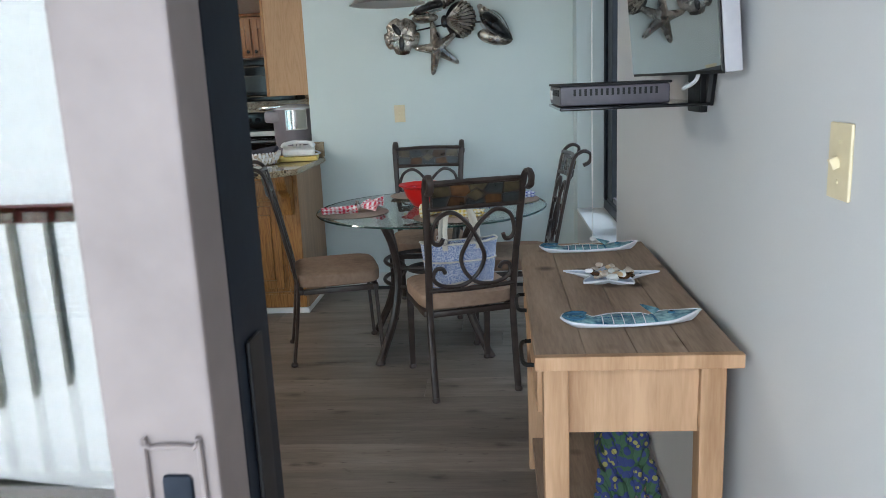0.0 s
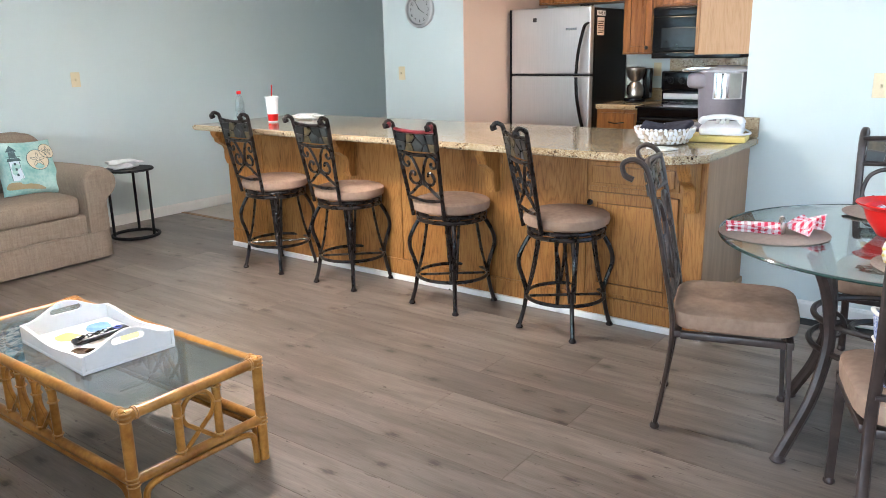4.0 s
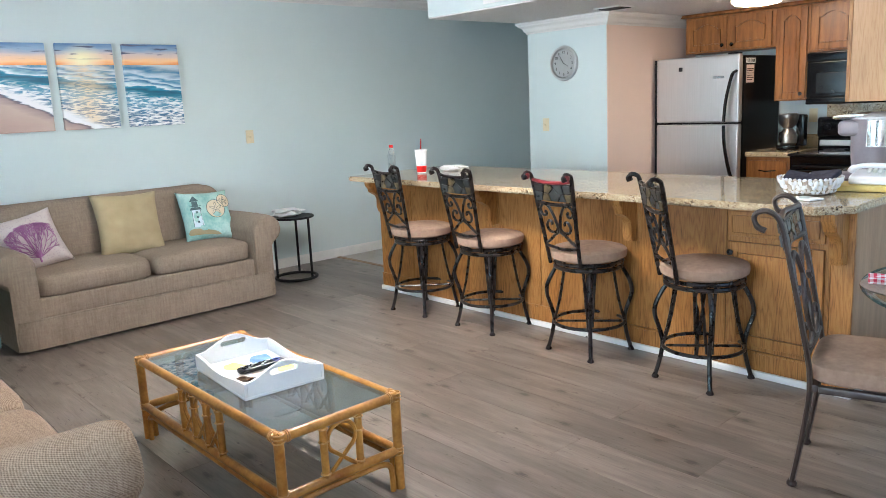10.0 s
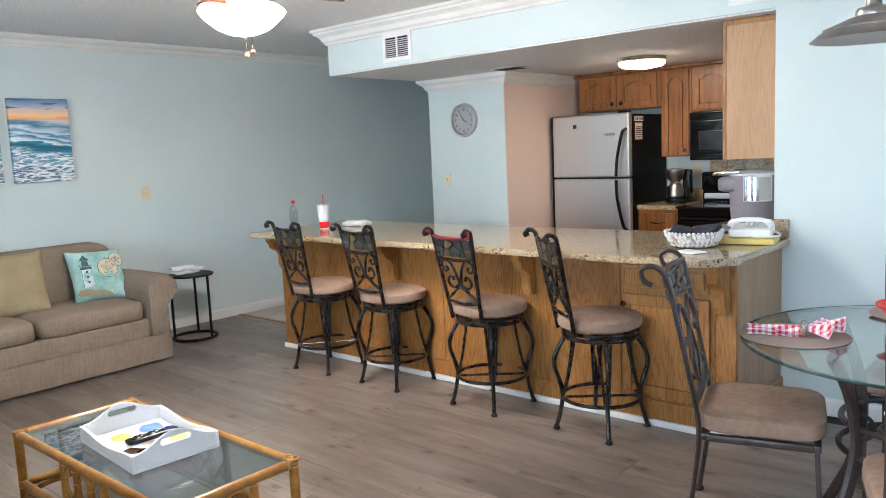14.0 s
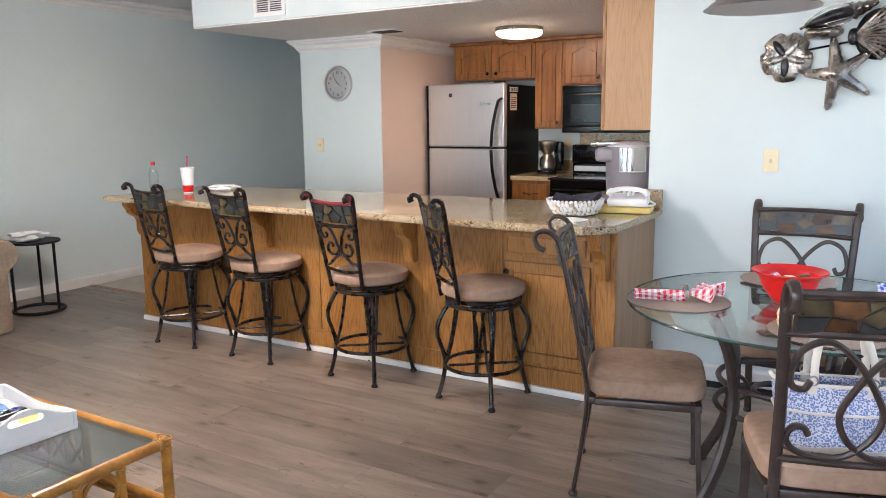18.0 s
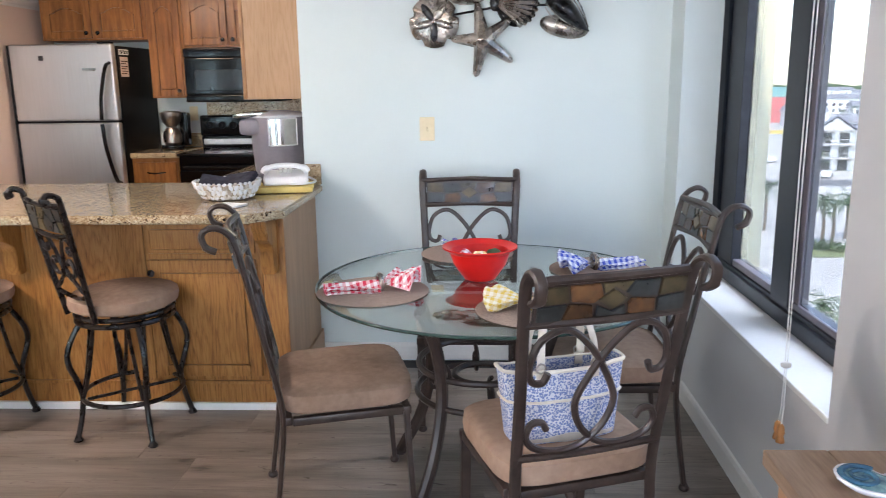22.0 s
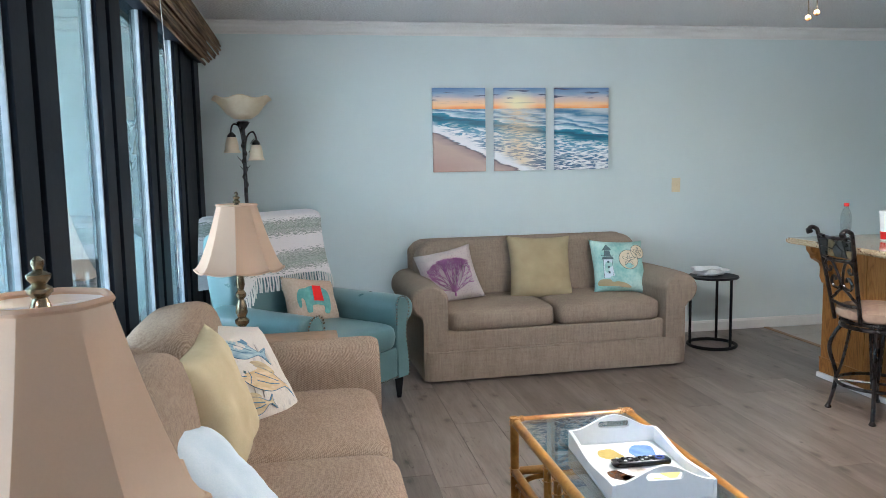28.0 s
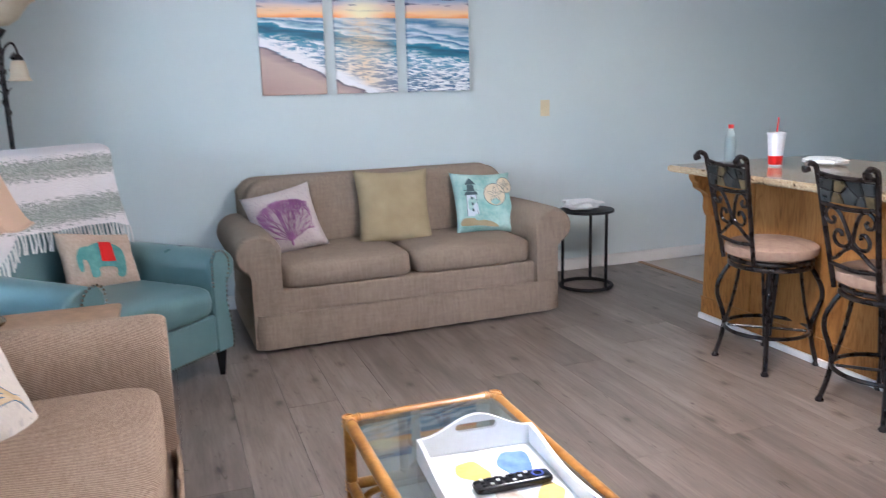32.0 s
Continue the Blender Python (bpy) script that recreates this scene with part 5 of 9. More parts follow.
# corbels
CORB = [(0, 0), (0, -0.25), (-0.045, -0.25), (-0.062, -0.21), (-0.06, -0.15), (-0.075, -0.12), (-0.11, -0.10), (-0.135, -0.085), (-0.14, -0.062), (-0.155, -0.045), (-0.165, -0.03), (-0.165, 0)]
for x in (-3.46, -2.275, -1.18, -0.065):
    c = plate(CORB, -0.03, 0.03, bev=0.004)
    turned(c, T((x, -0.0045, 0.890)) @ Matrix(((0, 0, 1, 0), (1, 0, 0, 0), (0, 1, 0, 0), (0, 0, 0, 1))))
    part("corbel", c, M["oak"], isl, "carved oak bracket under the counter")
    part("corbel_back", box(x - 0.043, -0.0035, 0.635, x + 0.043, 0.0028, 0.8905, 0.003), M["oak"], isl)
solid("countertop", plate([(IX0 - 0.03, -0.25), (-0.09, -0.25), (0.035, -0.12), (0.035, 0.655), (-0.052, 0.655), (-0.052, 0.78), (IX0 - 0.03, 0.78)], 0.893, 0.93, bev=0.007), M["granite"], "long polished speckled granite countertop with clipped corner", "countertop")
solid("countertop_upstand", box(-0.05, 0.632, 0.9305, 0.034, 0.655, 1.035, 0.004), M["granite"], "short granite upstand at the wall", "backsplash")

# things on the island
bk = thing("basket", -0.30, 0.20, 0.931, 0, "white shell basket holding dark blue cloths", "basket")
part("bowl", lathe([(0.085, 0), (0.12, 0.02), (0.145, 0.075), (0.138, 0.078), (0.11, 0.02), (0.02, 0.012)], 28, cap=True), M["basket_weave"], bk)
for row_, (r_, z_, n_) in enumerate(((0.114, 0.018, 30), (0.130, 0.040, 34), (0.142, 0.062, 38), (0.146, 0.078, 40))):
    for k in range(n_):
        a = 2 * math.pi * (k + 0.5 * (row_ % 2)) / n_
        sh_ = cushion(0.011, 0.017, 0.027 if row_ < 3 else 0.014, 2.2, nu=8, nv=5)
        turned(sh_, T((r_ * math.cos(a), r_ * math.sin(a), z_)) @ Matrix.Rotation(a, 4, "Z") @ Matrix.Rotation(radians(20), 4, "Y") @ Matrix.Rotation(radians(24 if k % 2 else -24), 4, "X"))
        part("shell", sh_, M["plastic_white"] if (k + row_) % 4 else M["shell_beige"], bk)
for k, (dx, dy, rz) in enumerate(((-0.045, 0.0, 8), (0.04, 0.02, -14))):
    solid("folded_cloth", box(-0.08, -0.06, -0.014, 0.08, 0.06, 0.014, 0.008, seg=3), M["navy_cloth"], "dark blue patterned folded cloth in the basket", "cloth", m=pose(-0.30 + dx, 0.20 + dy, 0.992 + k * 0.012, 24, 10 - 18 * k, rz))
ph = thing("telephone", -0.10, 0.47, 0.962, 12, "white corded desk telephone", "telephone")
wb_ = box(-0.105, -0.09, 0.0, 0.105, 0.09, 0.04, 0.012, seg=3)
for v in wb_.verts:
    v.co.z *= 1.0 + 0.5 * (v.co.y + 0.09) / 0.18
part("base", wb_, M["plastic_white"], ph)
part("handset", turned(tube(spline([(-0.102, 0, 0.012), (-0.09, 0, 0.03), (-0.05, 0, 0.043), (0.0, 0, 0.046), (0.05, 0, 0.043), (0.09, 0, 0.03), (0.102, 0, 0.012)], 5), [0.024] * 7 + [0.018] * 17 + [0.024] * 7, 12, flat=0.7), T((0, -0.045, 0.045))), M["plastic_white"], ph)
for i in range(4):
    for j in range(3):
        part("key", box(-0.035 + j * 0.024, 0.0 + i * 0.018, 0.05 + 0.005 * i, -0.018 + j * 0.024, 0.012 + i * 0.018, 0.060 + 0.005 * i, 0.002), M["trim"], ph)
part("cord", tube(spline([(0.1, 0, 0.03), (0.14, -0.03, 0.01), (0.10, -0.1, 0.008), (0.02, -0.11, 0.008)], 8), 0.005, 6), M["plastic_white"], ph)
solid("directory", box(-0.14, -0.10, 0, 0.14, 0.10, 0.028, 0.004), M["yellow"], "thick yellow telephone directory", "book", m=pose(-0.105, 0.43, 0.9325, 0, 0, 10))
solid("notepad", box(-0.06, -0.045, 0, 0.06, 0.045, 0.008, 0.002), M["paper"], "small cream note pad", "notepad", m=pose(-0.22, -0.03, 0.9315, 0, 0, -20))
ice = thing("coffee_brewer", -0.256, 0.965, 0.93, 0, "large grey single-cup coffee brewer with clear water tank", "coffee maker")
part("body", lathe([(0.118, 0.0), (0.126, 0.008), (0.138, 0.15), (0.142, 0.325), (0.136, 0.335)], 40), M["brewer_grey"], ice)
part("lid", lathe([(0.146, 0.328), (0.148, 0.338), (0.13, 0.352), (0.06, 0.362), (0.004, 0.364)], 40), M["clear_white"], ice, "pearl grey lid")
part("head", cushion(0.13, 0.15, 0.09, 6, at=(-0.115, -0.05, 0.280)), M["brewer_grey"], ice, "grey brew head")
part("head_lid", turned(cushion(0.19, 0.16, 0.030, 5, at=(0, 0, 0)), T((-0.12, -0.05, 0.345)) @ Matrix.Rotation(radians(-5), 4, "Y")), M["chrome"], ice, "silver brew head lid")
def tank(off):
    def f(u, v):
        a = radians(-94 + 58 * u)
        return Vector(((0.150 + off) * math.cos(a), (0.150 + off) * math.sin(a), 0.185 + 0.14 * v))
    return f
b = sheet(tank(0.004), 16, 4)
sheet(tank(-0.002), 16, 4, b)
part("water_tank", b, M["chrome"], ice, "shiny clear water tank")
part("tank_rim", tube([tank(0.003)(i / 16, 0) for i in range(17)] + [tank(0.003)(1 - i / 16, 1) for i in range(17)], 0.004, 6, closed=True), M["clear_white"], ice)
part("drip_tray", cushion(0.15, 0.16, 0.035, 6, at=(-0.14, -0.05, 0.018)), M["brewer_grey"], ice)
solid("side_counter", box(-0.62, 0.785, 0.888, -0.052, 2.50, 0.928, 0.006), M["granite"], "granite counter along the kitchen side wall", "worktop")
solid("side_base_cabinet", box(-0.60, 0.80, 0.0, -0.054, 2.50, 0.886, 0.004), M["oak_side"], "oak base cabinets below the side counter", "cabinet")
cu = thing("paper_cup", -3.20, 0.17, 0.931, 0, "white paper drink cup with red band and straw", "cup")
part("cup", lathe([(0.032, 0), (0.033, 0.002), (0.046, 0.165), (0.047, 0.17)], 24), M["plastic_white"], cu)
part("band", lathe([(0.0345, 0.008), (0.0355, 0.008), (0.0395, 0.055), (0.0385, 0.055)], 24, cap=False), M["red"], cu)
part("lid", lathe([(0.049, 0.168), (0.049, 0.178), (0.035, 0.182), (0.003, 0.182)], 24), M["plastic_white"], cu)
part("straw", tube([(0.0, 0, 0.18), (0.008, 0, 0.26)], 0.004, 8), M["red"], cu, "red straw")
bt = thing("water_bottle", -3.50, 0.12, 0.931, 0, "clear plastic water bottle with orange cap", "bottle")
part("bottle", lathe([(0.03, 0), (0.033, 0.01), (0.031, 0.05), (0.033, 0.06), (0.033, 0.13), (0.026, 0.16), (0.014, 0.185), (0.014, 0.195)], 20), M["clear"], bt)
part("cap", lathe([(0.016, 0.193), (0.016, 0.215), (0.003, 0.216)], 16), M["red"], bt, "orange-red cap")
solid("crumpled_napkin", cushion(0.2, 0.13, 0.045, 3, at=(0, 0, 0), nu=26, nv=14, wob=0.5), M["paper"], "crumpled white paper napkins on the counter", "napkin", m=pose(-3.10, 0.42, 0.952, 0, 0, 20))

# clock and wall switches
ck = thing("wall_clock", -3.108, YC, 1.742, 0, "round silver wall clock with pale dial", "clock")
part("rim", turned(lathe([(0.10, 0), (0.148, 0.0), (0.152, 0.012), (0.146, 0.03), (0.128, 0.034), (0.118, 0.018)], 40), Matrix.Rotation(radians(90), 4, "X")), M["steel"], ck, "silver rim")
part("dial", turned(lathe([(0.119, 0.0), (0.119, 0.016), (0.075, 0.017), (0.002, 0.017)], 40), Matrix.Rotation(radians(90), 4, "X")), M["dial"], ck)
part("inner_disc", turned(lathe([(0.066, 0.0), (0.066, 0.018), (0.002, 0.019)], 32), Matrix.Rotation(radians(90), 4, "X")), M["steel"], ck, "brushed silver middle")
for h in range(1, 13):
    a = radians(90 - 30 * h)
    lettering(str(h), 0.034, M["black_matt"], ck, pose(0.094 * math.cos(a), -0.0185, 0.094 * math.sin(a), 90, 0, 0), "numeral")
for ln, ang, w in ((0.058, -28, 0.006), (0.088, 122, 0.005)):
    a = radians(ang)
    part("clock_hand", tube([(0, -0.021, 0), (ln * math.cos(a), -0.021, ln * math.sin(a))], [w, 0.0015], 6, flat=0.4), M["black_matt"], ck)


def wall_switch(m, w=0.072, label="ivory toggle light switch plate"):
    s = thing("light_switch", 0, 0, 0, 0, label, "switch", "wall switches")
    s.matrix_basis = m
    part("plate", box(-w / 2, -0.006, -0.058, w / 2, 0, 0.058, 0.003), M["ivory"], s)
    part("toggle", turned(box(-0.005, -0.014, -0.008, 0.005, 0, 0.010, 0.002), T((0, -0.005, 0)) @ Matrix.Rotation(radians(25), 4, "X")), M["ivory"], s)
    for z in (-0.03, 0.03):
        part("screw", turned(lathe([(0.003, 0), (0.003, 0.0012), (0.001, 0.0014)], 8), T((0, -0.006, z)) @ Matrix.Rotation(radians(90), 4, "X")), M["ivory"], s)
    return s


wall_switch(pose(-3.335, YC, 1.213))
wall_switch(pose(0.573, YS, 1.203), 0.074)
wall_switch(pose(XL, -0.30, 1.235, 0, 0, 90), 0.075)
wall_switch(pose(XR, -3.437, 1.248, 0, 0, -90), 0.075)

# ---- bar stools ----
def slate_band(parent, w, z0, z1, y, lean):
    """Slate pieces set in a back's top panel, in the x-z plane, leaning with the back."""
    mats = [M["slate_a"], M["slate_b"], M["slate_c"]] if w > 0.3 else [M["slate_a"], M["slate_c"], M["slate_a"]]
    h = z1 - z0
    k = 0
    def put(poly):
        nonlocal k
        b = plate(poly, -0.004, 0.004, bev=0.0015)
        turned(b, T((0, y, z0)) @ Matrix.Rotation(radians(90 + lean), 4, "X"))
        part("slate_tile", b, mats[(k * 2 + k // 3) % 3], parent)
        k += 1
    g = 0.003
    if w < 0.3:
        # uneven hexagons and half pieces
        f = lambda u, v: (-w / 2 + w * u, g + (h - 2 * g) * v)
        for poly in ([(0, 0), (0.17, 0), (0.22, 0.48), (0, 0.56)], [(0, 0.62), (0.22, 0.54), (0.27, 1), (0, 1)], [(0.19, 0), (0.42, 0), (0.37, 0.42), (0.25, 0.46)], [(0.26, 0.53), (0.38, 0.49), (0.50, 0.80), (0.46, 1), (0.30, 1)],
                     [(0.45, 0), (0.62, 0), (0.70, 0.38), (0.53, 0.74), (0.41, 0.42)], [(0.65, 0), (0.84, 0), (0.80, 0.44), (0.73, 0.38)], [(0.72, 0.45), (0.80, 0.51), (0.76, 1), (0.50, 1), (0.55, 0.80)], [(0.87, 0), (1, 0), (1, 0.46), (0.83, 0.46)], [(0.83, 0.53), (1, 0.53), (1, 1), (0.79, 1)]):
            put([f(*q) for q in poly])
        return
    # two uneven rows round a small diamond in the middle
    f = lambda u, v: (w * (u - 0.5), g + (h - 2 * g) * v)
    for poly in ([(0, 0), (0.15, 0), (0.19, 0.46), (0, 0.42)], [(0, 0.49), (0.20, 0.53), (0.18, 1), (0, 1)], [(0.17, 0), (0.37, 0), (0.36, 0.36), (0.21, 0.46)], [(0.22, 0.54), (0.37, 0.44), (0.43, 0.62), (0.40, 1), (0.20, 1)], [(0.39, 0), (0.60, 0), (0.585, 0.28), (0.50, 0.12), (0.40, 0.34)],
                 [(0.50, 0.20), (0.60, 0.50), (0.50, 0.80), (0.40, 0.50)], [(0.44, 0.70), (0.50, 0.88), (0.57, 0.72), (0.62, 1), (0.42, 1)], [(0.62, 0), (0.80, 0), (0.79, 0.40), (0.63, 0.46), (0.605, 0.32)], [(0.63, 0.54), (0.80, 0.48), (0.81, 1), (0.64, 1), (0.59, 0.66)], [(0.82, 0), (1, 0), (1, 0.50), (0.81, 0.42)], [(0.82, 0.50), (1, 0.58), (1, 1), (0.83, 1)]):
        put([f(*q) for q in poly])


def curl(x0, y0, z0, r, turns, start, sx=1, lean=0.0, n=22):
    """A spiral in the x-z plane that ends at its middle; lean tilts it back."""
    out = []
    for i in range(n + 1):
        t = i / n
        rr = r * (1 - 0.72 * t)
        a = radians(start) + turns * 2 * math.pi * t
        dx, dz = rr * math.cos(a) * sx, rr * math.sin(a)
        out.append((x0 + dx, y0 - math.tan(radians(lean)) * dz, z0 + dz))
    return out


def bar_stool(swivel, rail="iron", label="bronzed iron swivel bar stool with suede seat and slate-set back"):
    s = thing("bar_stool", 0, 0, 0, 0, label, "bar stool", "stools along the island")
    part("seat", cushion(0.425, 0.425, 0.09, 2.15, puff=1.05, at=(0, 0.0, 0.58), nu=36, nv=12, wob=0.012), M["suede"], s, "round beige suede cushion")
    part("seat_ring", tube(circle(0, 0, 0.532, 0.19, 32), 0.011, 8, closed=True), M["iron"], s)
    part("swivel_ring", tube(circle(0, 0, 0.505, 0.188, 32), 0.012, 8, closed=True), M["iron"], s)
    part("swivel_plate", lathe([(0.09, 0.518), (0.09, 0.545), (0.02, 0.546)], 20), M["iron"], s)
    for sx, sy in ((1, 1), (1, -1), (-1, 1), (-1, -1)):
        q = 0.7071
        pts = [(0.17, 0.51), (0.205, 0.46), (0.236, 0.39), (0.238, 0.33), (0.215, 0.26), (0.20, 0.19), (0.212, 0.10), (0.236, 0.012)]
        part("leg", tube(spline([(sx * r * q, sy * r * q, z) for r, z in pts], 4), 0.0115, 8), M["iron"], s)
        for d in (-1, 1):
            strut = [(0.135, 0.034, 0.512), (0.15, 0.026, 0.40), (0.172, 0.018, 0.28), (0.197, 0.012, 0.19)]
            part("inner_strut", tube(spline([(sx * (ra * q - d * ta * q * sx * sy), sy * (ra * q + d * ta * q * sx * sy), z) for ra, ta, z in strut], 4), 0.008, 8), M["iron"], s)
        part("foot", lathe([(0.018, 0), (0.020, 0.006), (0.014, 0.016), (0.010, 0.022)], 12, sx * 0.236 * q, sy * 0.236 * q), M["iron"], s)
    part("foot_ring", tube(circle(0, 0, 0.175, 0.20, 36), 0.010, 8, closed=True), M["iron"], s)
    part("cross_bar", tube([(-0.13, -0.13, 0.172), (0.13, 0.13, 0.172)], 0.007, 6), M["iron"], s)
    # back, leaning from the seat's rear
    lean = 11
    yb, zb = -0.185, 0.53
    def P(x, z, out=0.0):
        return (x, yb - math.tan(radians(lean)) * (z - zb) - out, z)
    for sx in (-1, 1):
        w0, w1 = 0.115, 0.152
        pts = [P(sx * w0, zb), P(sx * (w0 + 0.012), 0.70), P(sx * (w0 + 0.026), 0.88), P(sx * w1, 1.02), P(sx * w1, 1.045, 0.012), P(sx * w1, 1.052, 0.035), P(sx * w1, 1.038, 0.052), P(sx * w1, 1.02, 0.05)]
        part("back_post", tube(spline(pts, 5), [0.0115] * 24 + [0.0125] * 6 + [0.0175] * 6, 8), M["iron"], s)
    for z, w in ((0.89, 0.139), (1.012, 0.15)):
        part("top_rail", tube(spline([P(-w, z), P(-w * 0.5, z - 0.009, 0.006), P(0, z - 0.012, 0.008), P(w * 0.5, z - 0.009, 0.006), P(w, z)], 4), 0.010, 8), M[rail if z > 0.95 else "iron"], s)
    part("slate_panel", turned(box(-0.142, -0.003, 0.006, 0.142, 0.003, 0.105), T(P(0, 0.892)) @ Matrix.Rotation(radians(lean), 4, "X")), M["iron"], s)
    slate_band(s, 0.27, 0.895, 0.995, P(0, 0.895)[1] - 0.006, lean)
    part("lower_rail", tube(spline([P(-0.122, 0.636), P(0, 0.622, -0.004), P(0.122, 0.636)], 6), 0.009, 8), M["iron"], s)
    for sx in (-1, 1):
        a = [P(sx * 0.122, 0.648), P(sx * 0.085, 0.668), P(sx * 0.045, 0.70), P(sx * 0.006, 0.722)]
        part("arch", tube(spline(a, 6), 0.0085, 6), M["iron"], s)
        a = [P(sx * 0.006, 0.722), P(sx * 0.012, 0.765), P(sx * 0.03, 0.82), P(sx * 0.058, 0.865), P(sx * 0.094, 0.876), P(sx * 0.122, 0.852), P(sx * 0.116, 0.82), P(sx * 0.09, 0.812), P(sx * 0.078, 0.828), P(sx * 0.088, 0.838)]
        part("scroll", tube(spline(a, 6), 0.0082, 6), M["iron"], s)
        a = [P(sx * 0.02, 0.79), P(sx * 0.006, 0.752), P(sx * 0.03, 0.722), P(sx * 0.072, 0.722), P(sx * 0.09, 0.752), P(sx * 0.072, 0.782), P(sx * 0.05, 0.778), P(sx * 0.048, 0.762)]
        part("scroll", tube(spline(a, 6), 0.0082, 6), M["iron"], s)
    if rail != "iron":
        for sx in (-1, 1):
            part("post_tip", cushion(0.036, 0.05, 0.04, 2.2, at=P(sx * 0.152, 1.034, 0.04), nu=12, nv=8), M[rail], s, "crimson curled tip")
    turn = Matrix.Rotation(radians(swivel), 4, "Z")
    for o in s.children:
        if o.name.split(".")[0] in ("back_post", "top_rail", "slate_panel", "slate_tile", "lower_rail", "arch", "scroll", "post_tip"):
            o.data.transform(turn)
    return s


bar_stool(-7).matrix_basis = pose(-2.815, -0.185, 0, 0, 0, 3)
bar_stool(-1).matrix_basis = pose(-2.145, -0.175, 0, 0, 0, -2)
bar_stool(0, "crimson", "bronzed iron swivel bar stool with crimson back rail").matrix_basis = pose(-1.36, -0.178, 0, 0, 0, -6)
bar_stool(-30).matrix_basis = pose(-0.642, -0.178, 0, 0, 0, -7)


# ---- dining set ----
def dining_chair():
    c = thing("dining_chair", 0, 0, 0, 0, "brown iron dining chair with suede seat and slate-set back", "chair", "chairs round the table")
    part("seat", cushion(0.45, 0.44, 0.085, 5, puff=0.9, at=(0, 0.01, 0.445), nu=32, nv=12), M["suede"], c, "thick beige suede pad")
    fb = bmesh.new()
    for a in ((-0.205, -0.195, 0.375, 0.205, -0.17, 0.402), (-0.215, 0.185, 0.375, 0.215, 0.21, 0.402), (-0.215, -0.17, 0.375, -0.19, 0.185, 0.402), (0.19, -0.17, 0.375, 0.215, 0.185, 0.402)):
        box(*a, 0.004, fb)
    part("seat_frame", fb, M["chair_iron"], c)
    def P(x, z, out=0.0):
        t = max(0.0, z - 0.42)
        return (x, -0.20 - 0.16 * t - 0.06 * t * t - out, z)
    for sx in (-1, 1):
        fl_ = box(-0.0165, -0.009, 0.012, 0.0165, 0.009, 0.402, 0.003)
        for v in fl_.verts:
            v.co.x *= 0.82 + 0.18 * v.co.z / 0.4
            v.co.y += 0.02 * (1 - v.co.z / 0.4)
        part("front_leg", turned(fl_, T((sx * 0.197, 0.195, 0))), M["chair_iron"], c)
        pts = [(sx * 0.195, -0.245, 0.012), (sx * 0.195, -0.215, 0.22), P(sx * 0.195, 0.42), P(sx * 0.20, 0.65), P(sx * 0.21, 0.86), P(sx * 0.215, 0.965), P(sx * 0.216, 1.008, 0.014), P(sx * 0.217, 1.024, 0.048), P(sx * 0.217, 1.006, 0.084), P(sx * 0.217, 0.968, 0.084), P(sx * 0.217, 0.952, 0.058)]
        n = (len(pts) - 1) * 5 + 1
        part("back_post", tube(spline(pts, 5), [0.0165] * (n - 14) + [0.015] * 8 + [0.0175] * 6, 8, flat=0.62), M["chair_iron"], c)
        for yy, zz in ((0.215, 0), (-0.245, 0)):
            part("foot", lathe([(0.016, 0), (0.019, 0.005), (0.019, 0.012), (0.013, 0.022)], 12, sx * 0.196, yy), M["chair_iron"], c)
    for z, w in ((0.878, 0.211), (0.988, 0.2145)):
        part("top_rail", tube(spline([P(-w, z), P(0, z + 0.004, 0.022), P(w, z)], 6), 0.011, 8), M["chair_iron"], c)
    part("slate_panel", turned(box(-0.197, -0.004, 0.0, 0.197, 0.004, 0.103), T(P(0, 0.882, 0.012)) @ Matrix.Rotation(radians(12), 4, "X")), M["chair_iron"], c)
    slate_band(c, 0.38, 0.888, 0.980, P(0, 0.888)[1] - 0.019, 12)
    slate_band(c, 0.38, 0.888, 0.980, P(0, 0.888)[1] - 0.005, 12)
    part("lower_rail", tube(spline([P(-0.196, 0.505), P(0, 0.498), P(0.196, 0.505)], 6), 0.011, 8), M["chair_iron"], c)
    # two great crossing arcs with hooked ends
    for sx in (-1, 1):
        arc = [(0.135, 0.738), (0.148, 0.716), (0.176, 0.722), (0.186, 0.757), (0.162, 0.818), (0.095, 0.84), (0.022, 0.785), (-0.035, 0.70), (-0.053, 0.64), (-0.03, 0.575), (0.025, 0.525), (0.09, 0.514), (0.15, 0.53), (0.178, 0.565), (0.166, 0.602), (0.138, 0.604), (0.124, 0.582)]
        part("scroll", tube(spline([P(sx * x, z + 0.016 * max(0.0, (z - 0.70) / 0.14)) for x, z in arc], 5), 0.0095, 8), M["chair_iron"], c)
    return c


ch0 = dining_chair()
CHAIRS = [(0.345, -0.71, -74), (1.035, -1.145, 19), (0.785, 0.015, 180), (1.30, -0.472, 92)]
ch0.matrix_basis = pose(CHAIRS[0][0], CHAIRS[0][1], 0, 0, 0, CHAIRS[0][2])
for x, y, rz in CHAIRS[1:]:
    copy_thing(ch0, pose(x, y, 0, 0, 0, rz))

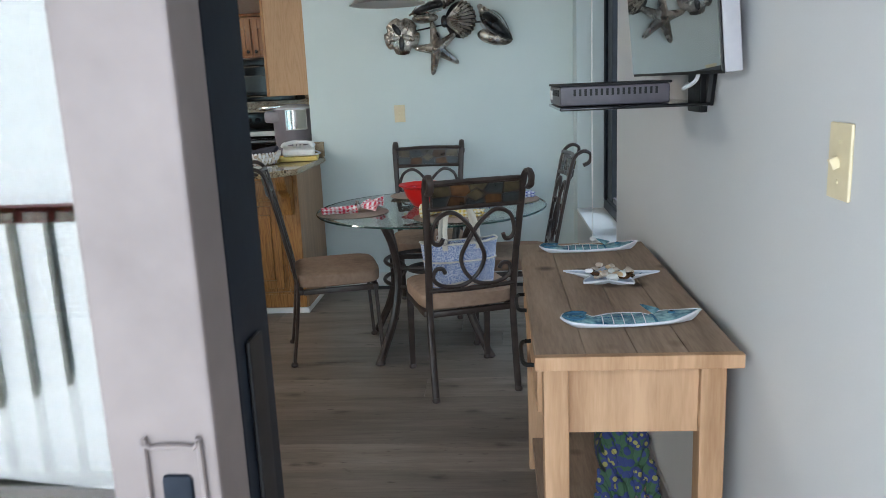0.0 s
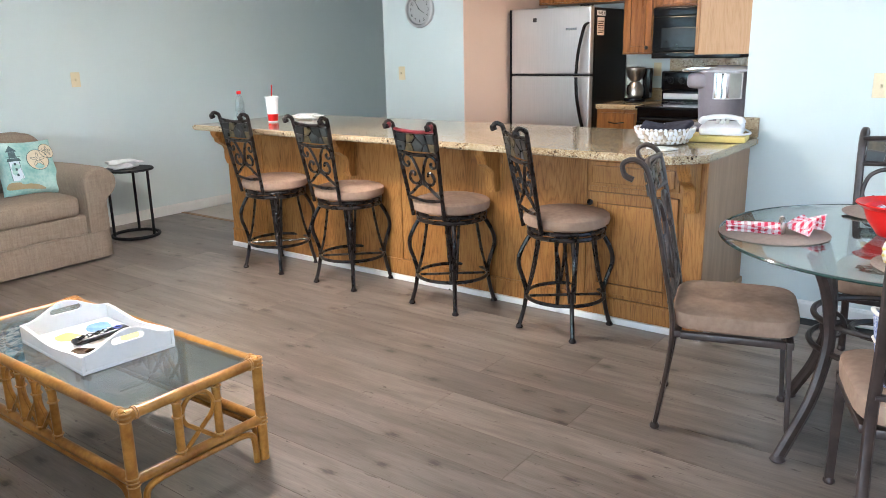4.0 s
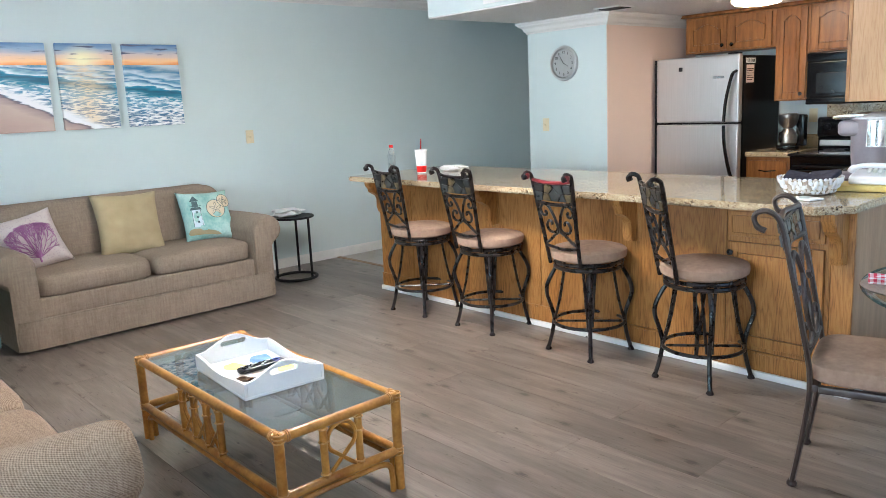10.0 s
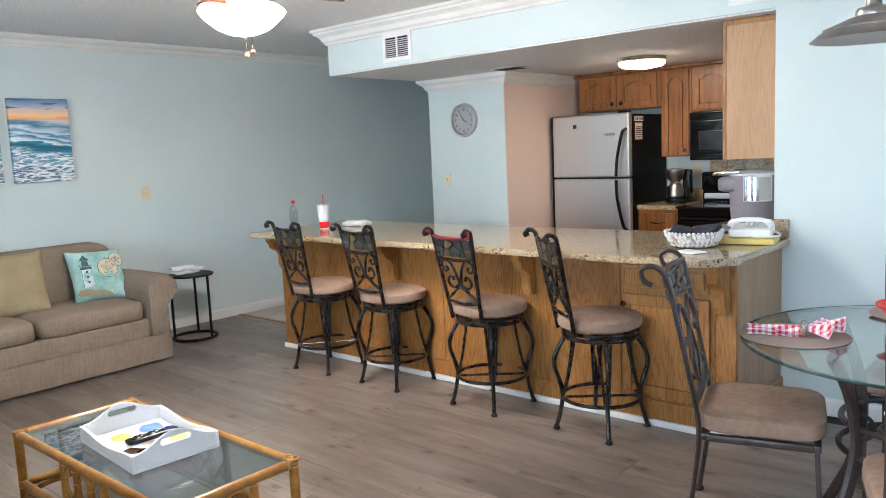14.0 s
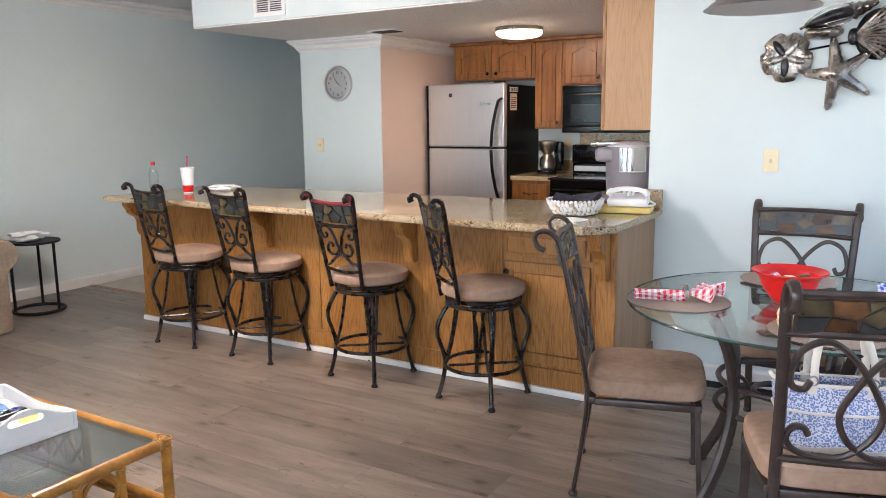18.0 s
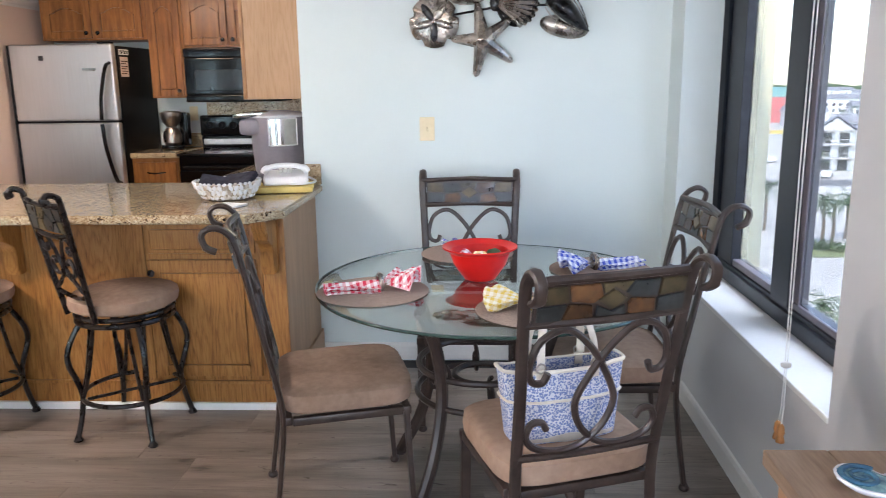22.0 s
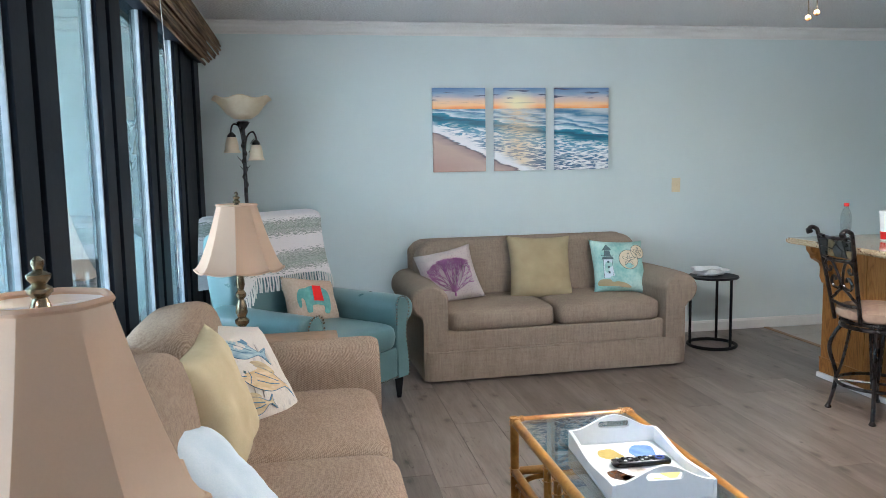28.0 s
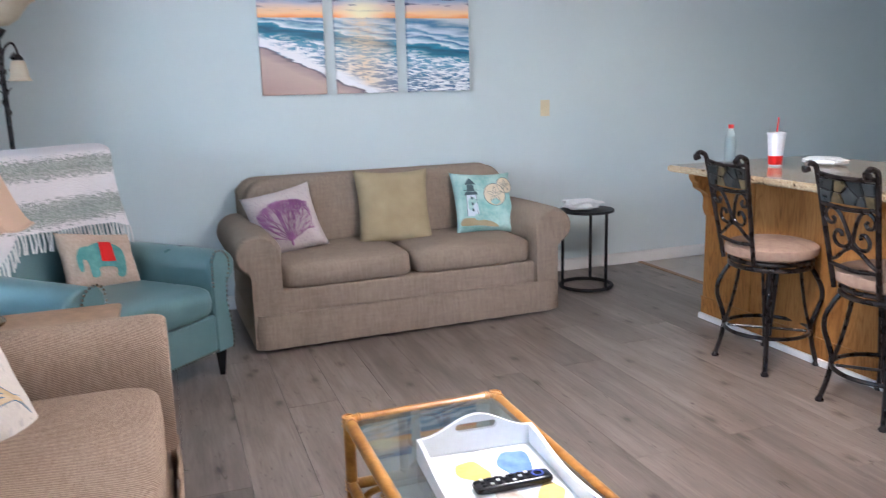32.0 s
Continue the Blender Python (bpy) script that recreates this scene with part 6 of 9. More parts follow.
TX, TY, TZ = 0.872, -0.575, 0.752
tb = thing("dining_table", TX, TY, 0, 20, "round clear glass dining table with dark iron legs", "table")
part("glass_top", lathe([(0.02, TZ - 0.011), (0.602, TZ - 0.011), (0.608, TZ - 0.006), (0.59, TZ), (0.02, TZ)], 72), M["table_glass"], tb, "clear round glass top")
part("glass_rim", tube(circle(0, 0, TZ - 0.006, 0.609, 72), 0.0055, 6, closed=True), M["glass_edge"], tb, "green glass edge")
BX, BY = -0.049, -0.041      # the base stands a little off the middle of the glass
for k in range(4):
    a = radians(34.5 + 90 * k)
    ca, sa = math.cos(a), math.sin(a)
    pr = [(0.40, 0.012), (0.365, 0.07), (0.29, 0.20), (0.245, 0.34), (0.235, 0.46), (0.265, 0.60), (0.315, 0.70), (0.34, TZ - 0.014)]
    part("leg", tube(spline([(BX + r * ca, BY + r * sa, z) for r, z in pr], 5), 0.0185, 8, flat=1.25), M["chair_iron"], tb)
    part("foot", lathe([(0.024, 0), (0.028, 0.006), (0.018, 0.024)], 12, BX + 0.402 * ca, BY + 0.402 * sa), M["chair_iron"], tb)
    b = a + radians(45)
    part("scroll", tube([(BX + (0.165 + q[0]) * math.cos(b), BY + (0.165 + q[0]) * math.sin(b), 0.42 + q[2]) for q in curl(0, 0, 0, 0.055, 1.1, 90)], 0.008, 6), M["chair_iron"], tb)
for z, r in ((0.375, 0.232), (0.475, 0.225), (0.425, 0.10)):
    part("ring", tube(circle(BX, BY, z, r, 40), 0.011, 8, closed=True), M["chair_iron"], tb)

# placemats, napkins, bowl, purse
def napkin(x, y, rz, mat, label, rise=1.0):
    n = thing("napkin", x, y, TZ + 0.006, rz, label, "napkin", "napkins on the table")
    def tail(u, v):
        w = 0.028 + 0.035 * abs(u - 0.35)
        return Vector((-0.16 + 0.18 * u, (v - 0.5) * 2 * w, 0.022 + 0.014 * math.sin(v * 9 + u * 4) * (1 - abs(v - 0.5))))
    b = sheet(tail, 10, 10)
    sheet(lambda u, v: tail(u, v) - Vector((0, 0, 0.016)), 10, 10, b)
    part("tail", b, mat, n)
    def fan(u, v):
        a = (v - 0.5) * 2.0
        r = 0.02 + 0.115 * u
        return Vector((0.03 + r * math.cos(a), r * math.sin(a) * 0.75, 0.028 + 0.052 * rise * u ** 0.7 * abs(math.sin(v * 11)) + 0.014 * u * math.sin(v * 5)))
    b = sheet(fan, 8, 24)
    sheet(lambda u, v: fan(u, v) - Vector((0, 0, 0.008 + 0.012 * u)), 8, 24, b)
    part("ruffle", b, mat, n)
    part("ring", turned(tube(circle(0, 0, 0, 0.026, 16), 0.009, 6, closed=True), T((0.025, 0, 0.026)) @ Matrix.Rotation(radians(90), 4, "Y")), M["pewter"], n, "carved metal napkin ring")


for x, y, rz, mat, lab in ((0.475, -0.735, 20, "gingham_red", "red gingham napkin in a ring"), (1.0, -0.945, 165, "gingham_yellow", "yellow gingham napkin in a ring"), (0.78, -0.16, -60, "gingham_blue", "teal and white napkin in a ring"), (1.27, -0.435, 196, "gingham_blue", "blue gingham napkin in a ring")):
    solid("placemat", lathe([(0.02, 0), (0.182, 0), (0.186, 0.002), (0.182, 0.004), (0.02, 0.004)], 40), M["placemat"], "round woven brown placemat", "placemat", m=pose(x, y, TZ + 0.0015), group="placemats on the table")
    napkin(x, y, rz, M[mat], lab, 0.7 if "red" in mat else 0.25 if "yellow" in mat else 0.55)
rb = thing("bowl", 0.83, -0.565, TZ + 0.001, 0, "red bowl with wide rim holding fruit", "bowl")
part("bowl", lathe([(0.048, 0), (0.056, 0.004), (0.092, 0.056), (0.106, 0.098), (0.131, 0.114), (0.130, 0.119), (0.10, 0.104), (0.084, 0.056), (0.01, 0.02)], 40), M["red"], rb)
for k, (x, y, mt) in enumerate(((0.0, 0.0, "gingham_yellow"), (0.05, 0.03, "palm"), (-0.05, 0.02, "gingham_red"), (0.0, -0.05, "khaki"))):
    solid("wrapped_sweet", cushion(0.055, 0.045, 0.035, 3, nu=12, nv=8), M[mt], "small colourful wrapped sweet in the bowl", "sweet", m=pose(0.83 + x, -0.565 + y, TZ + 0.082, 20 * k, 0, 40 * k))
pu = thing("handbag", 1.045, -1.205, 0.490, 18, "blue and white printed cloth handbag on the chair", "bag")
def bag(u, v):
    a = 2 * math.pi * u
    w, d = 0.152 + 0.026 * v, 0.070 - 0.024 * v
    c, s = math.cos(a), math.sin(a)
    sag = 0.012 * (1 - (c * c)) * v
    return Vector((math.copysign(abs(c) ** 0.45, c) * w, math.copysign(abs(s) ** 0.6, s) * d + 0.006 * math.sin(5 * a) * v, 0.205 * v - sag))
part("bag_body", sheet(bag, 40, 10), M["purse"], pu)
part("bag_base", plate([tuple(bag(k / 32, 0).xy) for k in range(32)], -0.004, 0.022, bev=0.008), M["cream_hide"], pu, "cream leather base")
for z in (0.118, 0.203):
    part("trim_band", tube([bag(k / 44, z / 0.205) * 1.0 for k in range(44)], 0.0065, 6, closed=True, flat=0.6), M["cream_hide"], pu, "cream leather trim")
for sy in (-1, 1):
    part("strap", tube(spline([(-0.075, sy * 0.048, 0.20), (-0.072, sy * 0.04, 0.27), (-0.05, sy * 0.02, 0.345), (0.0, sy * 0.012, 0.375), (0.05, sy * 0.02, 0.345), (0.076, sy * 0.04, 0.27), (0.082, sy * 0.048, 0.20)], 6), 0.011, 8, flat=0.35), M["cream_hide"], pu, "cream leather strap")
    for sx in (-1, 1):
        part("buckle", tube(circle(sx * 0.078, sy * 0.054, 0.205, 0.013, 12, "y"), 0.003, 6, closed=True), M["nickel"], pu)
        part("strap_tab", box(sx * 0.078 - 0.012, sy * 0.051 - 0.004, 0.165, sx * 0.078 + 0.012, sy * 0.051 + 0.004, 0.20, 0.002), M["cream_hide"], pu)

# pendant lamp on a pulley
pl = thing("pendant_lamp", 0.730, -0.85, 1.768, 0, "brushed nickel pulley pendant lamp with flared shade", "pendant lamp")
part("shade", lathe([(0.05, 0.07), (0.075, 0.063), (0.12, 0.044), (0.155, 0.022), (0.178, 0.003), (0.182, 0.0), (0.176, 0.001), (0.15, 0.02), (0.10, 0.046), (0.03, 0.06)], 44), M["nickel"], pl)
part("shade_band", tube(circle(0, 0, 0.033, 0.142, 40), 0.003, 6, closed=True), M["nickel"], pl)
part("lining", lathe([(0.174, 0.0), (0.147, 0.017), (0.098, 0.043), (0.02, 0.056)], 44), M["shade_lining"], pl, "white enamel inside")
part("collar", lathe([(0.05, 0.068), (0.052, 0.074), (0.05, 0.088), (0.045, 0.094), (0.03, 0.096)], 28), M["nickel"], pl)
part("finial", lathe([(0.026, 0.096), (0.022, 0.104), (0.022, 0.128), (0.026, 0.132), (0.024, 0.142), (0.012, 0.158), (0.006, 0.172)], 20), M["nickel"], pl)
for dx in (-0.006, 0.006):
    part("chain", tube([(dx, 0, 0.165), (dx * 2, 0, 0.73)], 0.0028, 6), M["nickel"], pl)
part("counterweight", cushion(0.088, 0.088, 0.092, 2, puff=0.5, at=(0.069, 0.0, 0.285), nu=28, nv=14), M["steel"], pl, "round counterweight")
part("counterweight_cord", tube([(0.058, 0, 0.32), (0.045, 0, 0.73)], 0.003, 6), M["nickel"], pl)
part("canopy", lathe([(0.06, 0.715), (0.06, 0.728), (0.02, 0.7315)], 20, 0.02, 0), M["nickel"], pl)

# ---- wall sculpture of shells ----
ws = thing("wall_sculpture", 0.0, YS - 0.02, 0.0, 0, "pewter wall sculpture of sand dollar, shells and starfish", "wall art")
def disc_relief(cx, cz, rx, rz_, tilt, mat, name, fn=None, dome=0.03):
    ca, sa = math.cos(radians(tilt)), math.sin(radians(tilt))
    def f(u, v):
        a, r = 2 * math.pi * u, max(v, 0.001)
        x, z = r * rx * math.cos(a), r * rz_ * math.sin(a)
        k = fn(a, r) if fn else 1.0
        x, z = x * k, z * k
        d = dome * (1 - r * r) ** 0.5 if r < 1 else 0
        rib = 0.0
        return Vector((cx + x * ca - z * sa, -d - rib, cz + x * sa + z * ca))
    part(name, sheet(f, 48, 8), mat, ws)
def notched(a, r):
    k = math.cos(2.5 * (a - radians(90)))
    return 1 - (0.16 * max(0.0, abs(k) - 0.9) / 0.1 if r > 0.75 else 0.0)
disc_relief(0.617, 1.712, 0.120, 0.122, 0, M["pewter"], "sand_dollar", notched, 0.026)
for k in range(5):
    a = radians(54 + 72 * k)
    part("petal", cushion(0.036, 0.02, 0.098, 2.0, at=(0, 0, 0), nu=16, nv=8), M["dark_pewter"] if k % 2 else M["pewter"], ws).matrix_basis = T((0.617 + 0.048 * math.cos(a), -0.030, 1.712 + 0.048 * math.sin(a))) @ Matrix.Rotation(-(a - math.pi / 2), 4, "Y")
for k in range(30):
    a = 2 * math.pi * (k + 0.5) / 30
    if abs(math.cos(2.5 * (a - radians(90)))) > 0.9:
        continue
    part("sand_dollar_rib", tube([(0.617 + q * math.cos(a), -0.026 * (1 - (q / 0.121) ** 2) ** 0.5 - 0.001, 1.712 + q * math.sin(a)) for q in (0.07, 0.088, 0.104, 0.118)], 0.0024, 5), M["pewter"], ws)
part("boss", cushion(0.022, 0.02, 0.022, 2, at=(0.617, -0.034, 1.712), nu=10, nv=6), M["chrome"], ws)
SX, SZ = 0.850, 1.620
STAR = ((-0.028, 0.178), (-0.152, 0.010), (0.140, 0.104), (0.142, -0.100), (-0.036, -0.168))
sb_ = cushion(0.10, 0.045, 0.10, 2.4, at=(SX, -0.025, SZ), nu=18, nv=10)
for ax, az in STAR:
    arm = [(SX + ax * q, -0.032 + 0.022 * q, SZ + az * q) for q in (0.0, 0.25, 0.5, 0.75, 0.93, 1.0)]
    tube(arm, [0.046, 0.036, 0.028, 0.022, 0.016, 0.005], 10, sb_)
part("starfish", sb_, M["pewter"], ws, "starfish with studded arms")
for ax, az in STAR:
    for q in (0.3, 0.44, 0.58, 0.72, 0.86):
        part("stud", cushion(0.012, 0.012, 0.012, 2, at=(SX + ax * q, -0.062 + 0.04 * q, SZ + az * q), nu=8, nv=5), M["chrome"], ws)


def whorls(name, x0, z0, x1, z1, r0, r1, n):
    """A stepped spire that narrows from one point to the other."""
    pts, rad = [], []
    for i in range(n):
        for t, k in ((0.05, 0.82), (0.5, 1.0), (0.92, 0.8)):
            q = (i + t) / n
            pts.append((x0 + (x1 - x0) * q, -0.03, z0 + (z1 - z0) * q))
            rad.append((r0 + (r1 - r0) * q) * k)
    part(name, tube(pts, rad, 12), M["pewter"], ws)


def fluted(name, pts, r0, r1, n, mat):
    """A swollen body along a line, with raised growth ridges."""
    base = spline(pts, 6)
    m_ = len(base) - 1
    rad = [max(0.006, r0 * math.sin(math.pi * min(1, 0.16 + 0.84 * i / m_)) ** 0.75 * (1 - 0.25 * i / m_) + r1 * (1 - i / m_)) for i in range(m_ + 1)]
    part(name, tube(base, rad, 16, flat=0.62), mat, ws)
    for q in range(n):
        a = radians(-62 + 124 * q / (n - 1))
        line = []
        for i, p_ in enumerate(base):
            d = (base[min(i + 1, m_)] - base[max(i - 1, 0)]).normalized()
            sd_ = Vector((-d.z, 0, d.x))
            line.append(p_ + sd_ * rad[i] * math.sin(a) + Vector((0, -rad[i] * 0.63 * math.cos(a), 0)))
        part(name + "_ridge", tube(line[1:-1], 0.0026, 5), M["pewter"], ws)


fluted("conch_body", [(0.900, -0.035, 1.905), (0.83, -0.04, 1.893), (0.75, -0.035, 1.868), (0.685, -0.02, 1.845)], 0.050, 0.012, 5, M["dark_pewter"])
disc_relief(0.768, 1.822, 0.088, 0.036, 2, M["pewter"], "conch_lip", lambda a, r: 1 + 0.12 * math.cos(a), 0.05)
part("conch_edge", tube(spline([(0.676, -0.02, 1.842), (0.73, -0.05, 1.862), (0.80, -0.055, 1.852), (0.86, -0.03, 1.822)], 5), 0.007, 8), M["pewter"], ws)
whorls("conch_spire", 0.890, 1.905, 1.005, 1.944, 0.050, 0.008, 4)
disc_relief(1.012, 1.800, 0.100, 0.118, -8, M["dark_pewter"], "scallop", None, 0.03)
for k in range(12):
    a = radians(-80 + 14.5 * k)
    ex, ez = 1.010 + 0.102 * math.cos(a), 1.802 + 0.118 * math.sin(a)
    hx, hz = 0.906, 1.792
    part("scallop_rib", tube([(hx, -0.022, hz), (hx + (ex - hx) * 0.5, -0.045, hz + (ez - hz) * 0.5), (hx + (ex - hx) * 0.85, -0.034, hz + (ez - hz) * 0.85), (ex, -0.006, ez)], [0.003, 0.007, 0.010, 0.010], 8), M["pewter"], ws)
part("scallop_hinge", cushion(0.05, 0.03, 0.08, 2.2, at=(0.908, -0.02, 1.792), nu=14, nv=8), M["dark_pewter"], ws)
disc_relief(1.225, 1.682, 0.118, 0.052, -12, M["pewter"], "whelk_lip", lambda a, r: 1 + 0.1 * math.cos(a), 0.035)
fluted("whelk_body", [(1.175, -0.03, 1.815), (1.225, -0.045, 1.765), (1.285, -0.04, 1.71), (1.352, -0.015, 1.656)], 0.072, 0.02, 7, M["dark_pewter"])
whorls("whelk_spire", 1.195, 1.800, 1.132, 1.890, 0.060, 0.012, 4)
part("hanger_bar", tube([(0.70, -0.004, 1.74), (0.95, -0.004, 1.78), (1.18, -0.004, 1.78)], 0.006, 6), M["dark_pewter"], ws)

# ---- console, dishes, television ----
co = thing("console_table", 1.30, -3.09, 0, 0, "rustic pine console table with weathered plank top", "console table")
CW, CD, CH = 0.425, 1.12, 0.822
for k in range(4):
    part("plank", box(k * CW / 4 + 0.0004, 0, CH - 0.028, (k + 1) * CW / 4 - 0.0004, CD, CH, 0.003), M["weathered"], co)
for y0, y1 in ((-0.004, 0.0),):
    part("end_board", box(-0.002, y0 - 0.018 if y0 < 0 else y0, CH - 0.030, CW + 0.002, y1 if y0 < 0 else y1 + 0.018, CH + 0.001, 0.003), M["pine"], co)
for x in (0.018, CW - 0.073):
    for y in (0.03, CD - 0.085):
        part("leg", box(x, y, 0, x + 0.055, y + 0.055, CH - 0.03, 0.004), M["pine"], co)
for y in (0.045, CD - 0.065):
    part("end_apron", box(0.073, y, CH - 0.20, CW - 0.073, y + 0.02, CH - 0.031, 0.003), M["pine"], co)
for x in (0.03, CW - 0.05):
    part("side_apron", box(x, 0.085, CH - 0.20, x + 0.02, CD - 0.085, CH - 0.031, 0.003), M["pine"], co)
for y0 in (0.12, 0.58):
    d = part("drawer", box(0.008, y0, CH - 0.185, 0.029, y0 + 0.42, CH - 0.045, 0.004), M["pine"], co)
    part("drawer_pull", tube(spline([(0.008, y0 + 0.12, CH - 0.115), (-0.018, y0 + 0.14, CH - 0.115), (-0.018, y0 + 0.28, CH - 0.115), (0.008, y0 + 0.30, CH - 0.115)], 4), 0.006, 8), M["black_matt"], d, "black iron pull")
part("shelf", box(0.03, 0.03, 0.10, CW - 0.03, CD - 0.03, 0.125, 0.003), M["weathered"], co)


def seahorse_dish(x, y, rz):
    """A hollow boat-shaped dish: coiled tail, banded body, narrow neck, crest, upturned snout."""
    d = thing("seahorse_dish", x, y, CH + 0.001, rz, "glazed blue ceramic seahorse-shaped dish", "dish", "dishes on the console")
    up = spline([(0, 0, 0), (0.03, 0.028, 0), (0.10, 0.044, 0), (0.18, 0.040, 0), (0.225, 0.016, 0), (0.28, 0.022, 0), (0.38, 0.040, 0), (0.50, 0.043, 0), (0.60, 0.034, 0), (0.655, 0.016, 0), (0.70, 0.034, 0), (0.78, 0.042, 0), (0.88, 0.026, 0), (1, 0.003, 0)], 8)
    lo = spline([(0, 0, 0), (0.03, -0.026, 0), (0.10, -0.042, 0), (0.25, -0.049, 0), (0.42, -0.050, 0), (0.60, -0.047, 0), (0.75, -0.043, 0), (0.88, -0.026, 0), (1, -0.003, 0)], 8)
    def edge(line, u):
        for a, b_ in zip(line, line[1:]):
            if a.x <= u <= b_.x:
                return a.y + (b_.y - a.y) * (u - a.x) / max(1e-6, b_.x - a.x)
        return line[-1].y
    def rim(u):
        return 0.009 + 0.009 * (2 * u - 1) ** 2 + 0.007 * max(0.0, (u - 0.8) / 0.2)
    def at(u, v, deep=-0.006):
        a, b_ = edge(lo, u), edge(up, u)
        k = 2 * v - 1
        return Vector((-0.165 + 0.325 * u, a + (b_ - a) * v, rim(u) - deep * max(0.0, 1 - k * k) ** 0.5 * min(1, 8 * u, 6 * (1 - u))))
    part("hollow", sheet(lambda u, v: at(u, v), 100, 14), M["glaze_teal"], d, "mottled blue-green glazed hollow", 80)
    ring = [at(k / 80, 0, 0) for k in range(81)] + [at(1 - k / 80, 1, 0) for k in range(1, 80)]
    part("rim", tube(ring, 0.0032, 6, closed=True), M["glaze_white"], d, "white glazed edge")
    nr = len(ring)
    def hull(u, v):
        q = ring[round(u * nr) % nr]
        k = 1 - 0.30 * v ** 1.6
        return Vector((q.x * (1 - 0.12 * v ** 1.6), q.y * k, q.z * (1 - v)))
    part("hull", sheet(hull, nr, 6), M["glaze_white"], d, "white glazed underside", 80)
    coil = [(-0.165 + 0.325 * 0.105 + (0.032 - 0.026 * k / 40) * math.cos(k * 0.30 + 0.6), 0.0 + (0.034 - 0.028 * k / 40) * math.sin(k * 0.30 + 0.6), 0.0205) for k in range(41)]
    part("tail_coil", tube(coil, [0.006 - 0.003 * k / 40 for k in range(41)], 6, flat=0.6), M["glaze_deep"], d, "darker blue coiled tail")
    for q in range(5):
        u_ = 0.29 + 0.075 * q
        part("band", tube([at(u_ + 0.03 * (w_ / 8 - 0.5), 0.04 + 0.92 * w_ / 8) + Vector((0, 0, 0.0008)) for w_ in range(9)], 0.0014, 5, flat=0.6), M["glaze_white"], d, "pale band")
    part("spine_line", tube([at(0.27 + 0.38 * w_ / 12, 0.52) + Vector((0, 0, 0.0006)) for w_ in range(13)], 0.0016, 5, flat=0.6), M["glaze_deep"], d)
    part("neck_band", tube([at(0.655, 0.03 + 0.94 * w_ / 8) + Vector((0, 0, 0.001)) for w_ in range(9)], 0.0034, 6, flat=0.6), M["glaze_deep"], d, "dark blue neck band")
    part("crest", turned(plate([(0.054, 0.012), (0.040, 0.044), (0.034, 0.060), (0.048, 0.052), (0.062, 0.042), (0.074, 0.032)], 0.0, 0.006, bev=0.002), T((0, 0, 0.010)) @ Matrix.Rotation(radians(12), 4, "X")), M["glaze_teal"], d, "pointed blue crest")
    eye = at(0.80, 0.56)
    part("eye", cushion(0.020, 0.017, 0.006, 2, at=(eye.x, eye.y, eye.z + 0.001), nu=12, nv=6), M["glaze_deep"], d, "dark blue eye")
    part("pupil", cushion(0.010, 0.009, 0.004, 2, at=(eye.x, eye.y, eye.z + 0.0035), nu=10, nv=6), M["navy"], d)


M["glaze_deep"] = surface("deep_blue_glaze", (0.015, 0.06, 0.14), (0.06, 0.20, 0.30), 24, 0.14, 0.1, fine=90)
seahorse_dish(1.535, -2.885, 4)
seahorse_dish(1.53, -2.09, 3)
SDX, SDY = 1.538, -2.495
sd = thing("star_dish", SDX, SDY, CH + 0.001, 10, "white starfish-shaped dish filled with seashells", "dish", "dishes on the console")
def star(a):
    q = 1 - abs(((a + math.pi / 5) % (2 * math.pi / 5)) / (math.pi / 5) - 1)
    arm = round(a / (2 * math.pi / 5)) % 5
    return 0.055 + (0.092, 0.050, 0.080, 0.058, 0.058)[arm] * q ** (2.0, 1.2, 1.9, 1.3, 1.3)[arm]
def bowl(u, v, off=0.0):
    a, r = 2 * math.pi * u, star(2 * math.pi * u) * v
    return Vector((r * math.cos(a), r * math.sin(a), 0.004 + 0.012 * v ** 2.2 - off))
part("dish", sheet(lambda u, v: bowl(u, v), 120, 10), M["glaze_pale"], sd, "pale lavender glazed hollow", 80)
part("underside", sheet(lambda u, v: Vector((bowl(u, 1).x * (1 - 0.45 * v), bowl(u, 1).y * (1 - 0.45 * v), 0.015 * (1 - v))), 120, 5), M["glaze_white"], sd, "", 80)
part("rim", tube([bowl(k / 120, 1) for k in range(120)], 0.003, 6, closed=True), M["glaze_white"], sd, "raised white rim")
for k, (r0, r1, w_) in enumerate(((0.06, 0.125, 0.003), (0.058, 0.088, 0.016), (0.06, 0.115, 0.003), (0.06, 0.09, 0.004), (0.06, 0.09, 0.004))):
    a = 2 * math.pi * k / 5
    part("blue_stroke", tube([bowl(k / 5 + 0.004 * q, (r0 + (r1 - r0) * q / 4) / star(a)) + Vector((0, 0, 0.001)) for q in range(5)], [w_ * 0.5, w_, w_, w_ * 0.8, w_ * 0.3], 8, flat=0.25), M["glaze_teal" if k == 1 else "glaze_deep"], sd, "brushed blue stroke")
rs = random.Random(4)
for k in range(26):
    a, r = rs.random() * 6.28, 0.066 * rs.random() ** 0.5
    big = 1.5 if k % 6 == 0 else 1.0
    solid("seashell", cushion((0.022 + 0.014 * rs.random()) * big, 0.018 * big, 0.013 * big, 2.3, nu=10, nv=6, wob=0.25), M[("shell_beige", "paper", "slate_b", "shell_pale", "shell_beige")[k % 5]], "small seashell in the dish", "seashell", m=pose(SDX + r * math.cos(a), SDY + r * math.sin(a), CH + 0.017 + 0.008 * (k % 2) + 10 * (r - 0.03) ** 2 * (r > 0.03), 20 * (k % 2), 12 * (k % 3), 60 * k), group="seashells in the star dish")
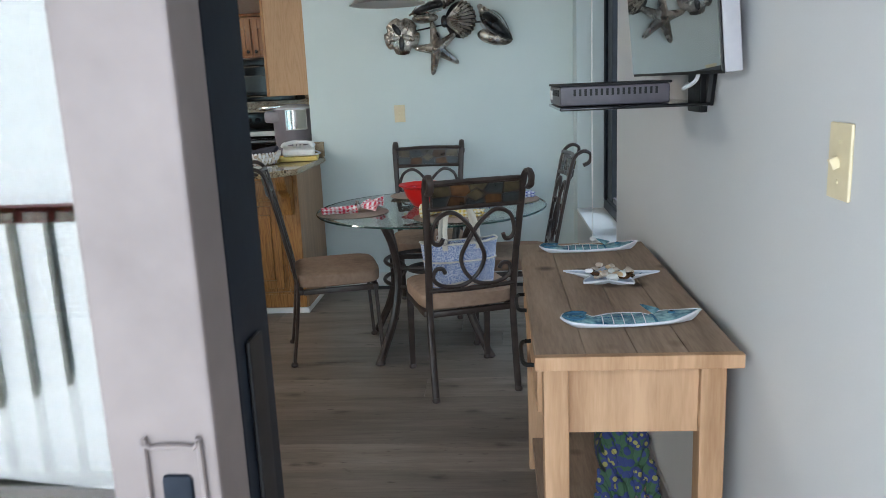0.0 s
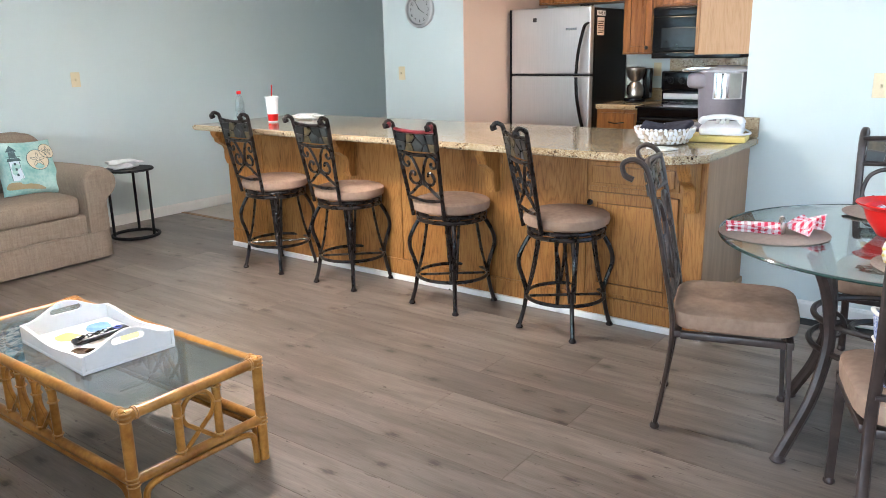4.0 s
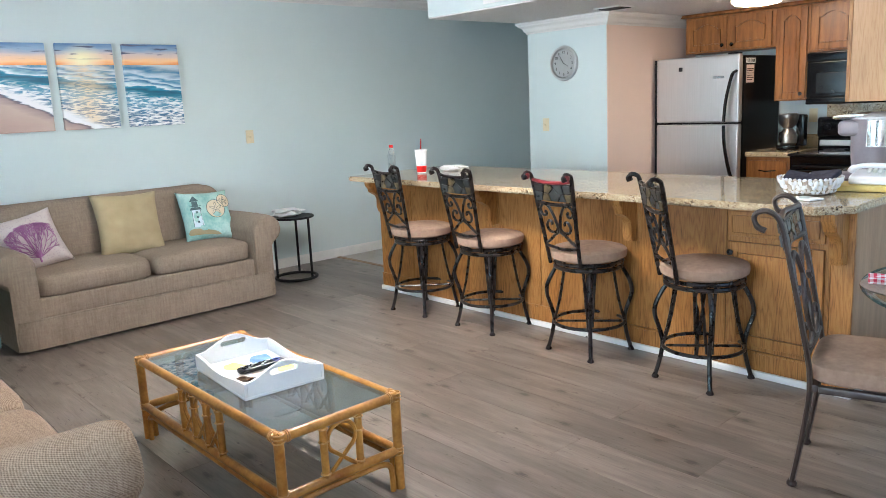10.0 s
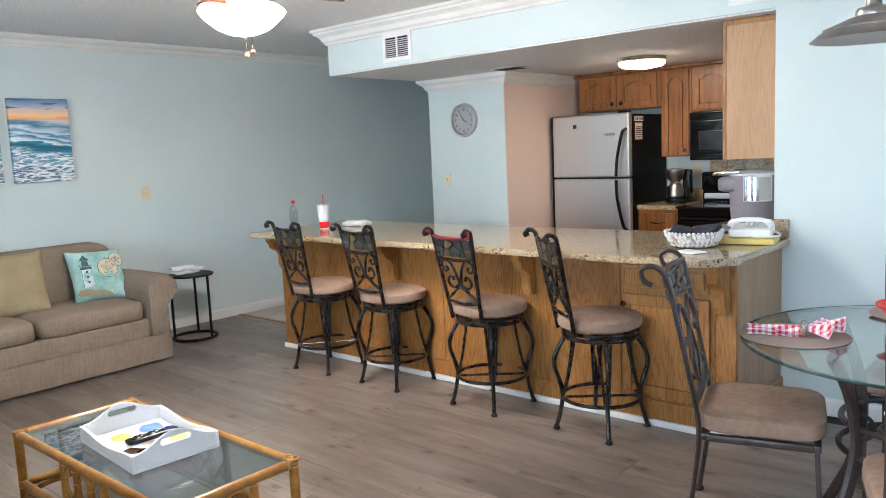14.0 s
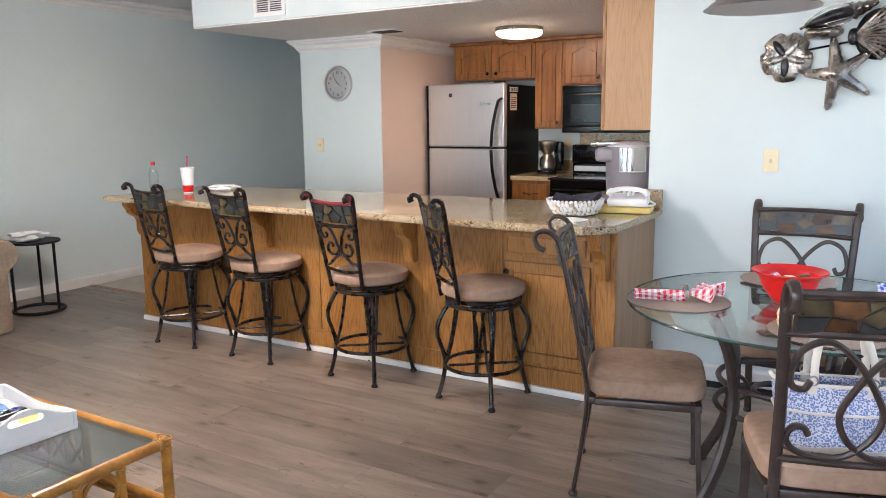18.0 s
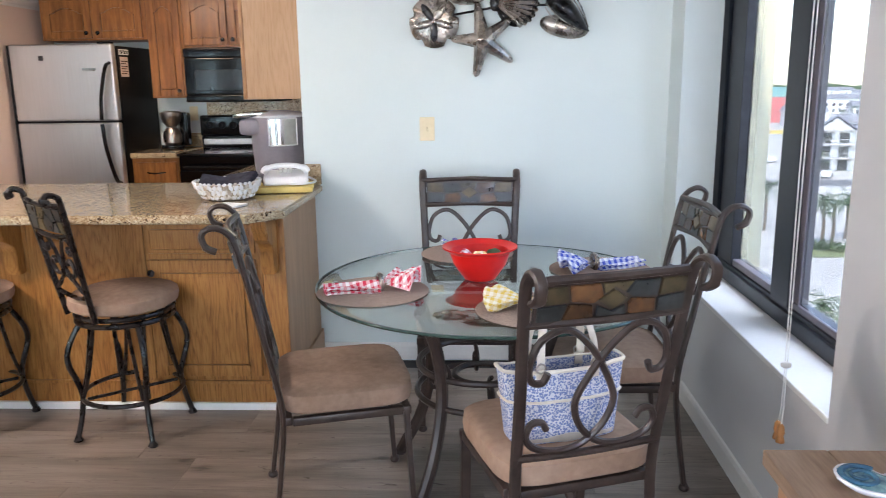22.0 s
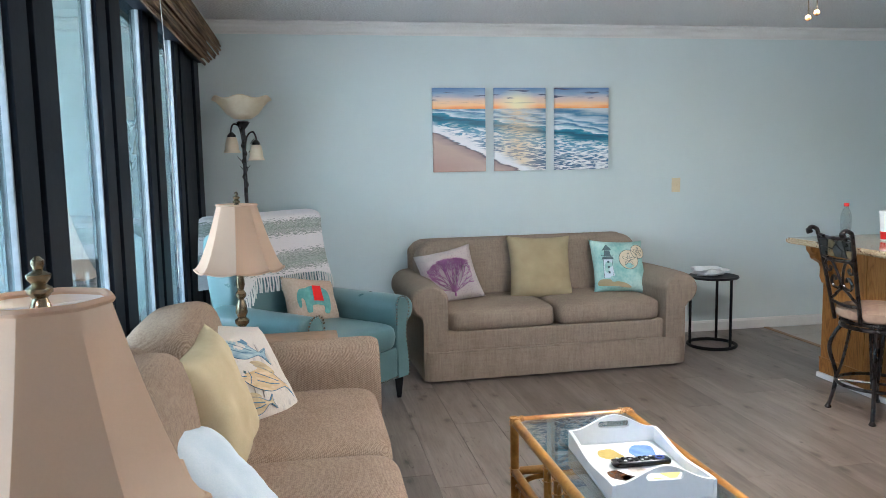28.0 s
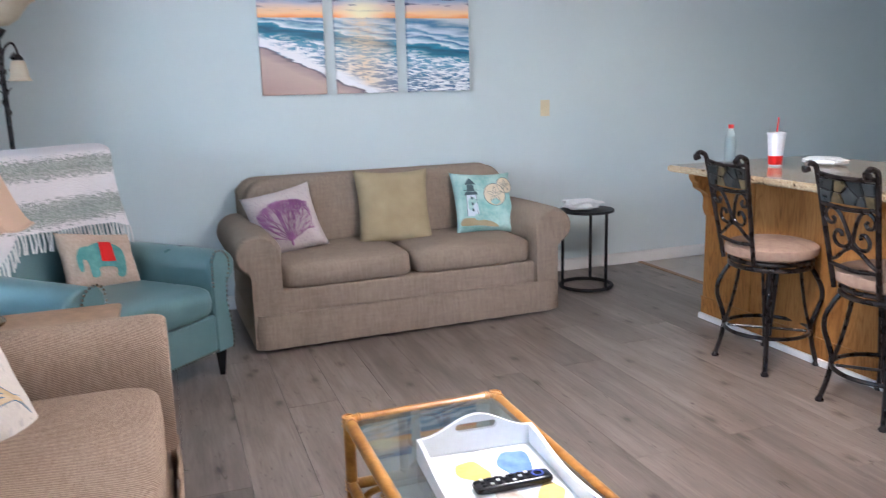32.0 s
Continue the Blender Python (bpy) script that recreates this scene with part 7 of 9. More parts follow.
tv = thing("television", 1.66, -2.60, 1.69, 0, "flat grey-framed television on a swing wall mount", "television")
tv.matrix_basis = T((1.672, -2.55, 1.69)) @ Matrix.Rotation(radians(1.2), 4, "Z") @ Matrix.Rotation(radians(-5), 4, "Y")
part("case", box(-0.012, -0.455, -0.305, 0.026, 0.462, 0.25, 0.005), M["case_grey"], tv, "silver-grey case")
part("bezel", box(-0.0145, -0.456, -0.3055, -0.0125, 0.4625, 0.25), M["black_matt"], tv)
part("screen", box(-0.018, -0.450, -0.298, -0.0147, 0.457, 0.243), M["screen"], tv, "dark glossy screen", smooth=0)
part("bracket", box(0.026, -0.12, -0.14, 0.06, 0.12, 0.12, 0.003), M["black_matt"], tv)
part("arm", box(0.03, -0.06, -0.40, 0.06, -0.03, -0.30, 0.003), M["black_matt"], tv)
ss = thing("wall_shelf", 1.75, -2.62, 1.312, 0, "small black glass wall shelf under the television", "shelf")
part("shelf_plate", box(-0.368, -0.16, 0, -0.02, 0.222, 0.008, 0.003), M["black"], ss)
part("wall_bracket", box(-0.02, -0.06, -0.02, 0.0, 0.06, 0.14, 0.003), M["black_matt"], ss)
part("wall_arm", tube([(-0.02, -0.14, 0.0), (-0.01, -0.14, 0.10)], 0.012, 8), M["black_matt"], ss)
part("cable", tube(spline([(-0.03, 0.02, 0.05), (-0.06, -0.06, 0.04), (-0.04, -0.12, 0.07), (-0.06, -0.14, 0.16)], 6), 0.005, 6), M["plastic_white"], ss)
rc = thing("cable_box", 1.75, -2.60, 1.321, 0, "flat grey vented cable box on the shelf", "set-top box")
part("case", box(-0.362, -0.12, 0, -0.10, 0.215, 0.047, 0.004), M["box_grey"], rc)
part("cover", box(-0.366, -0.124, 0.0472, -0.096, 0.219, 0.053, 0.002), M["black_matt"], rc)
part("label_plate", box(-0.3645, 0.13, 0.012, -0.3625, 0.20, 0.036), M["paper"], rc)
for k in range(16):
    part("vent_slot", box(-0.3635, -0.09 + k * 0.013, 0.024, -0.3622, -0.083 + k * 0.013, 0.04), M["black_matt"], rc)
    part("vent_slot", box(-0.33 + k * 0.013, -0.1215, 0.024, -0.324 + k * 0.013, -0.1202, 0.04), M["black_matt"], rc)

# peacock figure on the console's lower shelf
fb = cushion(0.13, 0.26, 0.16, 2.2, at=(0, 0, 0.32), nu=24, nv=14)
rs = random.Random(9)
for k in range(240):
    u = rs.random()
    a = (rs.random() - 0.5) * 2.4
    y = -0.05 - 0.17 * u + 0.02 * rs.random()
    z = 0.45 - 0.42 * u ** 1.2
    x = math.sin(a) * (0.03 + 0.085 * u)
    f = cushion(0.022, 0.01, 0.046, 2.0, nu=7, nv=5)
    turned(f, T((x, y - 0.02 * math.cos(a), z)) @ Matrix.Rotation(radians(35 * math.sin(a)), 4, "Y") @ Matrix.Rotation(radians(-24), 4, "X"))
    merge(fb, f)
tube(spline([(0, 0.10, 0.36), (0, 0.16, 0.44), (0, 0.17, 0.50), (0, 0.20, 0.52)], 5), [0.045] * 5 + [0.03] * 6 + [0.024] * 5, 10, fb)
tube([(0.03, 0.02, 0.0), (0.03, 0.02, 0.28)], 0.012, 8, fb)
tube([(-0.03, 0.02, 0.0), (-0.03, 0.02, 0.28)], 0.012, 8, fb)
solid("peacock_figure", fb, M["feather"], "metal peacock figure with green tail feathers", "figurine", m=pose(1.53, -2.76, 0.126, 0, 0, 0))

# ---- sofas ----
def rolled_arm(h, d, bm=None, r=0.115, w=0.17, side=1, over=0.0, nose=0.06):
    """An upholstered arm along y from 0 to d: straight inside, rolled over to the outside, its front end rounded.
    over pushes the roll beyond the outer face."""
    cx = -w / 2 + r
    sec = [(-w / 2, 0.0), (w / 2, 0.0), (w / 2, (h - 2 * r) * 0.5), (w / 2, h - 2 * r - 0.01)]
    k0 = len(sec)
    for k in range(19):
        a = radians(-62 + 242 * k / 18)
        sec.append((cx + (r + over) * math.cos(a) + over * 0.0, h - r + r * math.sin(a)))
    sec += [(-w / 2, h - 1.6 * r), (-w / 2, (h - 2 * r) * 0.5)]
    steps = [(0.0, 0.9), (0.04, 1.0)] + [(0.04 + (d - 0.04 - nose) * j / 7, 1.0) for j in range(1, 8)] + [(d - nose + nose * math.sin(t), 0.80 + 0.20 * math.cos(t)) for t in (0.35, 0.7, 1.0, 1.3, 1.57)]
    b = bmesh.new()
    rows = []
    for y, q in steps:
        row = []
        for i, (x, z) in enumerate(sec):
            if k0 <= i < k0 + 19:
                x, z = cx + (x - cx) * q, h - r + (z - h + r) * q
                p_ = noise.noise((x * 5 + side * 3, y * 4, z * 5)) * 0.006
                x, z = x + p_, z + p_
            row.append(b.verts.new((side * x, y if i >= 4 else min(y, d - nose * 0.4), z)))
        rows.append(row)
    for a, c in zip(rows, rows[1:]):
        for i in range(len(sec)):
            k = (i + 1) % len(sec)
            b.faces.new((a[i], a[k], c[k], c[i]))
    b.faces.new(rows[0][::-1]), b.faces.new(rows[-1])
    return merge(bm, b)


def sofa(name, w, d, mat, label, back=0.88, arm=0.66, seat=0.49, over=0.02, cushions=2, set_back=0.0, corner=0.13):
    """Faces +y; its back at y = 0, its middle at x = 0; w is the width of the base."""
    s = thing(name, 0, 0, 0, 0, label, "sofa")
    aw = 0.16
    inner = w - 2 * aw
    part("base", box(-w / 2 + 0.012, 0.04, 0.03, w / 2 - 0.012, d - 0.03, 0.21, 0.03, seg=3), mat, s)
    part("front_rail", box(-inner / 2 - 0.01, d - 0.12, 0.20, inner / 2 + 0.01, d - 0.045, seat - 0.155, 0.014, seg=3), mat, s)
    band = bmesh.new()
    path = [(-w / 2, 0.05), (-w / 2, d * 0.5), (-w / 2, d - 0.06), (-w / 2 + 0.02, d - 0.015), (-w / 2 + 0.07, d)] + [(-w / 2 + 0.07 + (w - 0.14) * k / 40, d + 0.003 * math.sin(k * 1.7)) for k in range(1, 40)] + [(w / 2 - 0.07, d), (w / 2 - 0.02, d - 0.015), (w / 2, d - 0.06), (w / 2, d * 0.5), (w / 2, 0.05)]
    n = len(path)
    def wall(u, v):
        i = min(n - 1, round(u * (n - 1)))
        x, y = path[i]
        k = 1 + 0.012 * math.sin(math.pi * v) - 0.006 * v
        return Vector((x * k, y * (1 + 0.006 * math.sin(math.pi * v)), 0.018 + 0.19 * v))
    sheet(wall, n - 1, 6, band)
    sheet(lambda u, v: wall(u, v) * 0.97 + Vector((0, 0, 0.006)), n - 1, 6, band)
    part("skirt", band, mat, s, "upholstered band down to the floor", 60)
    part("welt", tube([wall(k / (n - 1), 1.0) + Vector((0, 0, 0.001)) for k in range(n)], 0.0045, 6), mat, s)
    for sg in (-1, 1):
        a = turned(rolled_arm(arm - 0.02, d - 0.05, side=sg, r=0.118, w=aw, over=over), T((sg * (w / 2 - aw / 2), 0.05, 0.02)))
        part("arm", a, mat, s, "rolled arm", 60)
        # seam round the rolled front
        cx, cz = w / 2 - aw + 0.118, arm - 0.118
        seam = [(sg * (cx + (0.108 + over) * math.cos(t)), d - 0.028, cz + 0.108 * math.sin(t)) for t in (radians(-62 + 242 * k / 24) for k in range(25))]
        part("arm_seam", tube(seam, 0.004, 6), mat, s)
    wb = w - 0.10
    def top_at(x):
        e = max(0.0, (abs(x) - (wb / 2 - corner)) / corner)
        return -corner * (1 - max(0.0, 1 - e * e) ** 0.5) * 0.9
    # back frame, hollow behind the cushions
    def bk(u, v, y):
        x = (u - 0.5) * wb
        t_ = back - 0.035 - set_back * 0.6 + top_at(x * 0.985)
        return Vector((x, y, 0.2 + (t_ - 0.2) * v))
    b = sheet(lambda u, v: bk(u, v, 0.02 + 0.03 * (1 - v)), 40, 8)
    sheet(lambda u, v: bk(u, v, 0.20 - 0.05 * v), 40, 8, b)
    sheet(lambda u, v: bk(u, 1, 0.02 + 0.13 * v) + Vector((0, 0, 0.03 * math.sin(math.pi * v))), 40, 6, b)
    for e in (0.0, 1.0):
        sheet(lambda u, v: bk(e, v, 0.02 + 0.03 * (1 - v) + (0.18 - 0.05 * v - 0.03 * (1 - v)) * u), 4, 8, b)
    bmesh.ops.remove_doubles(b, verts=b.verts, dist=0.003)
    part("back", b, mat, s, "", 60)
    cw = inner / cushions
    for k in range(cushions):
        part("seat_cushion", cushion(cw - 0.004, d - 0.20, 0.175, 9, puff=0.42, at=(-inner / 2 + cw * (k + 0.5), 0.2 + (d - 0.20) / 2 - 0.03, seat - 0.088), nu=40, nv=14, wob=0.018), mat, s, "plump seat cushion", 60)
    bw = (wb - 0.02) / cushions
    for k in range(cushions):
        hgt = back - seat + 0.06
        cx = -wb / 2 + 0.01 + bw * (k + 0.5)
        c_ = cushion(bw - 0.004, 0.24 + set_back, hgt, 7 if not set_back else 4, puff=0.55, nu=44, nv=18, wob=0.02)
        for v in c_.verts:
            up = max(0.0, min(1.0, v.co.z / hgt + 0.5))
            v.co.z += top_at(v.co.x + cx) * up ** 1.5
        part("back_cushion", turned(c_, T((cx, 0.245 - set_back, (seat + back) / 2 - 0.03)) @ Matrix.Rotation(radians(8), 4, "X")), mat, s, "", 60)
    return s


so = sofa("sofa", 1.87, 0.97, M["sofa"], "grey-beige two-seat sofa with rolled arms and skirt", 0.885, 0.66, 0.49, 0.014)
so.matrix_basis = pose(XL + 0.03, -1.66, 0, 0, 0, -90 + 1.6)
s2 = sofa("sofa", 1.94, 0.98, M["tweed"], "tan tweed sofa with its back to the glass doors", 0.90, 0.65, 0.475, 0.0, 2, 0.075, 0.17)
s2.matrix_basis = pose(-1.70, -3.97, 0, 0, 0, 0)


def scatter(w, t, mat, label, m, piping=True, h=None):
    p = thing("throw_pillow", 0, 0, 0, 0, label, "pillow")
    p.matrix_basis = m
    part("cover", throw_pillow(w, h or w, t), mat, p, "", 80)
    return p


def upright(x, y, z, rz, back=-16, roll=0):
    return pose(x, y, z, 0, 0, rz) @ Matrix.Rotation(radians(back), 4, "X") @ Matrix.Rotation(radians(roll), 4, "Y")


XS = XL + 0.045
# three pillows on the sofa by the wall: they face +x
cp = scatter(0.42, 0.15, M["coral_print"], "cream pillow with a purple coral print", upright(XS + 0.62, -2.275, 0.468, 84, -30, -13))
rs = random.Random(3)
cb = bmesh.new()
def branch(x, z, a, ln, r, depth):
    x2, z2 = x + ln * math.cos(a), z + ln * math.sin(a)
    if abs(x2) > 0.155 or z2 > 0.375 or z2 < 0.07:
        return
    def dome(px, pz):
        qa, qc = px / 0.21, (pz - 0.21) / 0.21
        return -((0.075 + 0.008) * max(0.0, (1 - qa ** 4) * (1 - qc ** 4)) ** 0.55 + 0.002)
    tube([(x, dome(x, z), z), ((x + x2) / 2 + 0.004 * rs.random(), dome((x + x2) / 2, (z + z2) / 2), (z + z2) / 2), (x2, dome(x2, z2), z2)], [r, r * 0.85, r * 0.7], 5, cb, flat=0.5)
    if depth:
        for k in range(2):
            branch(x2, z2, a + (rs.random() - 0.5) * 1.1, ln * 0.80, r * 0.84, depth - 1)
for a0 in (22, 36, 48, 60, 70, 80, 90, 100, 110, 120, 132, 144, 158):
    branch(0.0, 0.06, radians(a0), 0.066, 0.0055, 6)
tube([(0, -0.055, 0.035), (0, -0.066, 0.06), (0, -0.074, 0.085)], [0.007, 0.006, 0.005], 6, cb, flat=0.5)
part("coral_motif", cb, surface("purple_ink", (0.26, 0.10, 0.23), (0.38, 0.17, 0.32), 20, 0.85, 0.1), cp, "purple branching coral")
scatter(0.485, 0.17, M["khaki"], "plain khaki square pillow", upright(XS + 0.545, -1.63, 0.445, 90, -20, 2))
tp = scatter(0.42, 0.15, surface("aqua_print", (0.20, 0.44, 0.42), (0.52, 0.70, 0.64), 8, 0.85, 0.2), "aqua pillow with a lighthouse and sand dollars", upright(XS + 0.57, -1.03, 0.468, 90, -26, 3))


def on_pillow(pl_, b, mat, name, half=0.21, thick=0.075, label=""):
    """Lays flat motif geometry, drawn in x-z with y up to it, on the pillow's front."""
    for v in b.verts:
        qa, qc = min(1, abs(v.co.x) / half), min(1, abs(v.co.z - half) / half)
        v.co.y += -(thick * max(0.0, (1 - qa ** 4) * (1 - qc ** 4)) ** 0.55) - 0.0025
    part(name, b, mat, pl_, label)


def smooth_loop(pts, n=4):
    """A closed curve through (x, z) points."""
    out, m = [], len(pts)
    for i in range(m):
        a, b, c, d = (Vector(pts[(i + k) % m]) for k in (-1, 0, 1, 2))
        for k in range(n):
            t = k / n
            q = 0.5 * (2 * b + (c - a) * t + (2 * a - 5 * b + 4 * c - d) * t * t + (3 * b - a - 3 * c + d) * t ** 3)
            out.append((q.x, q.y))
    return out


def flat_shape(outline, y=0.0, n=5):
    """A thin filled outline in x-z, cut fine enough to follow a pillow."""
    b = bmesh.new()
    f = b.faces.new([b.verts.new((x, y, z)) for x, z in outline])
    r = bmesh.ops.extrude_face_region(b, geom=[f])
    for v in r["geom"]:
        if isinstance(v, bmesh.types.BMVert):
            v.co.y -= 0.001
    bmesh.ops.triangulate(b, faces=b.faces[:])
    bmesh.ops.subdivide_edges(b, edges=b.edges[:], cuts=2)
    return b


ink = surface("dark_ink", (0.05, 0.09, 0.10), (0.10, 0.15, 0.16), 30, 0.85, 0.0)
cream_ink = surface("cream_ink", (0.62, 0.52, 0.36), (0.74, 0.64, 0.48), 20, 0.85, 0.0)
on_pillow(tp, flat_shape([(-0.145, 0.10), (-0.065, 0.10), (-0.075, 0.24), (-0.135, 0.24)]), M["pale_blue_cloth"], "lighthouse_tower", label="pale lighthouse tower")
on_pillow(tp, flat_shape([(-0.15, 0.24), (-0.06, 0.24), (-0.07, 0.262), (-0.14, 0.262)], -0.002), ink, "gallery")
on_pillow(tp, flat_shape([(-0.13, 0.265), (-0.08, 0.265), (-0.085, 0.31), (-0.125, 0.31)]), ink, "lantern_room")
on_pillow(tp, flat_shape([(-0.142, 0.312), (-0.068, 0.312), (-0.105, 0.36)]), ink, "lantern_roof")
for z in (0.13, 0.17, 0.21):
    on_pillow(tp, flat_shape([(-0.112, z), (-0.098, z), (-0.098, z + 0.018), (-0.112, z + 0.018)], -0.004), ink, "tower_window")
for cx, cz, r in ((0.055, 0.24, 0.075), (0.135, 0.305, 0.055)):
    on_pillow(tp, flat_shape([(cx + r * math.cos(2 * math.pi * k / 20), cz + r * math.sin(2 * math.pi * k / 20)) for k in range(20)], -0.001), cream_ink, "sand_dollar_motif", label="cream sand dollar")
on_pillow(tp, flat_shape(smooth_loop([(-0.18, 0.045), (-0.06, 0.04), (0.06, 0.03), (0.02, 0.06), (-0.05, 0.075), (-0.12, 0.088), (-0.175, 0.085)])), M["khaki"], "shore_motif")
for x in (-0.138, -0.072):
    on_pillow(tp, tube([(x * 1.04, -0.001, 0.10), (x, -0.001, 0.235)], 0.0016, 5), ink, "tower_line")
on_pillow(tp, tube([(-0.152, -0.003, 0.272), (-0.058, -0.003, 0.272)], 0.002, 5), ink, "gallery_rail")
for cx, cz, r in ((0.055, 0.24, 0.075), (0.135, 0.305, 0.055)):
    on_pillow(tp, tube([(cx + r * math.cos(2 * math.pi * k / 28), -0.002, cz + r * math.sin(2 * math.pi * k / 28)) for k in range(28)], 0.0018, 5, closed=True), ink, "dollar_outline")
    for k in range(5):
        a = 2 * math.pi * k / 5 + 0.3
        loop = [(cx + r * (0.40 + 0.28 * math.cos(t)) * math.cos(a) - r * 0.11 * math.sin(t) * math.sin(a), -0.003, cz + r * (0.40 + 0.28 * math.cos(t)) * math.sin(a) + r * 0.11 * math.sin(t) * math.cos(a)) for t in (2 * math.pi * q / 12 for q in range(12))]
        on_pillow(tp, tube(loop, 0.0015, 5, closed=True), ink, "petal_line")

# pillows on the tweed sofa: it faces +y
scatter(0.46, 0.17, M["cream_cloth"], "plain pale yellow pillow with piping", upright(-1.78, -3.55, 0.425, 174, -18, -5))
fp = scatter(0.52, 0.14, surface("linen", (0.56, 0.50, 0.43), (0.66, 0.60, 0.52), 60, 0.85, 0.4, stretch=(12, 1, 1)), "cream pillow printed with three fish", upright(-2.08, -3.49, 0.430, 150, -42, 18))
M["fish_blue"] = surface("blue_fish_ink", (0.16, 0.28, 0.36), (0.46, 0.56, 0.56), 14, 0.85, 0.0, stretch=(1, 1, 3))
M["fish_tan"] = surface("tan_fish_ink", (0.34, 0.25, 0.14), (0.62, 0.50, 0.30), 14, 0.85, 0.0, stretch=(1, 1, 3))
M["fish_gold"] = surface("gold_fish_ink", (0.50, 0.34, 0.16), (0.66, 0.52, 0.34), 18, 0.85, 0.0, stretch=(1, 1, 3))
M["fish_line"] = surface("blue_line_ink", (0.06, 0.13, 0.20), (0.14, 0.26, 0.36), 20, 0.85, 0.0)
M["leaf_wash"] = surface("grey_leaf_ink", (0.47, 0.43, 0.38), (0.53, 0.48, 0.43), 20, 0.85, 0.0)
for k in range(9):
    x0 = -0.18 + 0.045 * k
    on_pillow(fp, flat_shape([(x0, 0.05 + 0.02 * (k % 3)), (x0 + 0.012, 0.05 + 0.02 * (k % 3)), (x0 + 0.05, 0.24), (x0 + 0.062, 0.40 - 0.02 * (k % 2)), (x0 + 0.052, 0.40 - 0.02 * (k % 2)), (x0 + 0.034, 0.24)], 0.0012), M["leaf_wash"], "leaf_motif", 0.23, 0.07)
for cz, cx, mt, sc in ((0.335, -0.02, "fish_blue", 1.2), (0.185, 0.045, "fish_gold", 1.3), (0.07, -0.05, "fish_tan", 0.8)):
    tilt = radians(-12 if cz > 0.15 else 8)
    rot = lambda x, z: (cx + sc * (x * math.cos(tilt) - z * math.sin(tilt)), cz + sc * (x * math.sin(tilt) + z * math.cos(tilt)))
    body = [(-0.105, 0), (-0.08, 0.026), (-0.03, 0.046), (0.03, 0.038), (0.075, 0.015), (0.095, 0.010), (0.132, 0.04), (0.12, 0), (0.135, -0.035), (0.095, -0.008), (0.07, -0.015), (0.02, -0.04), (-0.04, -0.04), (-0.085, -0.02)]
    o = smooth_loop([rot(*q) for q in body])
    on_pillow(fp, flat_shape(o, -0.0006), M[mt], "fish_motif", 0.23, 0.07, "painted fish")
    fin = smooth_loop([rot(*q) for q in ((-0.06, 0.034), (-0.03, 0.064), (0.01, 0.068), (0.05, 0.048), (0.045, 0.03), (-0.01, 0.043))])
    on_pillow(fp, flat_shape(fin, -0.001), M["fish_line" if mt == "fish_blue" else "fish_tan"], "fin_motif", 0.23, 0.07)
    for line in ([(-0.06, 0.028), (-0.05, 0.0), (-0.06, -0.03)], [(-0.03, 0.02), (0.02, 0.012), (0.06, 0.006)], [(-0.03, -0.01), (0.02, -0.012), (0.06, -0.004)], [(-0.102, -0.002), (-0.085, -0.006), (-0.07, -0.004)], [(0.10, 0.008), (0.118, 0.022), (0.128, 0.034)], [(0.10, -0.006), (0.118, -0.018), (0.128, -0.03)]):
        b_ = tube([(rot(*q)[0], -0.0012, rot(*q)[1]) for q in line], 0.0022, 5)
        on_pillow(fp, b_, M["fish_line"], "fish_line", 0.23, 0.07)
    b_ = tube([(x, -0.001, z) for x, z in o], 0.0016, 5, closed=True)
    on_pillow(fp, b_, M["fish_line"], "fish_outline", 0.23, 0.07)
    on_pillow(fp, flat_shape([rot(-0.078, 0.006), rot(-0.068, 0.006), rot(-0.068, 0.016), rot(-0.078, 0.016)], -0.003), ink, "fish_eye", 0.23, 0.07)
scatter(0.42, 0.13, M["pale_blue_cloth"], "soft white and pale blue pillow", upright(-1.18, -3.435, 0.415, 180, -42, 22))

# ---- recliner with throw ----
rec = thing("armchair", -3.75, -3.283, 0, -46, "teal leather wing armchair with brass nail heads", "armchair")
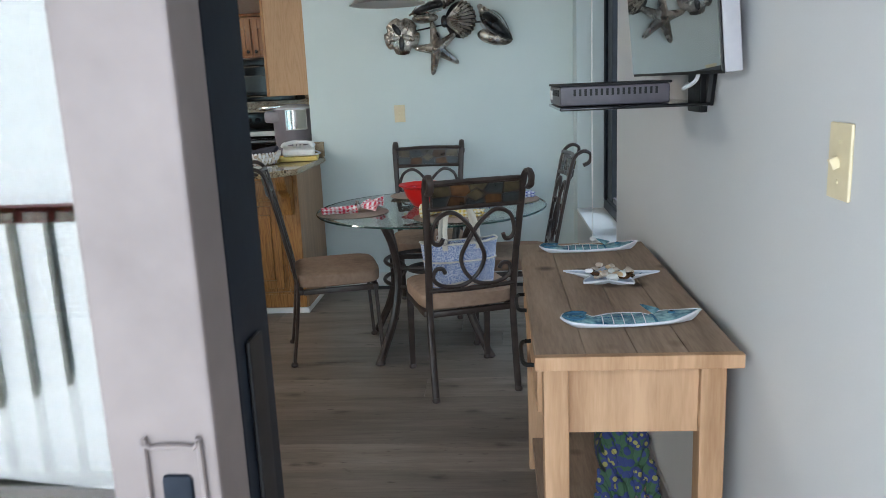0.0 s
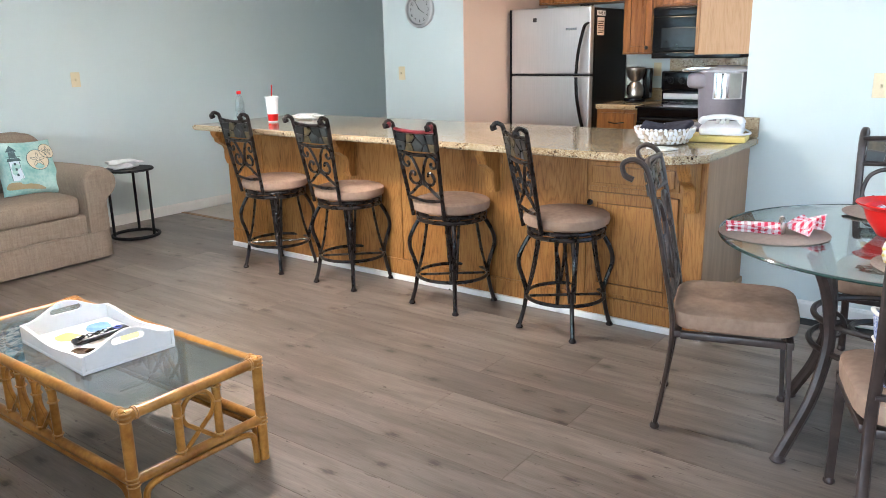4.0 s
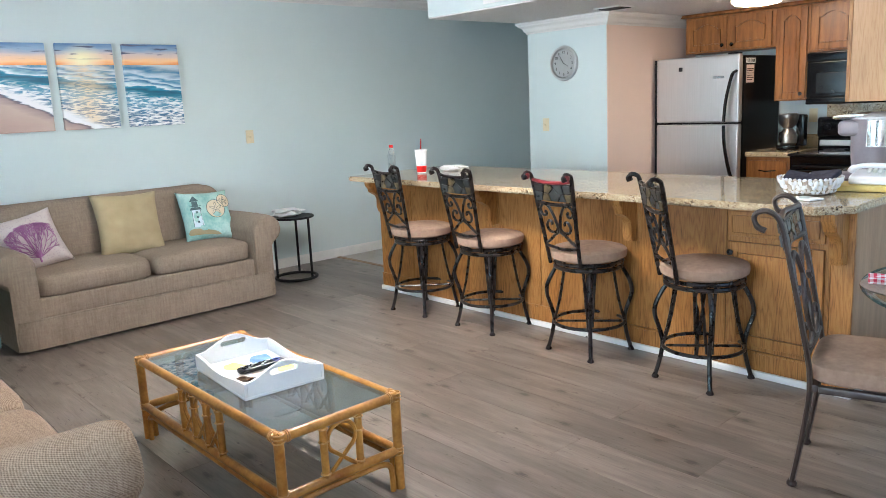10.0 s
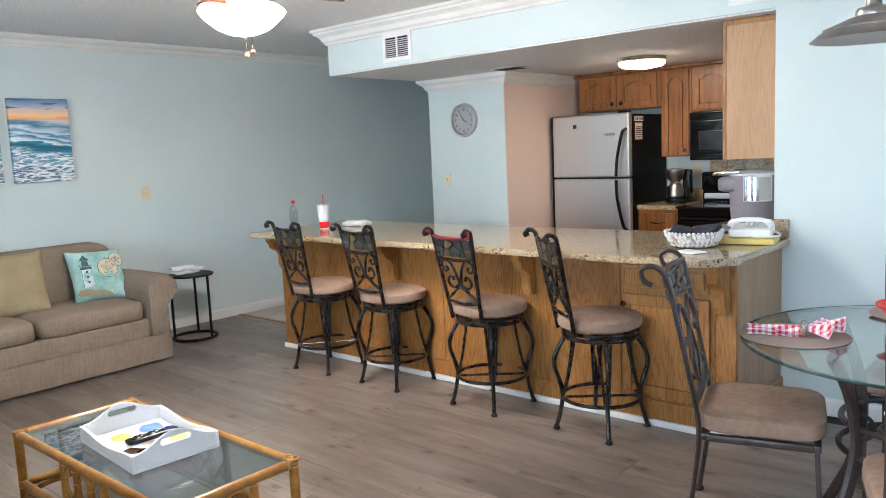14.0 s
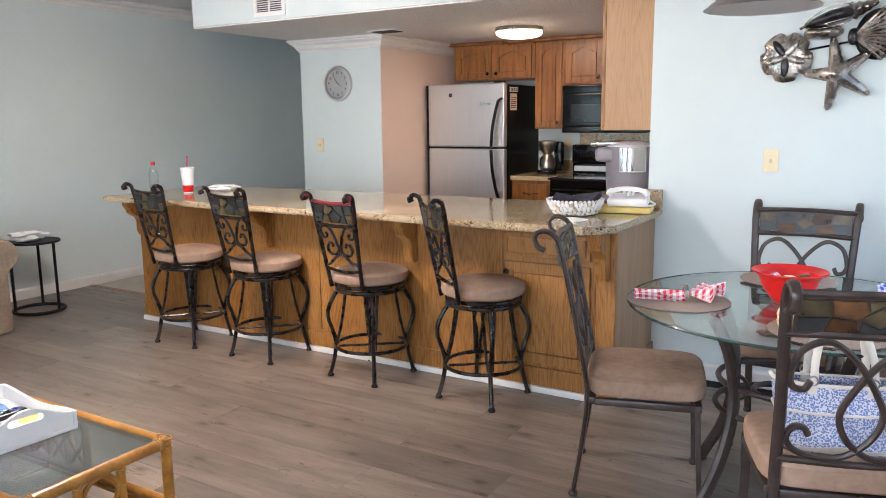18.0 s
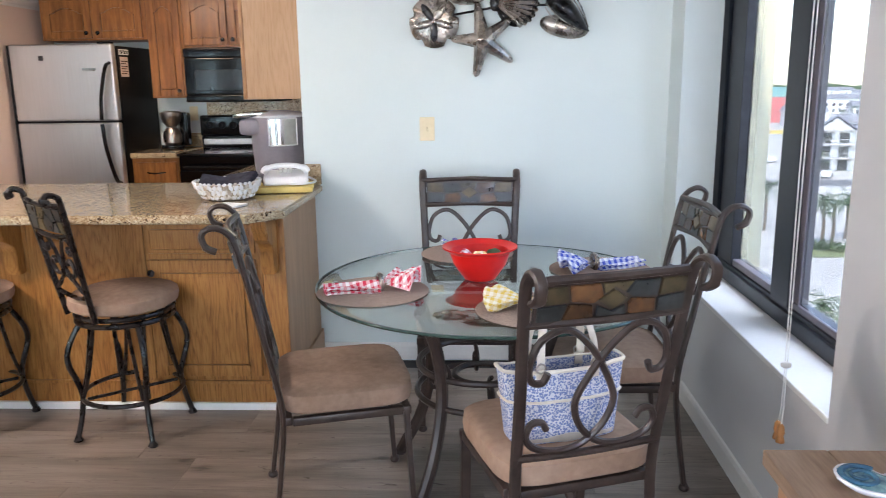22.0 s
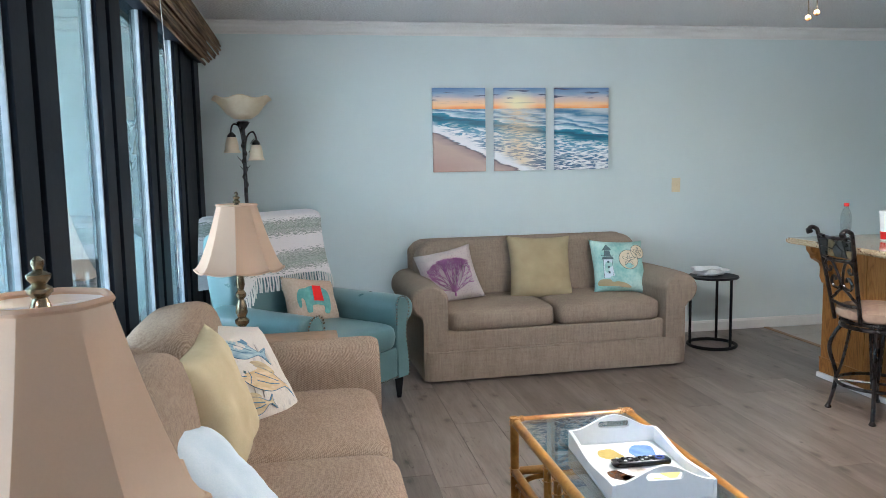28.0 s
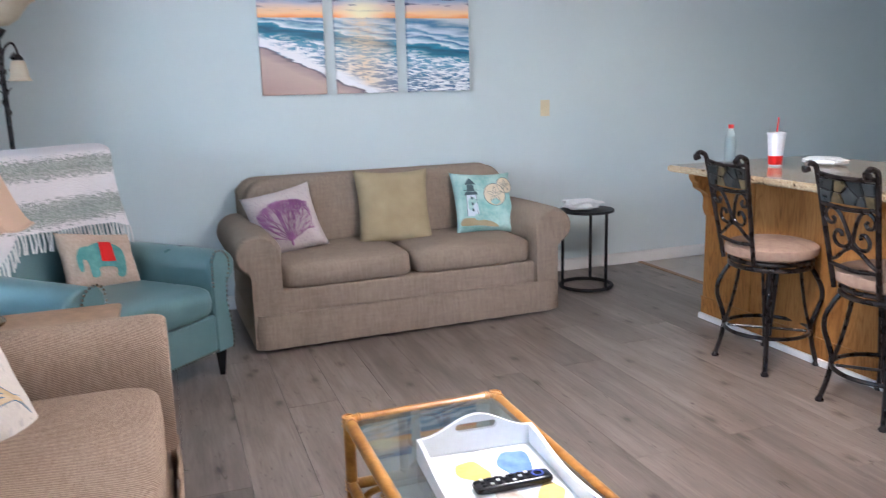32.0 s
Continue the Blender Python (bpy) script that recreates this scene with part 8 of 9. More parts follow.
# local: faces +y, middle at x = 0
part("base", box(-0.40, -0.40, 0.13, 0.40, 0.37, 0.33, 0.03, seg=3), M["leather"], rec)
part("front_panel", box(-0.315, 0.372, 0.14, 0.315, 0.40, 0.335, 0.014, seg=3), M["leather"], rec)
sc_ = cushion(0.64, 0.68, 0.17, 8, puff=0.45, at=(0, 0.09, 0.405), nu=36, nv=14, wob=0.012)
for v in sc_.verts:
    v.co.z += 0.02 * (1 - min(1, (v.co.x / 0.3) ** 2)) * (v.co.z > 0.40)
part("seat_cushion", sc_, M["leather"], rec, "", 60)
for sg in (-1, 1):
    a = turned(rolled_arm(0.51, 0.74, r=0.088, w=0.115, side=sg, over=0.006, nose=0.03), T((sg * 0.365, -0.345, 0.135)))
    part("arm", a, M["leather"], rec, "rolled leather arm", 60)
    # front panel of the arm, curving from the roll down to the leg
    outl = [(0.312, 0.14), (0.312, 0.46), (0.316, 0.60), (0.345, 0.643), (0.395, 0.638), (0.428, 0.60), (0.432, 0.55), (0.412, 0.49), (0.402, 0.40), (0.418, 0.29), (0.426, 0.20), (0.420, 0.14)]
    pb = plate(outl, 0, 0.022, bev=0.006)
    turned(pb, Matrix(((sg, 0, 0, 0), (0, 0, 1, 0.382), (0, 1, 0, 0), (0, 0, 0, 1))))
    part("arm_panel", pb, M["leather"], rec)
    edge = spline([(sg * x * 0.985, 0.407, z) for x, z in outl[1:]], 8)
    acc, last = 0.0, edge[0]
    for q in edge[1:]:
        acc += (q - last).length
        last = q
        if acc > 0.017:
            acc = 0.0
            part("nail_head", cushion(0.013, 0.008, 0.013, 2, at=tuple(q), nu=6, nv=4), M["nail"], rec)
    wing = cushion(0.085, 0.24, 0.48, 5, puff=0.7, nu=24, nv=14)
    for v in wing.verts:
        v.co.y -= 0.05 * (v.co.z / 0.25) ** 2 * (1 if v.co.y > 0 else 0)
    part("wing", turned(wing, T((sg * 0.352, -0.372, 0.825)) @ Matrix.Rotation(radians(10), 4, "X")), M["leather"], rec, "", 60)
    for k in range(22):
        z = 0.62 + 0.021 * k
        part("nail_head", cushion(0.013, 0.009, 0.013, 2, at=(sg * 0.352, -0.247 - 0.17 * (z - 0.62) - 0.045 * ((z - 0.84) / 0.24) ** 2, z), nu=6, nv=4), M["nail"], rec)
    part("front_leg", lathe([(0.018, 0), (0.036, 0.12), (0.038, 0.145)], 4, sg * 0.375, 0.355), M["black_matt"], rec, "dark tapered leg")
    part("rear_leg", lathe([(0.018, 0), (0.034, 0.12), (0.036, 0.145)], 4, sg * 0.34, -0.34), M["black_matt"], rec)
for k in range(38):
    part("nail_head", cushion(0.013, 0.008, 0.013, 2, at=(-0.31 + 0.62 * k / 37, 0.402, 0.152), nu=6, nv=4), M["nail"], rec)
part("back", turned(cushion(0.74, 0.20, 0.76, 6, puff=0.7, nu=36, nv=16, wob=0.01), T((0, -0.37, 0.72)) @ Matrix.Rotation(radians(12), 4, "X")), M["leather"], rec, "", 60)
def stripes():
    m, n, l, p = tree("woven_throw")
    cx, s, nz = n.new("ShaderNodeTexCoord"), n.new("ShaderNodeSeparateXYZ"), n.new("ShaderNodeTexNoise")
    nz.inputs["Scale"].default_value = 80
    mp = n.new("ShaderNodeMapping")
    mp.inputs["Scale"].default_value = (0.5, 0.5, 3)
    l.new(cx.outputs["Object"], s.inputs[0]), l.new(cx.outputs["Object"], mp.inputs["Vector"]), l.new(mp.outputs[0], nz.inputs["Vector"])
    a, ad, st, f, k = (n.new("ShaderNodeMath") for _ in range(5))
    a.operation, a.inputs[1].default_value, a.inputs[2].default_value = "MULTIPLY_ADD", 1.25, -0.58
    ad.operation, ad.inputs[1].default_value = "MULTIPLY_ADD", 0.16
    st.operation, st.inputs[1].default_value, f.operation = "MULTIPLY", 70, "FRACT"
    l.new(s.outputs[2], a.inputs[0]), l.new(nz.outputs[0], ad.inputs[0]), l.new(a.outputs[0], ad.inputs[2])
    r = ramp(n, [(0.0, (0.72, 0.67, 0.66)), (0.50, (0.72, 0.67, 0.66)), (0.515, (0.14, 0.17, 0.14)), (0.53, (0.56, 0.55, 0.51)), (0.55, (0.20, 0.24, 0.20)), (0.575, (0.44, 0.46, 0.41)), (0.60, (0.17, 0.20, 0.17)), (0.62, (0.58, 0.57, 0.53)), (0.635, (0.15, 0.18, 0.15)), (0.65, (0.74, 0.69, 0.68)), (0.77, (0.74, 0.69, 0.68)), (0.785, (0.15, 0.18, 0.15)), (0.80, (0.56, 0.55, 0.51)), (0.83, (0.19, 0.23, 0.19)), (0.85, (0.52, 0.53, 0.48)), (0.875, (0.17, 0.20, 0.17)), (0.89, (0.74, 0.70, 0.69))])
    l.new(ad.outputs[0], r.inputs[0]), l.new(r.outputs[0], p.inputs["Base Color"])
    p.inputs["Roughness"].default_value = 0.95
    b = n.new("ShaderNodeBump")
    b.inputs["Strength"].default_value, b.inputs["Distance"].default_value = 0.7, 0.006
    l.new(nz.outputs[0], b.inputs["Height"]), l.new(b.outputs[0], p.inputs["Normal"])
    return m
M["throw"] = stripes()
th = thing("throw_blanket", -3.75, -3.283, 0, -46, "striped cream and grey woven throw over the chair back", "blanket")
def drape(u, v):
    # v runs from the hem in front, up over the top and down behind
    s = v * 1.25
    x = -0.415 + 0.77 * u + 0.012 * math.sin(v * 8) + 0.05 * (0.5 - v) * (v < 0.5)
    hem = 0.79 - 0.13 * max(0.0, (u - 0.80) / 0.20) ** 0.7 - 0.03 * max(0.0, (0.12 - u) / 0.12)
    if s < 0.45:
        z = hem + s * (1.132 - hem) / 0.45
        y = -0.195 - 0.21 * (z - 0.53) + 0.03 * math.exp(-((z - 0.7) / 0.2) ** 2) + 0.16 * max(0.0, abs(x + 0.02) - 0.33)
    elif s < 0.82:
        a = (s - 0.45) / 0.37 * math.pi
        z = 1.13 + 0.03 * math.sin(a)
        y = -0.452 + 0.131 * math.cos(a)
    else:
        z = 1.13 - (s - 0.82)
        y = -0.585
    return Vector((x, y + 0.010 * math.sin(u * 14 + v * 3), z - 0.05 * (1 - u) * (v < 0.5) * (0.5 - v)))
b = sheet(drape, 24, 40)
part("cloth", b, M["throw"], th)
for k in range(40):
    p0 = drape(k / 39, 0)
    part("fringe", tube([p0, p0 + Vector((0.004 * (k % 3 - 1), 0.008, -0.05)), p0 + Vector((0.008 * (k % 2), 0.012, -0.09))], 0.005, 5), M["cord"], th)
ep = scatter(0.40, 0.13, surface("beige_linen", (0.46, 0.34, 0.25), (0.56, 0.43, 0.33), 80, 0.9, 0.4), "small beige pillow with a teal elephant", pose(-3.805, -3.262, 0.485, 0, 0, 134) @ Matrix.Rotation(radians(-28), 4, "X") @ Matrix.Rotation(radians(12), 4, "Y"), h=0.30)
def lay(outline, mat, name, y=0.0):
    b_ = flat_shape(smooth_loop(outline) if len(outline) > 6 else outline, y)
    for v in b_.verts:
        qa, qc = min(1, abs(v.co.x) / 0.20), min(1, abs(v.co.z - 0.15) / 0.15)
        v.co.y += -(0.065 * max(0.0, (1 - qa ** 4) * (1 - qc ** 4)) ** 0.55) * 1.1 - 0.002
    part(name, b_, mat, ep)
lay([(-0.10, 0.05), (-0.06, 0.05), (-0.055, 0.09), (0.03, 0.09), (0.035, 0.05), (0.075, 0.05), (0.09, 0.14), (0.075, 0.19), (0.02, 0.215), (-0.05, 0.215), (-0.09, 0.20), (-0.135, 0.19), (-0.155, 0.14), (-0.15, 0.08), (-0.135, 0.08), (-0.13, 0.13), (-0.11, 0.12)], surface("turquoise_ink", (0.07, 0.25, 0.23), (0.16, 0.38, 0.34), 20, 0.85, 0.0), "elephant_motif")
lay([(-0.04, 0.12), (0.035, 0.12), (0.03, 0.22), (-0.035, 0.22)], M["red"], "saddle_motif", -0.003)

# ---- lamps ----
def table_lamp(x, y, z, label):
    l_ = thing("table_lamp", x, y, z, 0, label, "table lamp", "matching table lamps")
    part("base", lathe([(0.08, 0), (0.085, 0.012), (0.065, 0.03), (0.03, 0.045), (0.016, 0.07), (0.034, 0.09), (0.036, 0.105), (0.02, 0.12), (0.03, 0.145), (0.026, 0.18), (0.014, 0.21), (0.026, 0.225), (0.026, 0.24), (0.015, 0.255), (0.022, 0.285), (0.018, 0.32), (0.014, 0.345), (0.024, 0.36), (0.012, 0.375), (0.01, 0.44)], 24), M["brass"], l_, "turned aged-brass column")
    n = 8
    def shade(off):
        def f(u, v):
            i = u * n
            a0, a1 = 2 * math.pi * math.floor(i) / n, 2 * math.pi * (math.floor(i) + 1) / n
            t = i - math.floor(i)
            r = (0.215 - off) - 0.120 * v ** 0.72
            flat = 0.35 + 0.65 * (1 - v)
            sag = (1 - 0.02 * math.sin(math.pi * t)) * (1 + (1 - flat) * 0.076 * math.sin(math.pi * t))
            x_ = (math.cos(a0) * (1 - t) + math.cos(a1) * t) * r * sag
            y_ = (math.sin(a0) * (1 - t) + math.sin(a1) * t) * r * sag
            return Vector((x_, y_, 0.365 + 0.312 * v - 0.012 * math.sin(math.pi * t) * (1 - v) + off * 0.2))
        return f
    part("shade", sheet(shade(0), 64, 12), M["shade_cloth"], l_, "panelled tan bell shade")
    part("lining", sheet(shade(0.004), 64, 12), M["shade_lining"], l_)
    for v, r in ((0, 0.006), (1, 0.006)):
        part("shade_trim", tube([shade(-0.001)(i / 64, v) for i in range(64)], r, 6, closed=True), M["shade_cloth"], l_)
    part("harp", tube(spline([(0.03, 0, 0.43), (0.055, 0, 0.54), (0.03, 0, 0.662), (0, 0, 0.68), (-0.03, 0, 0.662), (-0.055, 0, 0.54), (-0.03, 0, 0.43)], 4), 0.003, 6), M["brass"], l_)
    for k in range(3):
        t_ = 2 * math.pi * k / 3 + 0.4
        part("spider", tube([(0, 0, 0.668), (0.092 * math.cos(t_), 0.092 * math.sin(t_), 0.664)], 0.0025, 6), M["shade_lining"], l_)
    part("finial", lathe([(0.012, 0.662), (0.015, 0.668), (0.010, 0.682), (0.018, 0.690), (0.018, 0.696), (0.009, 0.702), (0.016, 0.710), (0.017, 0.716), (0.006, 0.722), (0.009, 0.730), (0.009, 0.736), (0.003, 0.742)], 18), M["brass"], l_, "brass finial")


def end_table(x, y, label, h, hx=0.24, hy=0.24):
    e = thing("end_table", x, y, 0, 0, label, "side table")
    part("top", box(-hx, -hy, h - 0.026, hx, hy, h, 0.008), M["oak_side"], e)
    part("apron", box(-hx + 0.03, -hy + 0.03, h - 0.085, hx - 0.03, hy - 0.03, h - 0.0265, 0.003), M["oak_side"], e)
    for sx in (-1, 1):
        for sy in (-1, 1):
            part("leg", box(sx * (hx - 0.03) - 0.02, sy * (hy - 0.03) - 0.02, 0, sx * (hx - 0.03) + 0.02, sy * (hy - 0.03) + 0.02, h - 0.027, 0.003), M["oak_side"], e)


end_table(-2.945, -3.54, "long plain brown end table behind the sofa arm", 0.584, 0.185, 0.38)
table_lamp(-2.99, -3.63, 0.585, "brass table lamp with panelled tan shade")
end_table(-0.30, -3.68, "plain brown end table beside the sofa", 0.582)
table_lamp(-0.285, -3.676, 0.583, "brass table lamp with panelled tan shade")

fl = thing("floor_lamp", -4.50, -3.692, 0, 0, "black iron torchiere with amber glass bowl and side lamps", "floor lamp")
part("base", lathe([(0.14, 0), (0.145, 0.012), (0.10, 0.03), (0.03, 0.045), (0.015, 0.07)], 28), M["iron"], fl)
part("pole", tube([(0, 0, 0.05), (0, 0, 1.74)], 0.013, 10), M["iron"], fl)
bw = lathe([(0.02, 1.765), (0.06, 1.77), (0.105, 1.80), (0.145, 1.855), (0.172, 1.888), (0.196, 1.902), (0.192, 1.907), (0.168, 1.895), (0.14, 1.862), (0.10, 1.808), (0.02, 1.775)], 48)
for v in bw.verts:
    a = math.atan2(v.co.y, v.co.x)
    v.co.z += 0.012 * math.cos(6 * a) * max(0, (v.co.xy.length - 0.13) / 0.07)
part("glass_bowl", bw, M["amber_glass"], fl, "scalloped amber glass bowl")
part("collar", lathe([(0.012, 1.70), (0.03, 1.72), (0.045, 1.745), (0.03, 1.755)], 20), M["iron"], fl)
for sg in (-1, 1):
    for q, dx in ((0.035 if sg < 0 else -0.018, 0.075),):
        ys = sg * dx
        part("branch", tube(spline([(0, 0, 1.50), (0, ys * 0.25, 1.66 + q), (0, ys * 0.8, 1.70 + q), (0, ys * 1.08, 1.66 + q), (0, ys * 1.05, 1.62 + q)], 5), 0.006, 8), M["iron"], fl)
        part("tulip_shade", lathe([(r_, z_ + q) for r_, z_ in ((0.02, 1.622), (0.034, 1.605), (0.044, 1.56), (0.046, 1.53), (0.058, 1.508), (0.052, 1.510), (0.040, 1.535), (0.025, 1.60))], 20, 0, ys * 1.05), M["amber_glass"], fl, "small amber tulip shade")
        part("socket_cup", lathe([(0.01, 1.645 + q), (0.028, 1.625 + q), (0.03, 1.612 + q)], 14, 0, ys * 1.05), M["iron"], fl)
    for k in range(4):
        z = 1.44 + 0.06 * k
        part("leaf", turned(cushion(0.03, 0.006, 0.05, 2, nu=10, nv=6), T((0.0, sg * (0.02 + 0.012 * k), z)) @ Matrix.Rotation(radians(sg * -40), 4, "X")), M["iron"], fl)
part("vine", tube([(0.016 * math.cos(k * 0.6), 0.016 * math.sin(k * 0.6), 1.30 + 0.4 * k / 40) for k in range(41)], 0.005, 6), M["iron"], fl)

# ---- side table, pictures ----
sdt = thing("side_table", -4.49, -0.235, 0, 0, "small round black metal side table", "side table")
part("top", lathe([(0.02, 0.535), (0.185, 0.535), (0.19, 0.542), (0.185, 0.552), (0.02, 0.55)], 40), M["black_matt"], sdt)
part("base_ring", tube(circle(0, 0, 0.014, 0.178, 40), 0.013, 8, closed=True), M["black_matt"], sdt)
for a in (20, 140, 260):
    part("leg", tube([(0.172 * math.cos(radians(a)), 0.172 * math.sin(radians(a)), 0.014), (0.172 * math.cos(radians(a)), 0.172 * math.sin(radians(a)), 0.54)], 0.011, 8), M["black_matt"], sdt)
solid("crumpled_napkin", cushion(0.21, 0.14, 0.075, 3, nu=30, nv=16, wob=0.75), M["paper"], "crumpled cream paper napkin on the side table", "napkin", m=pose(-4.49, -0.27, 0.588, 0, 0, 70))
for y0, y1 in ((-2.318, -1.905), (-1.835, -1.42), (-1.345, -0.90)):
    pc = thing("canvas_print", XL + 0.002, (y0 + y1) / 2, 1.70, 0, "canvas print of a beach at sunrise", "picture", "three canvas prints over the sofa")
    part("canvas", box(0.0, -(y1 - y0) / 2, -0.322, 0.035, (y1 - y0) / 2, 0.318, 0.004), M["print"], pc)

# ---- coffee table ----
ct = thing("coffee_table", 0, 0, 0, 0, "rattan coffee table with inset glass top", "coffee table")
CX0, CX1, CY0, CY1, CZ = -2.115, -0.893, -2.475, -1.975, 0.372
R = 0.0185
for a, b_ in (((CX0, CY0), (CX1, CY0)), ((CX1, CY0), (CX1, CY1)), ((CX1, CY1), (CX0, CY1)), ((CX0, CY1), (CX0, CY0))):
    part("top_rail", tube([(*a, CZ), (*b_, CZ)], R, 12), M["rattan"], ct)
    part("low_rail", tube([(*a, 0.155), (*b_, 0.155)], R * 0.95, 12), M["rattan"], ct)
for x in (CX0, CX1):
    for y in (CY0, CY1):
        part("leg", tube([(x, y, 0), (x, y, CZ + 0.012)], R, 12), M["rattan"], ct)
        sx, sy = (1 if x == CX0 else -1), (1 if y == CY0 else -1)
        for z in (CZ, 0.155):
            for dz in (-0.014, 0, 0.014):
                part("binding", tube(circle(x, y, z + dz, R + 0.0015, 14), 0.0028, 5, closed=True), M["binding"], ct)
        for d in ((sx, 0), (0, sy)):
            for q in (0.028, 0.036):
                ring = [(x + d[0] * q + (0 if d[0] else (R + 0.0015) * math.cos(t)), y + d[1] * q + ((R + 0.0015) * math.cos(t) if d[0] else 0), CZ + (R + 0.0015) * math.sin(t)) for t in (2 * math.pi * k / 14 for k in range(14))]
                part("binding", tube(ring, 0.0028, 5, closed=True), M["binding"], ct)
def arch_brace(a, b_):
    """A bent cane from foot to foot, close under the low rail."""
    a, b_ = Vector((*a, 0)), Vector((*b_, 0))
    d = (b_ - a).normalized()
    ln = (b_ - a).length
    pts = [(0.034, 0.0), (0.035, 0.06), (0.045, 0.105), (0.085, 0.122), (0.16, 0.125)]
    path = [a + d * q + Vector((0, 0, z)) for q, z in pts] + [a + d * (ln - q) + Vector((0, 0, z)) for q, z in pts[::-1]]
    part("brace", tube(spline(path, 5), 0.0115, 8), M["rattan"], ct)


for a, b_ in (((CX0, CY0), (CX1, CY0)), ((CX1, CY0), (CX1, CY1)), ((CX1, CY1), (CX0, CY1)), ((CX0, CY1), (CX0, CY0))):
    arch_brace(a, b_)


def lattice(x0, y0, dx, dy, n):
    """Upright canes with loops between them, between the two rails."""
    for i in range(n):
        px, py = x0 + dx * i, y0 + dy * i
        part("cane", tube([(px, py, 0.155), (px, py, CZ)], 0.0145, 10), M["rattan"], ct)
        for z in (0.18, 0.30, 0.35):
            part("binding", tube(circle(px, py, z, 0.0165, 12), 0.0035, 5, closed=True), M["binding"], ct)
        if i < n - 1:
            mx, my = px + dx / 2, py + dy / 2
            hx, hy = dx / 2 * 0.80, dy / 2 * 0.80
            loop = [(mx + hx * math.cos(t), my + hy * math.cos(t), 0.295 + 0.058 * math.sin(t)) for t in (math.radians(-60 + 300 * k / 20) for k in range(21))]
            tail = [(mx - hx * 0.9, my - hy * 0.9, 0.175)]
            part("loop", tube(spline(tail + loop + [(mx + hx * 0.9, my + hy * 0.9, 0.175)], 2), 0.008, 8), M["rattan"], ct)
lattice(-1.672, CY0, 0.112, 0, 4)
lattice(-1.672, CY1, 0.112, 0, 4)
lattice(CX1, -2.30, 0, 0.15, 2)
lattice(CX0, -2.30, 0, 0.15, 2)
part("glass", box(CX0 + 0.012, CY0 + 0.012, CZ + 0.002, CX1 - 0.012, CY1 - 0.012, CZ + 0.009, 0.001), M["table_glass"], ct, "clear glass top")

# tray with remote
TRZ = CZ + 0.010
ty = thing("tray", -1.495, -2.215, TRZ, -4, "white wooden serving tray with cut-out handles", "tray")
TW, TD = 0.50, 0.34
part("bottom", box(-TW / 2, -TD / 2, 0, TW / 2, TD / 2, 0.012, 0.003), M["white"], ty)
for sg in (-1, 1):
    n = 26
    b = bmesh.new()
    prof = [(-TW / 2 + TW * k / n, 0.066 - 0.020 * (1 - math.cos(2 * math.pi * k / n)) / 2) for k in range(n + 1)]
    rows = [[b.verts.new((x, sg * (TD / 2 - 0.007) + o, z)) for z, o in ((0.012, -0.006), (h, -0.006), (h, 0.006), (0.012, 0.006))] for x, h in prof]
    for a, c in zip(rows, rows[1:]):
        for i in range(4):
            b.faces.new((a[i], a[(i + 1) % 4], c[(i + 1) % 4], c[i]))
    b.faces.new(rows[0][::-1]), b.faces.new(rows[-1])
    part("side", b, M["white"], ty)
    # bowed end with a rounded slot, in two halves that meet at the middle
    x0 = sg * (TW / 2 - 0.007)
    e = bmesh.new()
    half = TD / 2 - 0.0142
    for m_ in (-1, 1):
        top = [(half * (1 - k / 16), 0.068 + 0.052 * (0.5 - 0.5 * math.cos(math.pi * k / 16))) for k in range(17)]
        slot = [(0.0, 0.098)] + [(0.048 + 0.012 * math.cos(t), 0.086 + 0.012 * math.sin(t)) for t in (radians(90 - 20 * q) for q in range(10))] + [(0.0, 0.074)]
        o = [(0.0, 0.0125), (half, 0.0125)] + top + slot
        pb = plate([(m_ * y_, z_) for y_, z_ in o], -0.006, 0.006)
        merge(e, turned(pb, Matrix(((0, 0, 1, x0), (1, 0, 0, 0), (0, 1, 0, 0), (0, 0, 0, 1)))))
    part("tray_end", e, M["white"], ty)
part("lining", box(-TW / 2 + 0.03, -TD / 2 + 0.025, 0.0125, TW / 2 - 0.03, TD / 2 - 0.025, 0.0145), M["paper"], ty, "printed paper lining with fish")
def blob(cx, cy, rx, ry, mat, name, rot=0, k=3):
    o = [(cx + rx * math.cos(a) * (1 + 0.14 * math.cos(k * a)) * math.cos(rot) - ry * math.sin(a) * math.sin(rot), cy + rx * math.cos(a) * math.sin(rot) + ry * math.sin(a) * (1 + 0.14 * math.sin(k * a)) * math.cos(rot)) for a in (2 * math.pi * i / 22 for i in range(22))]
    part(name, plate(o, 0.0147, 0.0153), mat, ty)
blob(-0.12, -0.05, 0.06, 0.04, M["yellow"], "yellow_fish", 0.3)
blob(-0.13, 0.075, 0.075, 0.046, surface("blue_ink", (0.10, 0.20, 0.55), (0.20, 0.34, 0.68), 20, 0.7, 0.0), "blue_fish", -0.2)
blob(0.06, -0.08, 0.05, 0.03, M["slate_b"], "brown_fish", 0.5)
blob(0.13, 0.05, 0.045, 0.03, M["yellow"], "yellow_fish", 1.1)
blob(0.02, 0.0, 0.05, 0.03, M["shell_beige"], "pale_fish", 0.2)
blob(0.10, -0.04, 0.05, 0.028, M["slate_b"], "brown_fish", 0.9)
blob(0.05, 0.10, 0.06, 0.034, M["yellow"], "yellow_fish", -0.3, 4)
rm = thing("remote_control", -1.512, -2.19, TRZ + 0.0158, -2, "black remote control with coloured buttons", "remote control")
part("body", cushion(0.052, 0.21, 0.022, 7, at=(0, 0, 0.011), nu=28, nv=10), M["black"], rm)
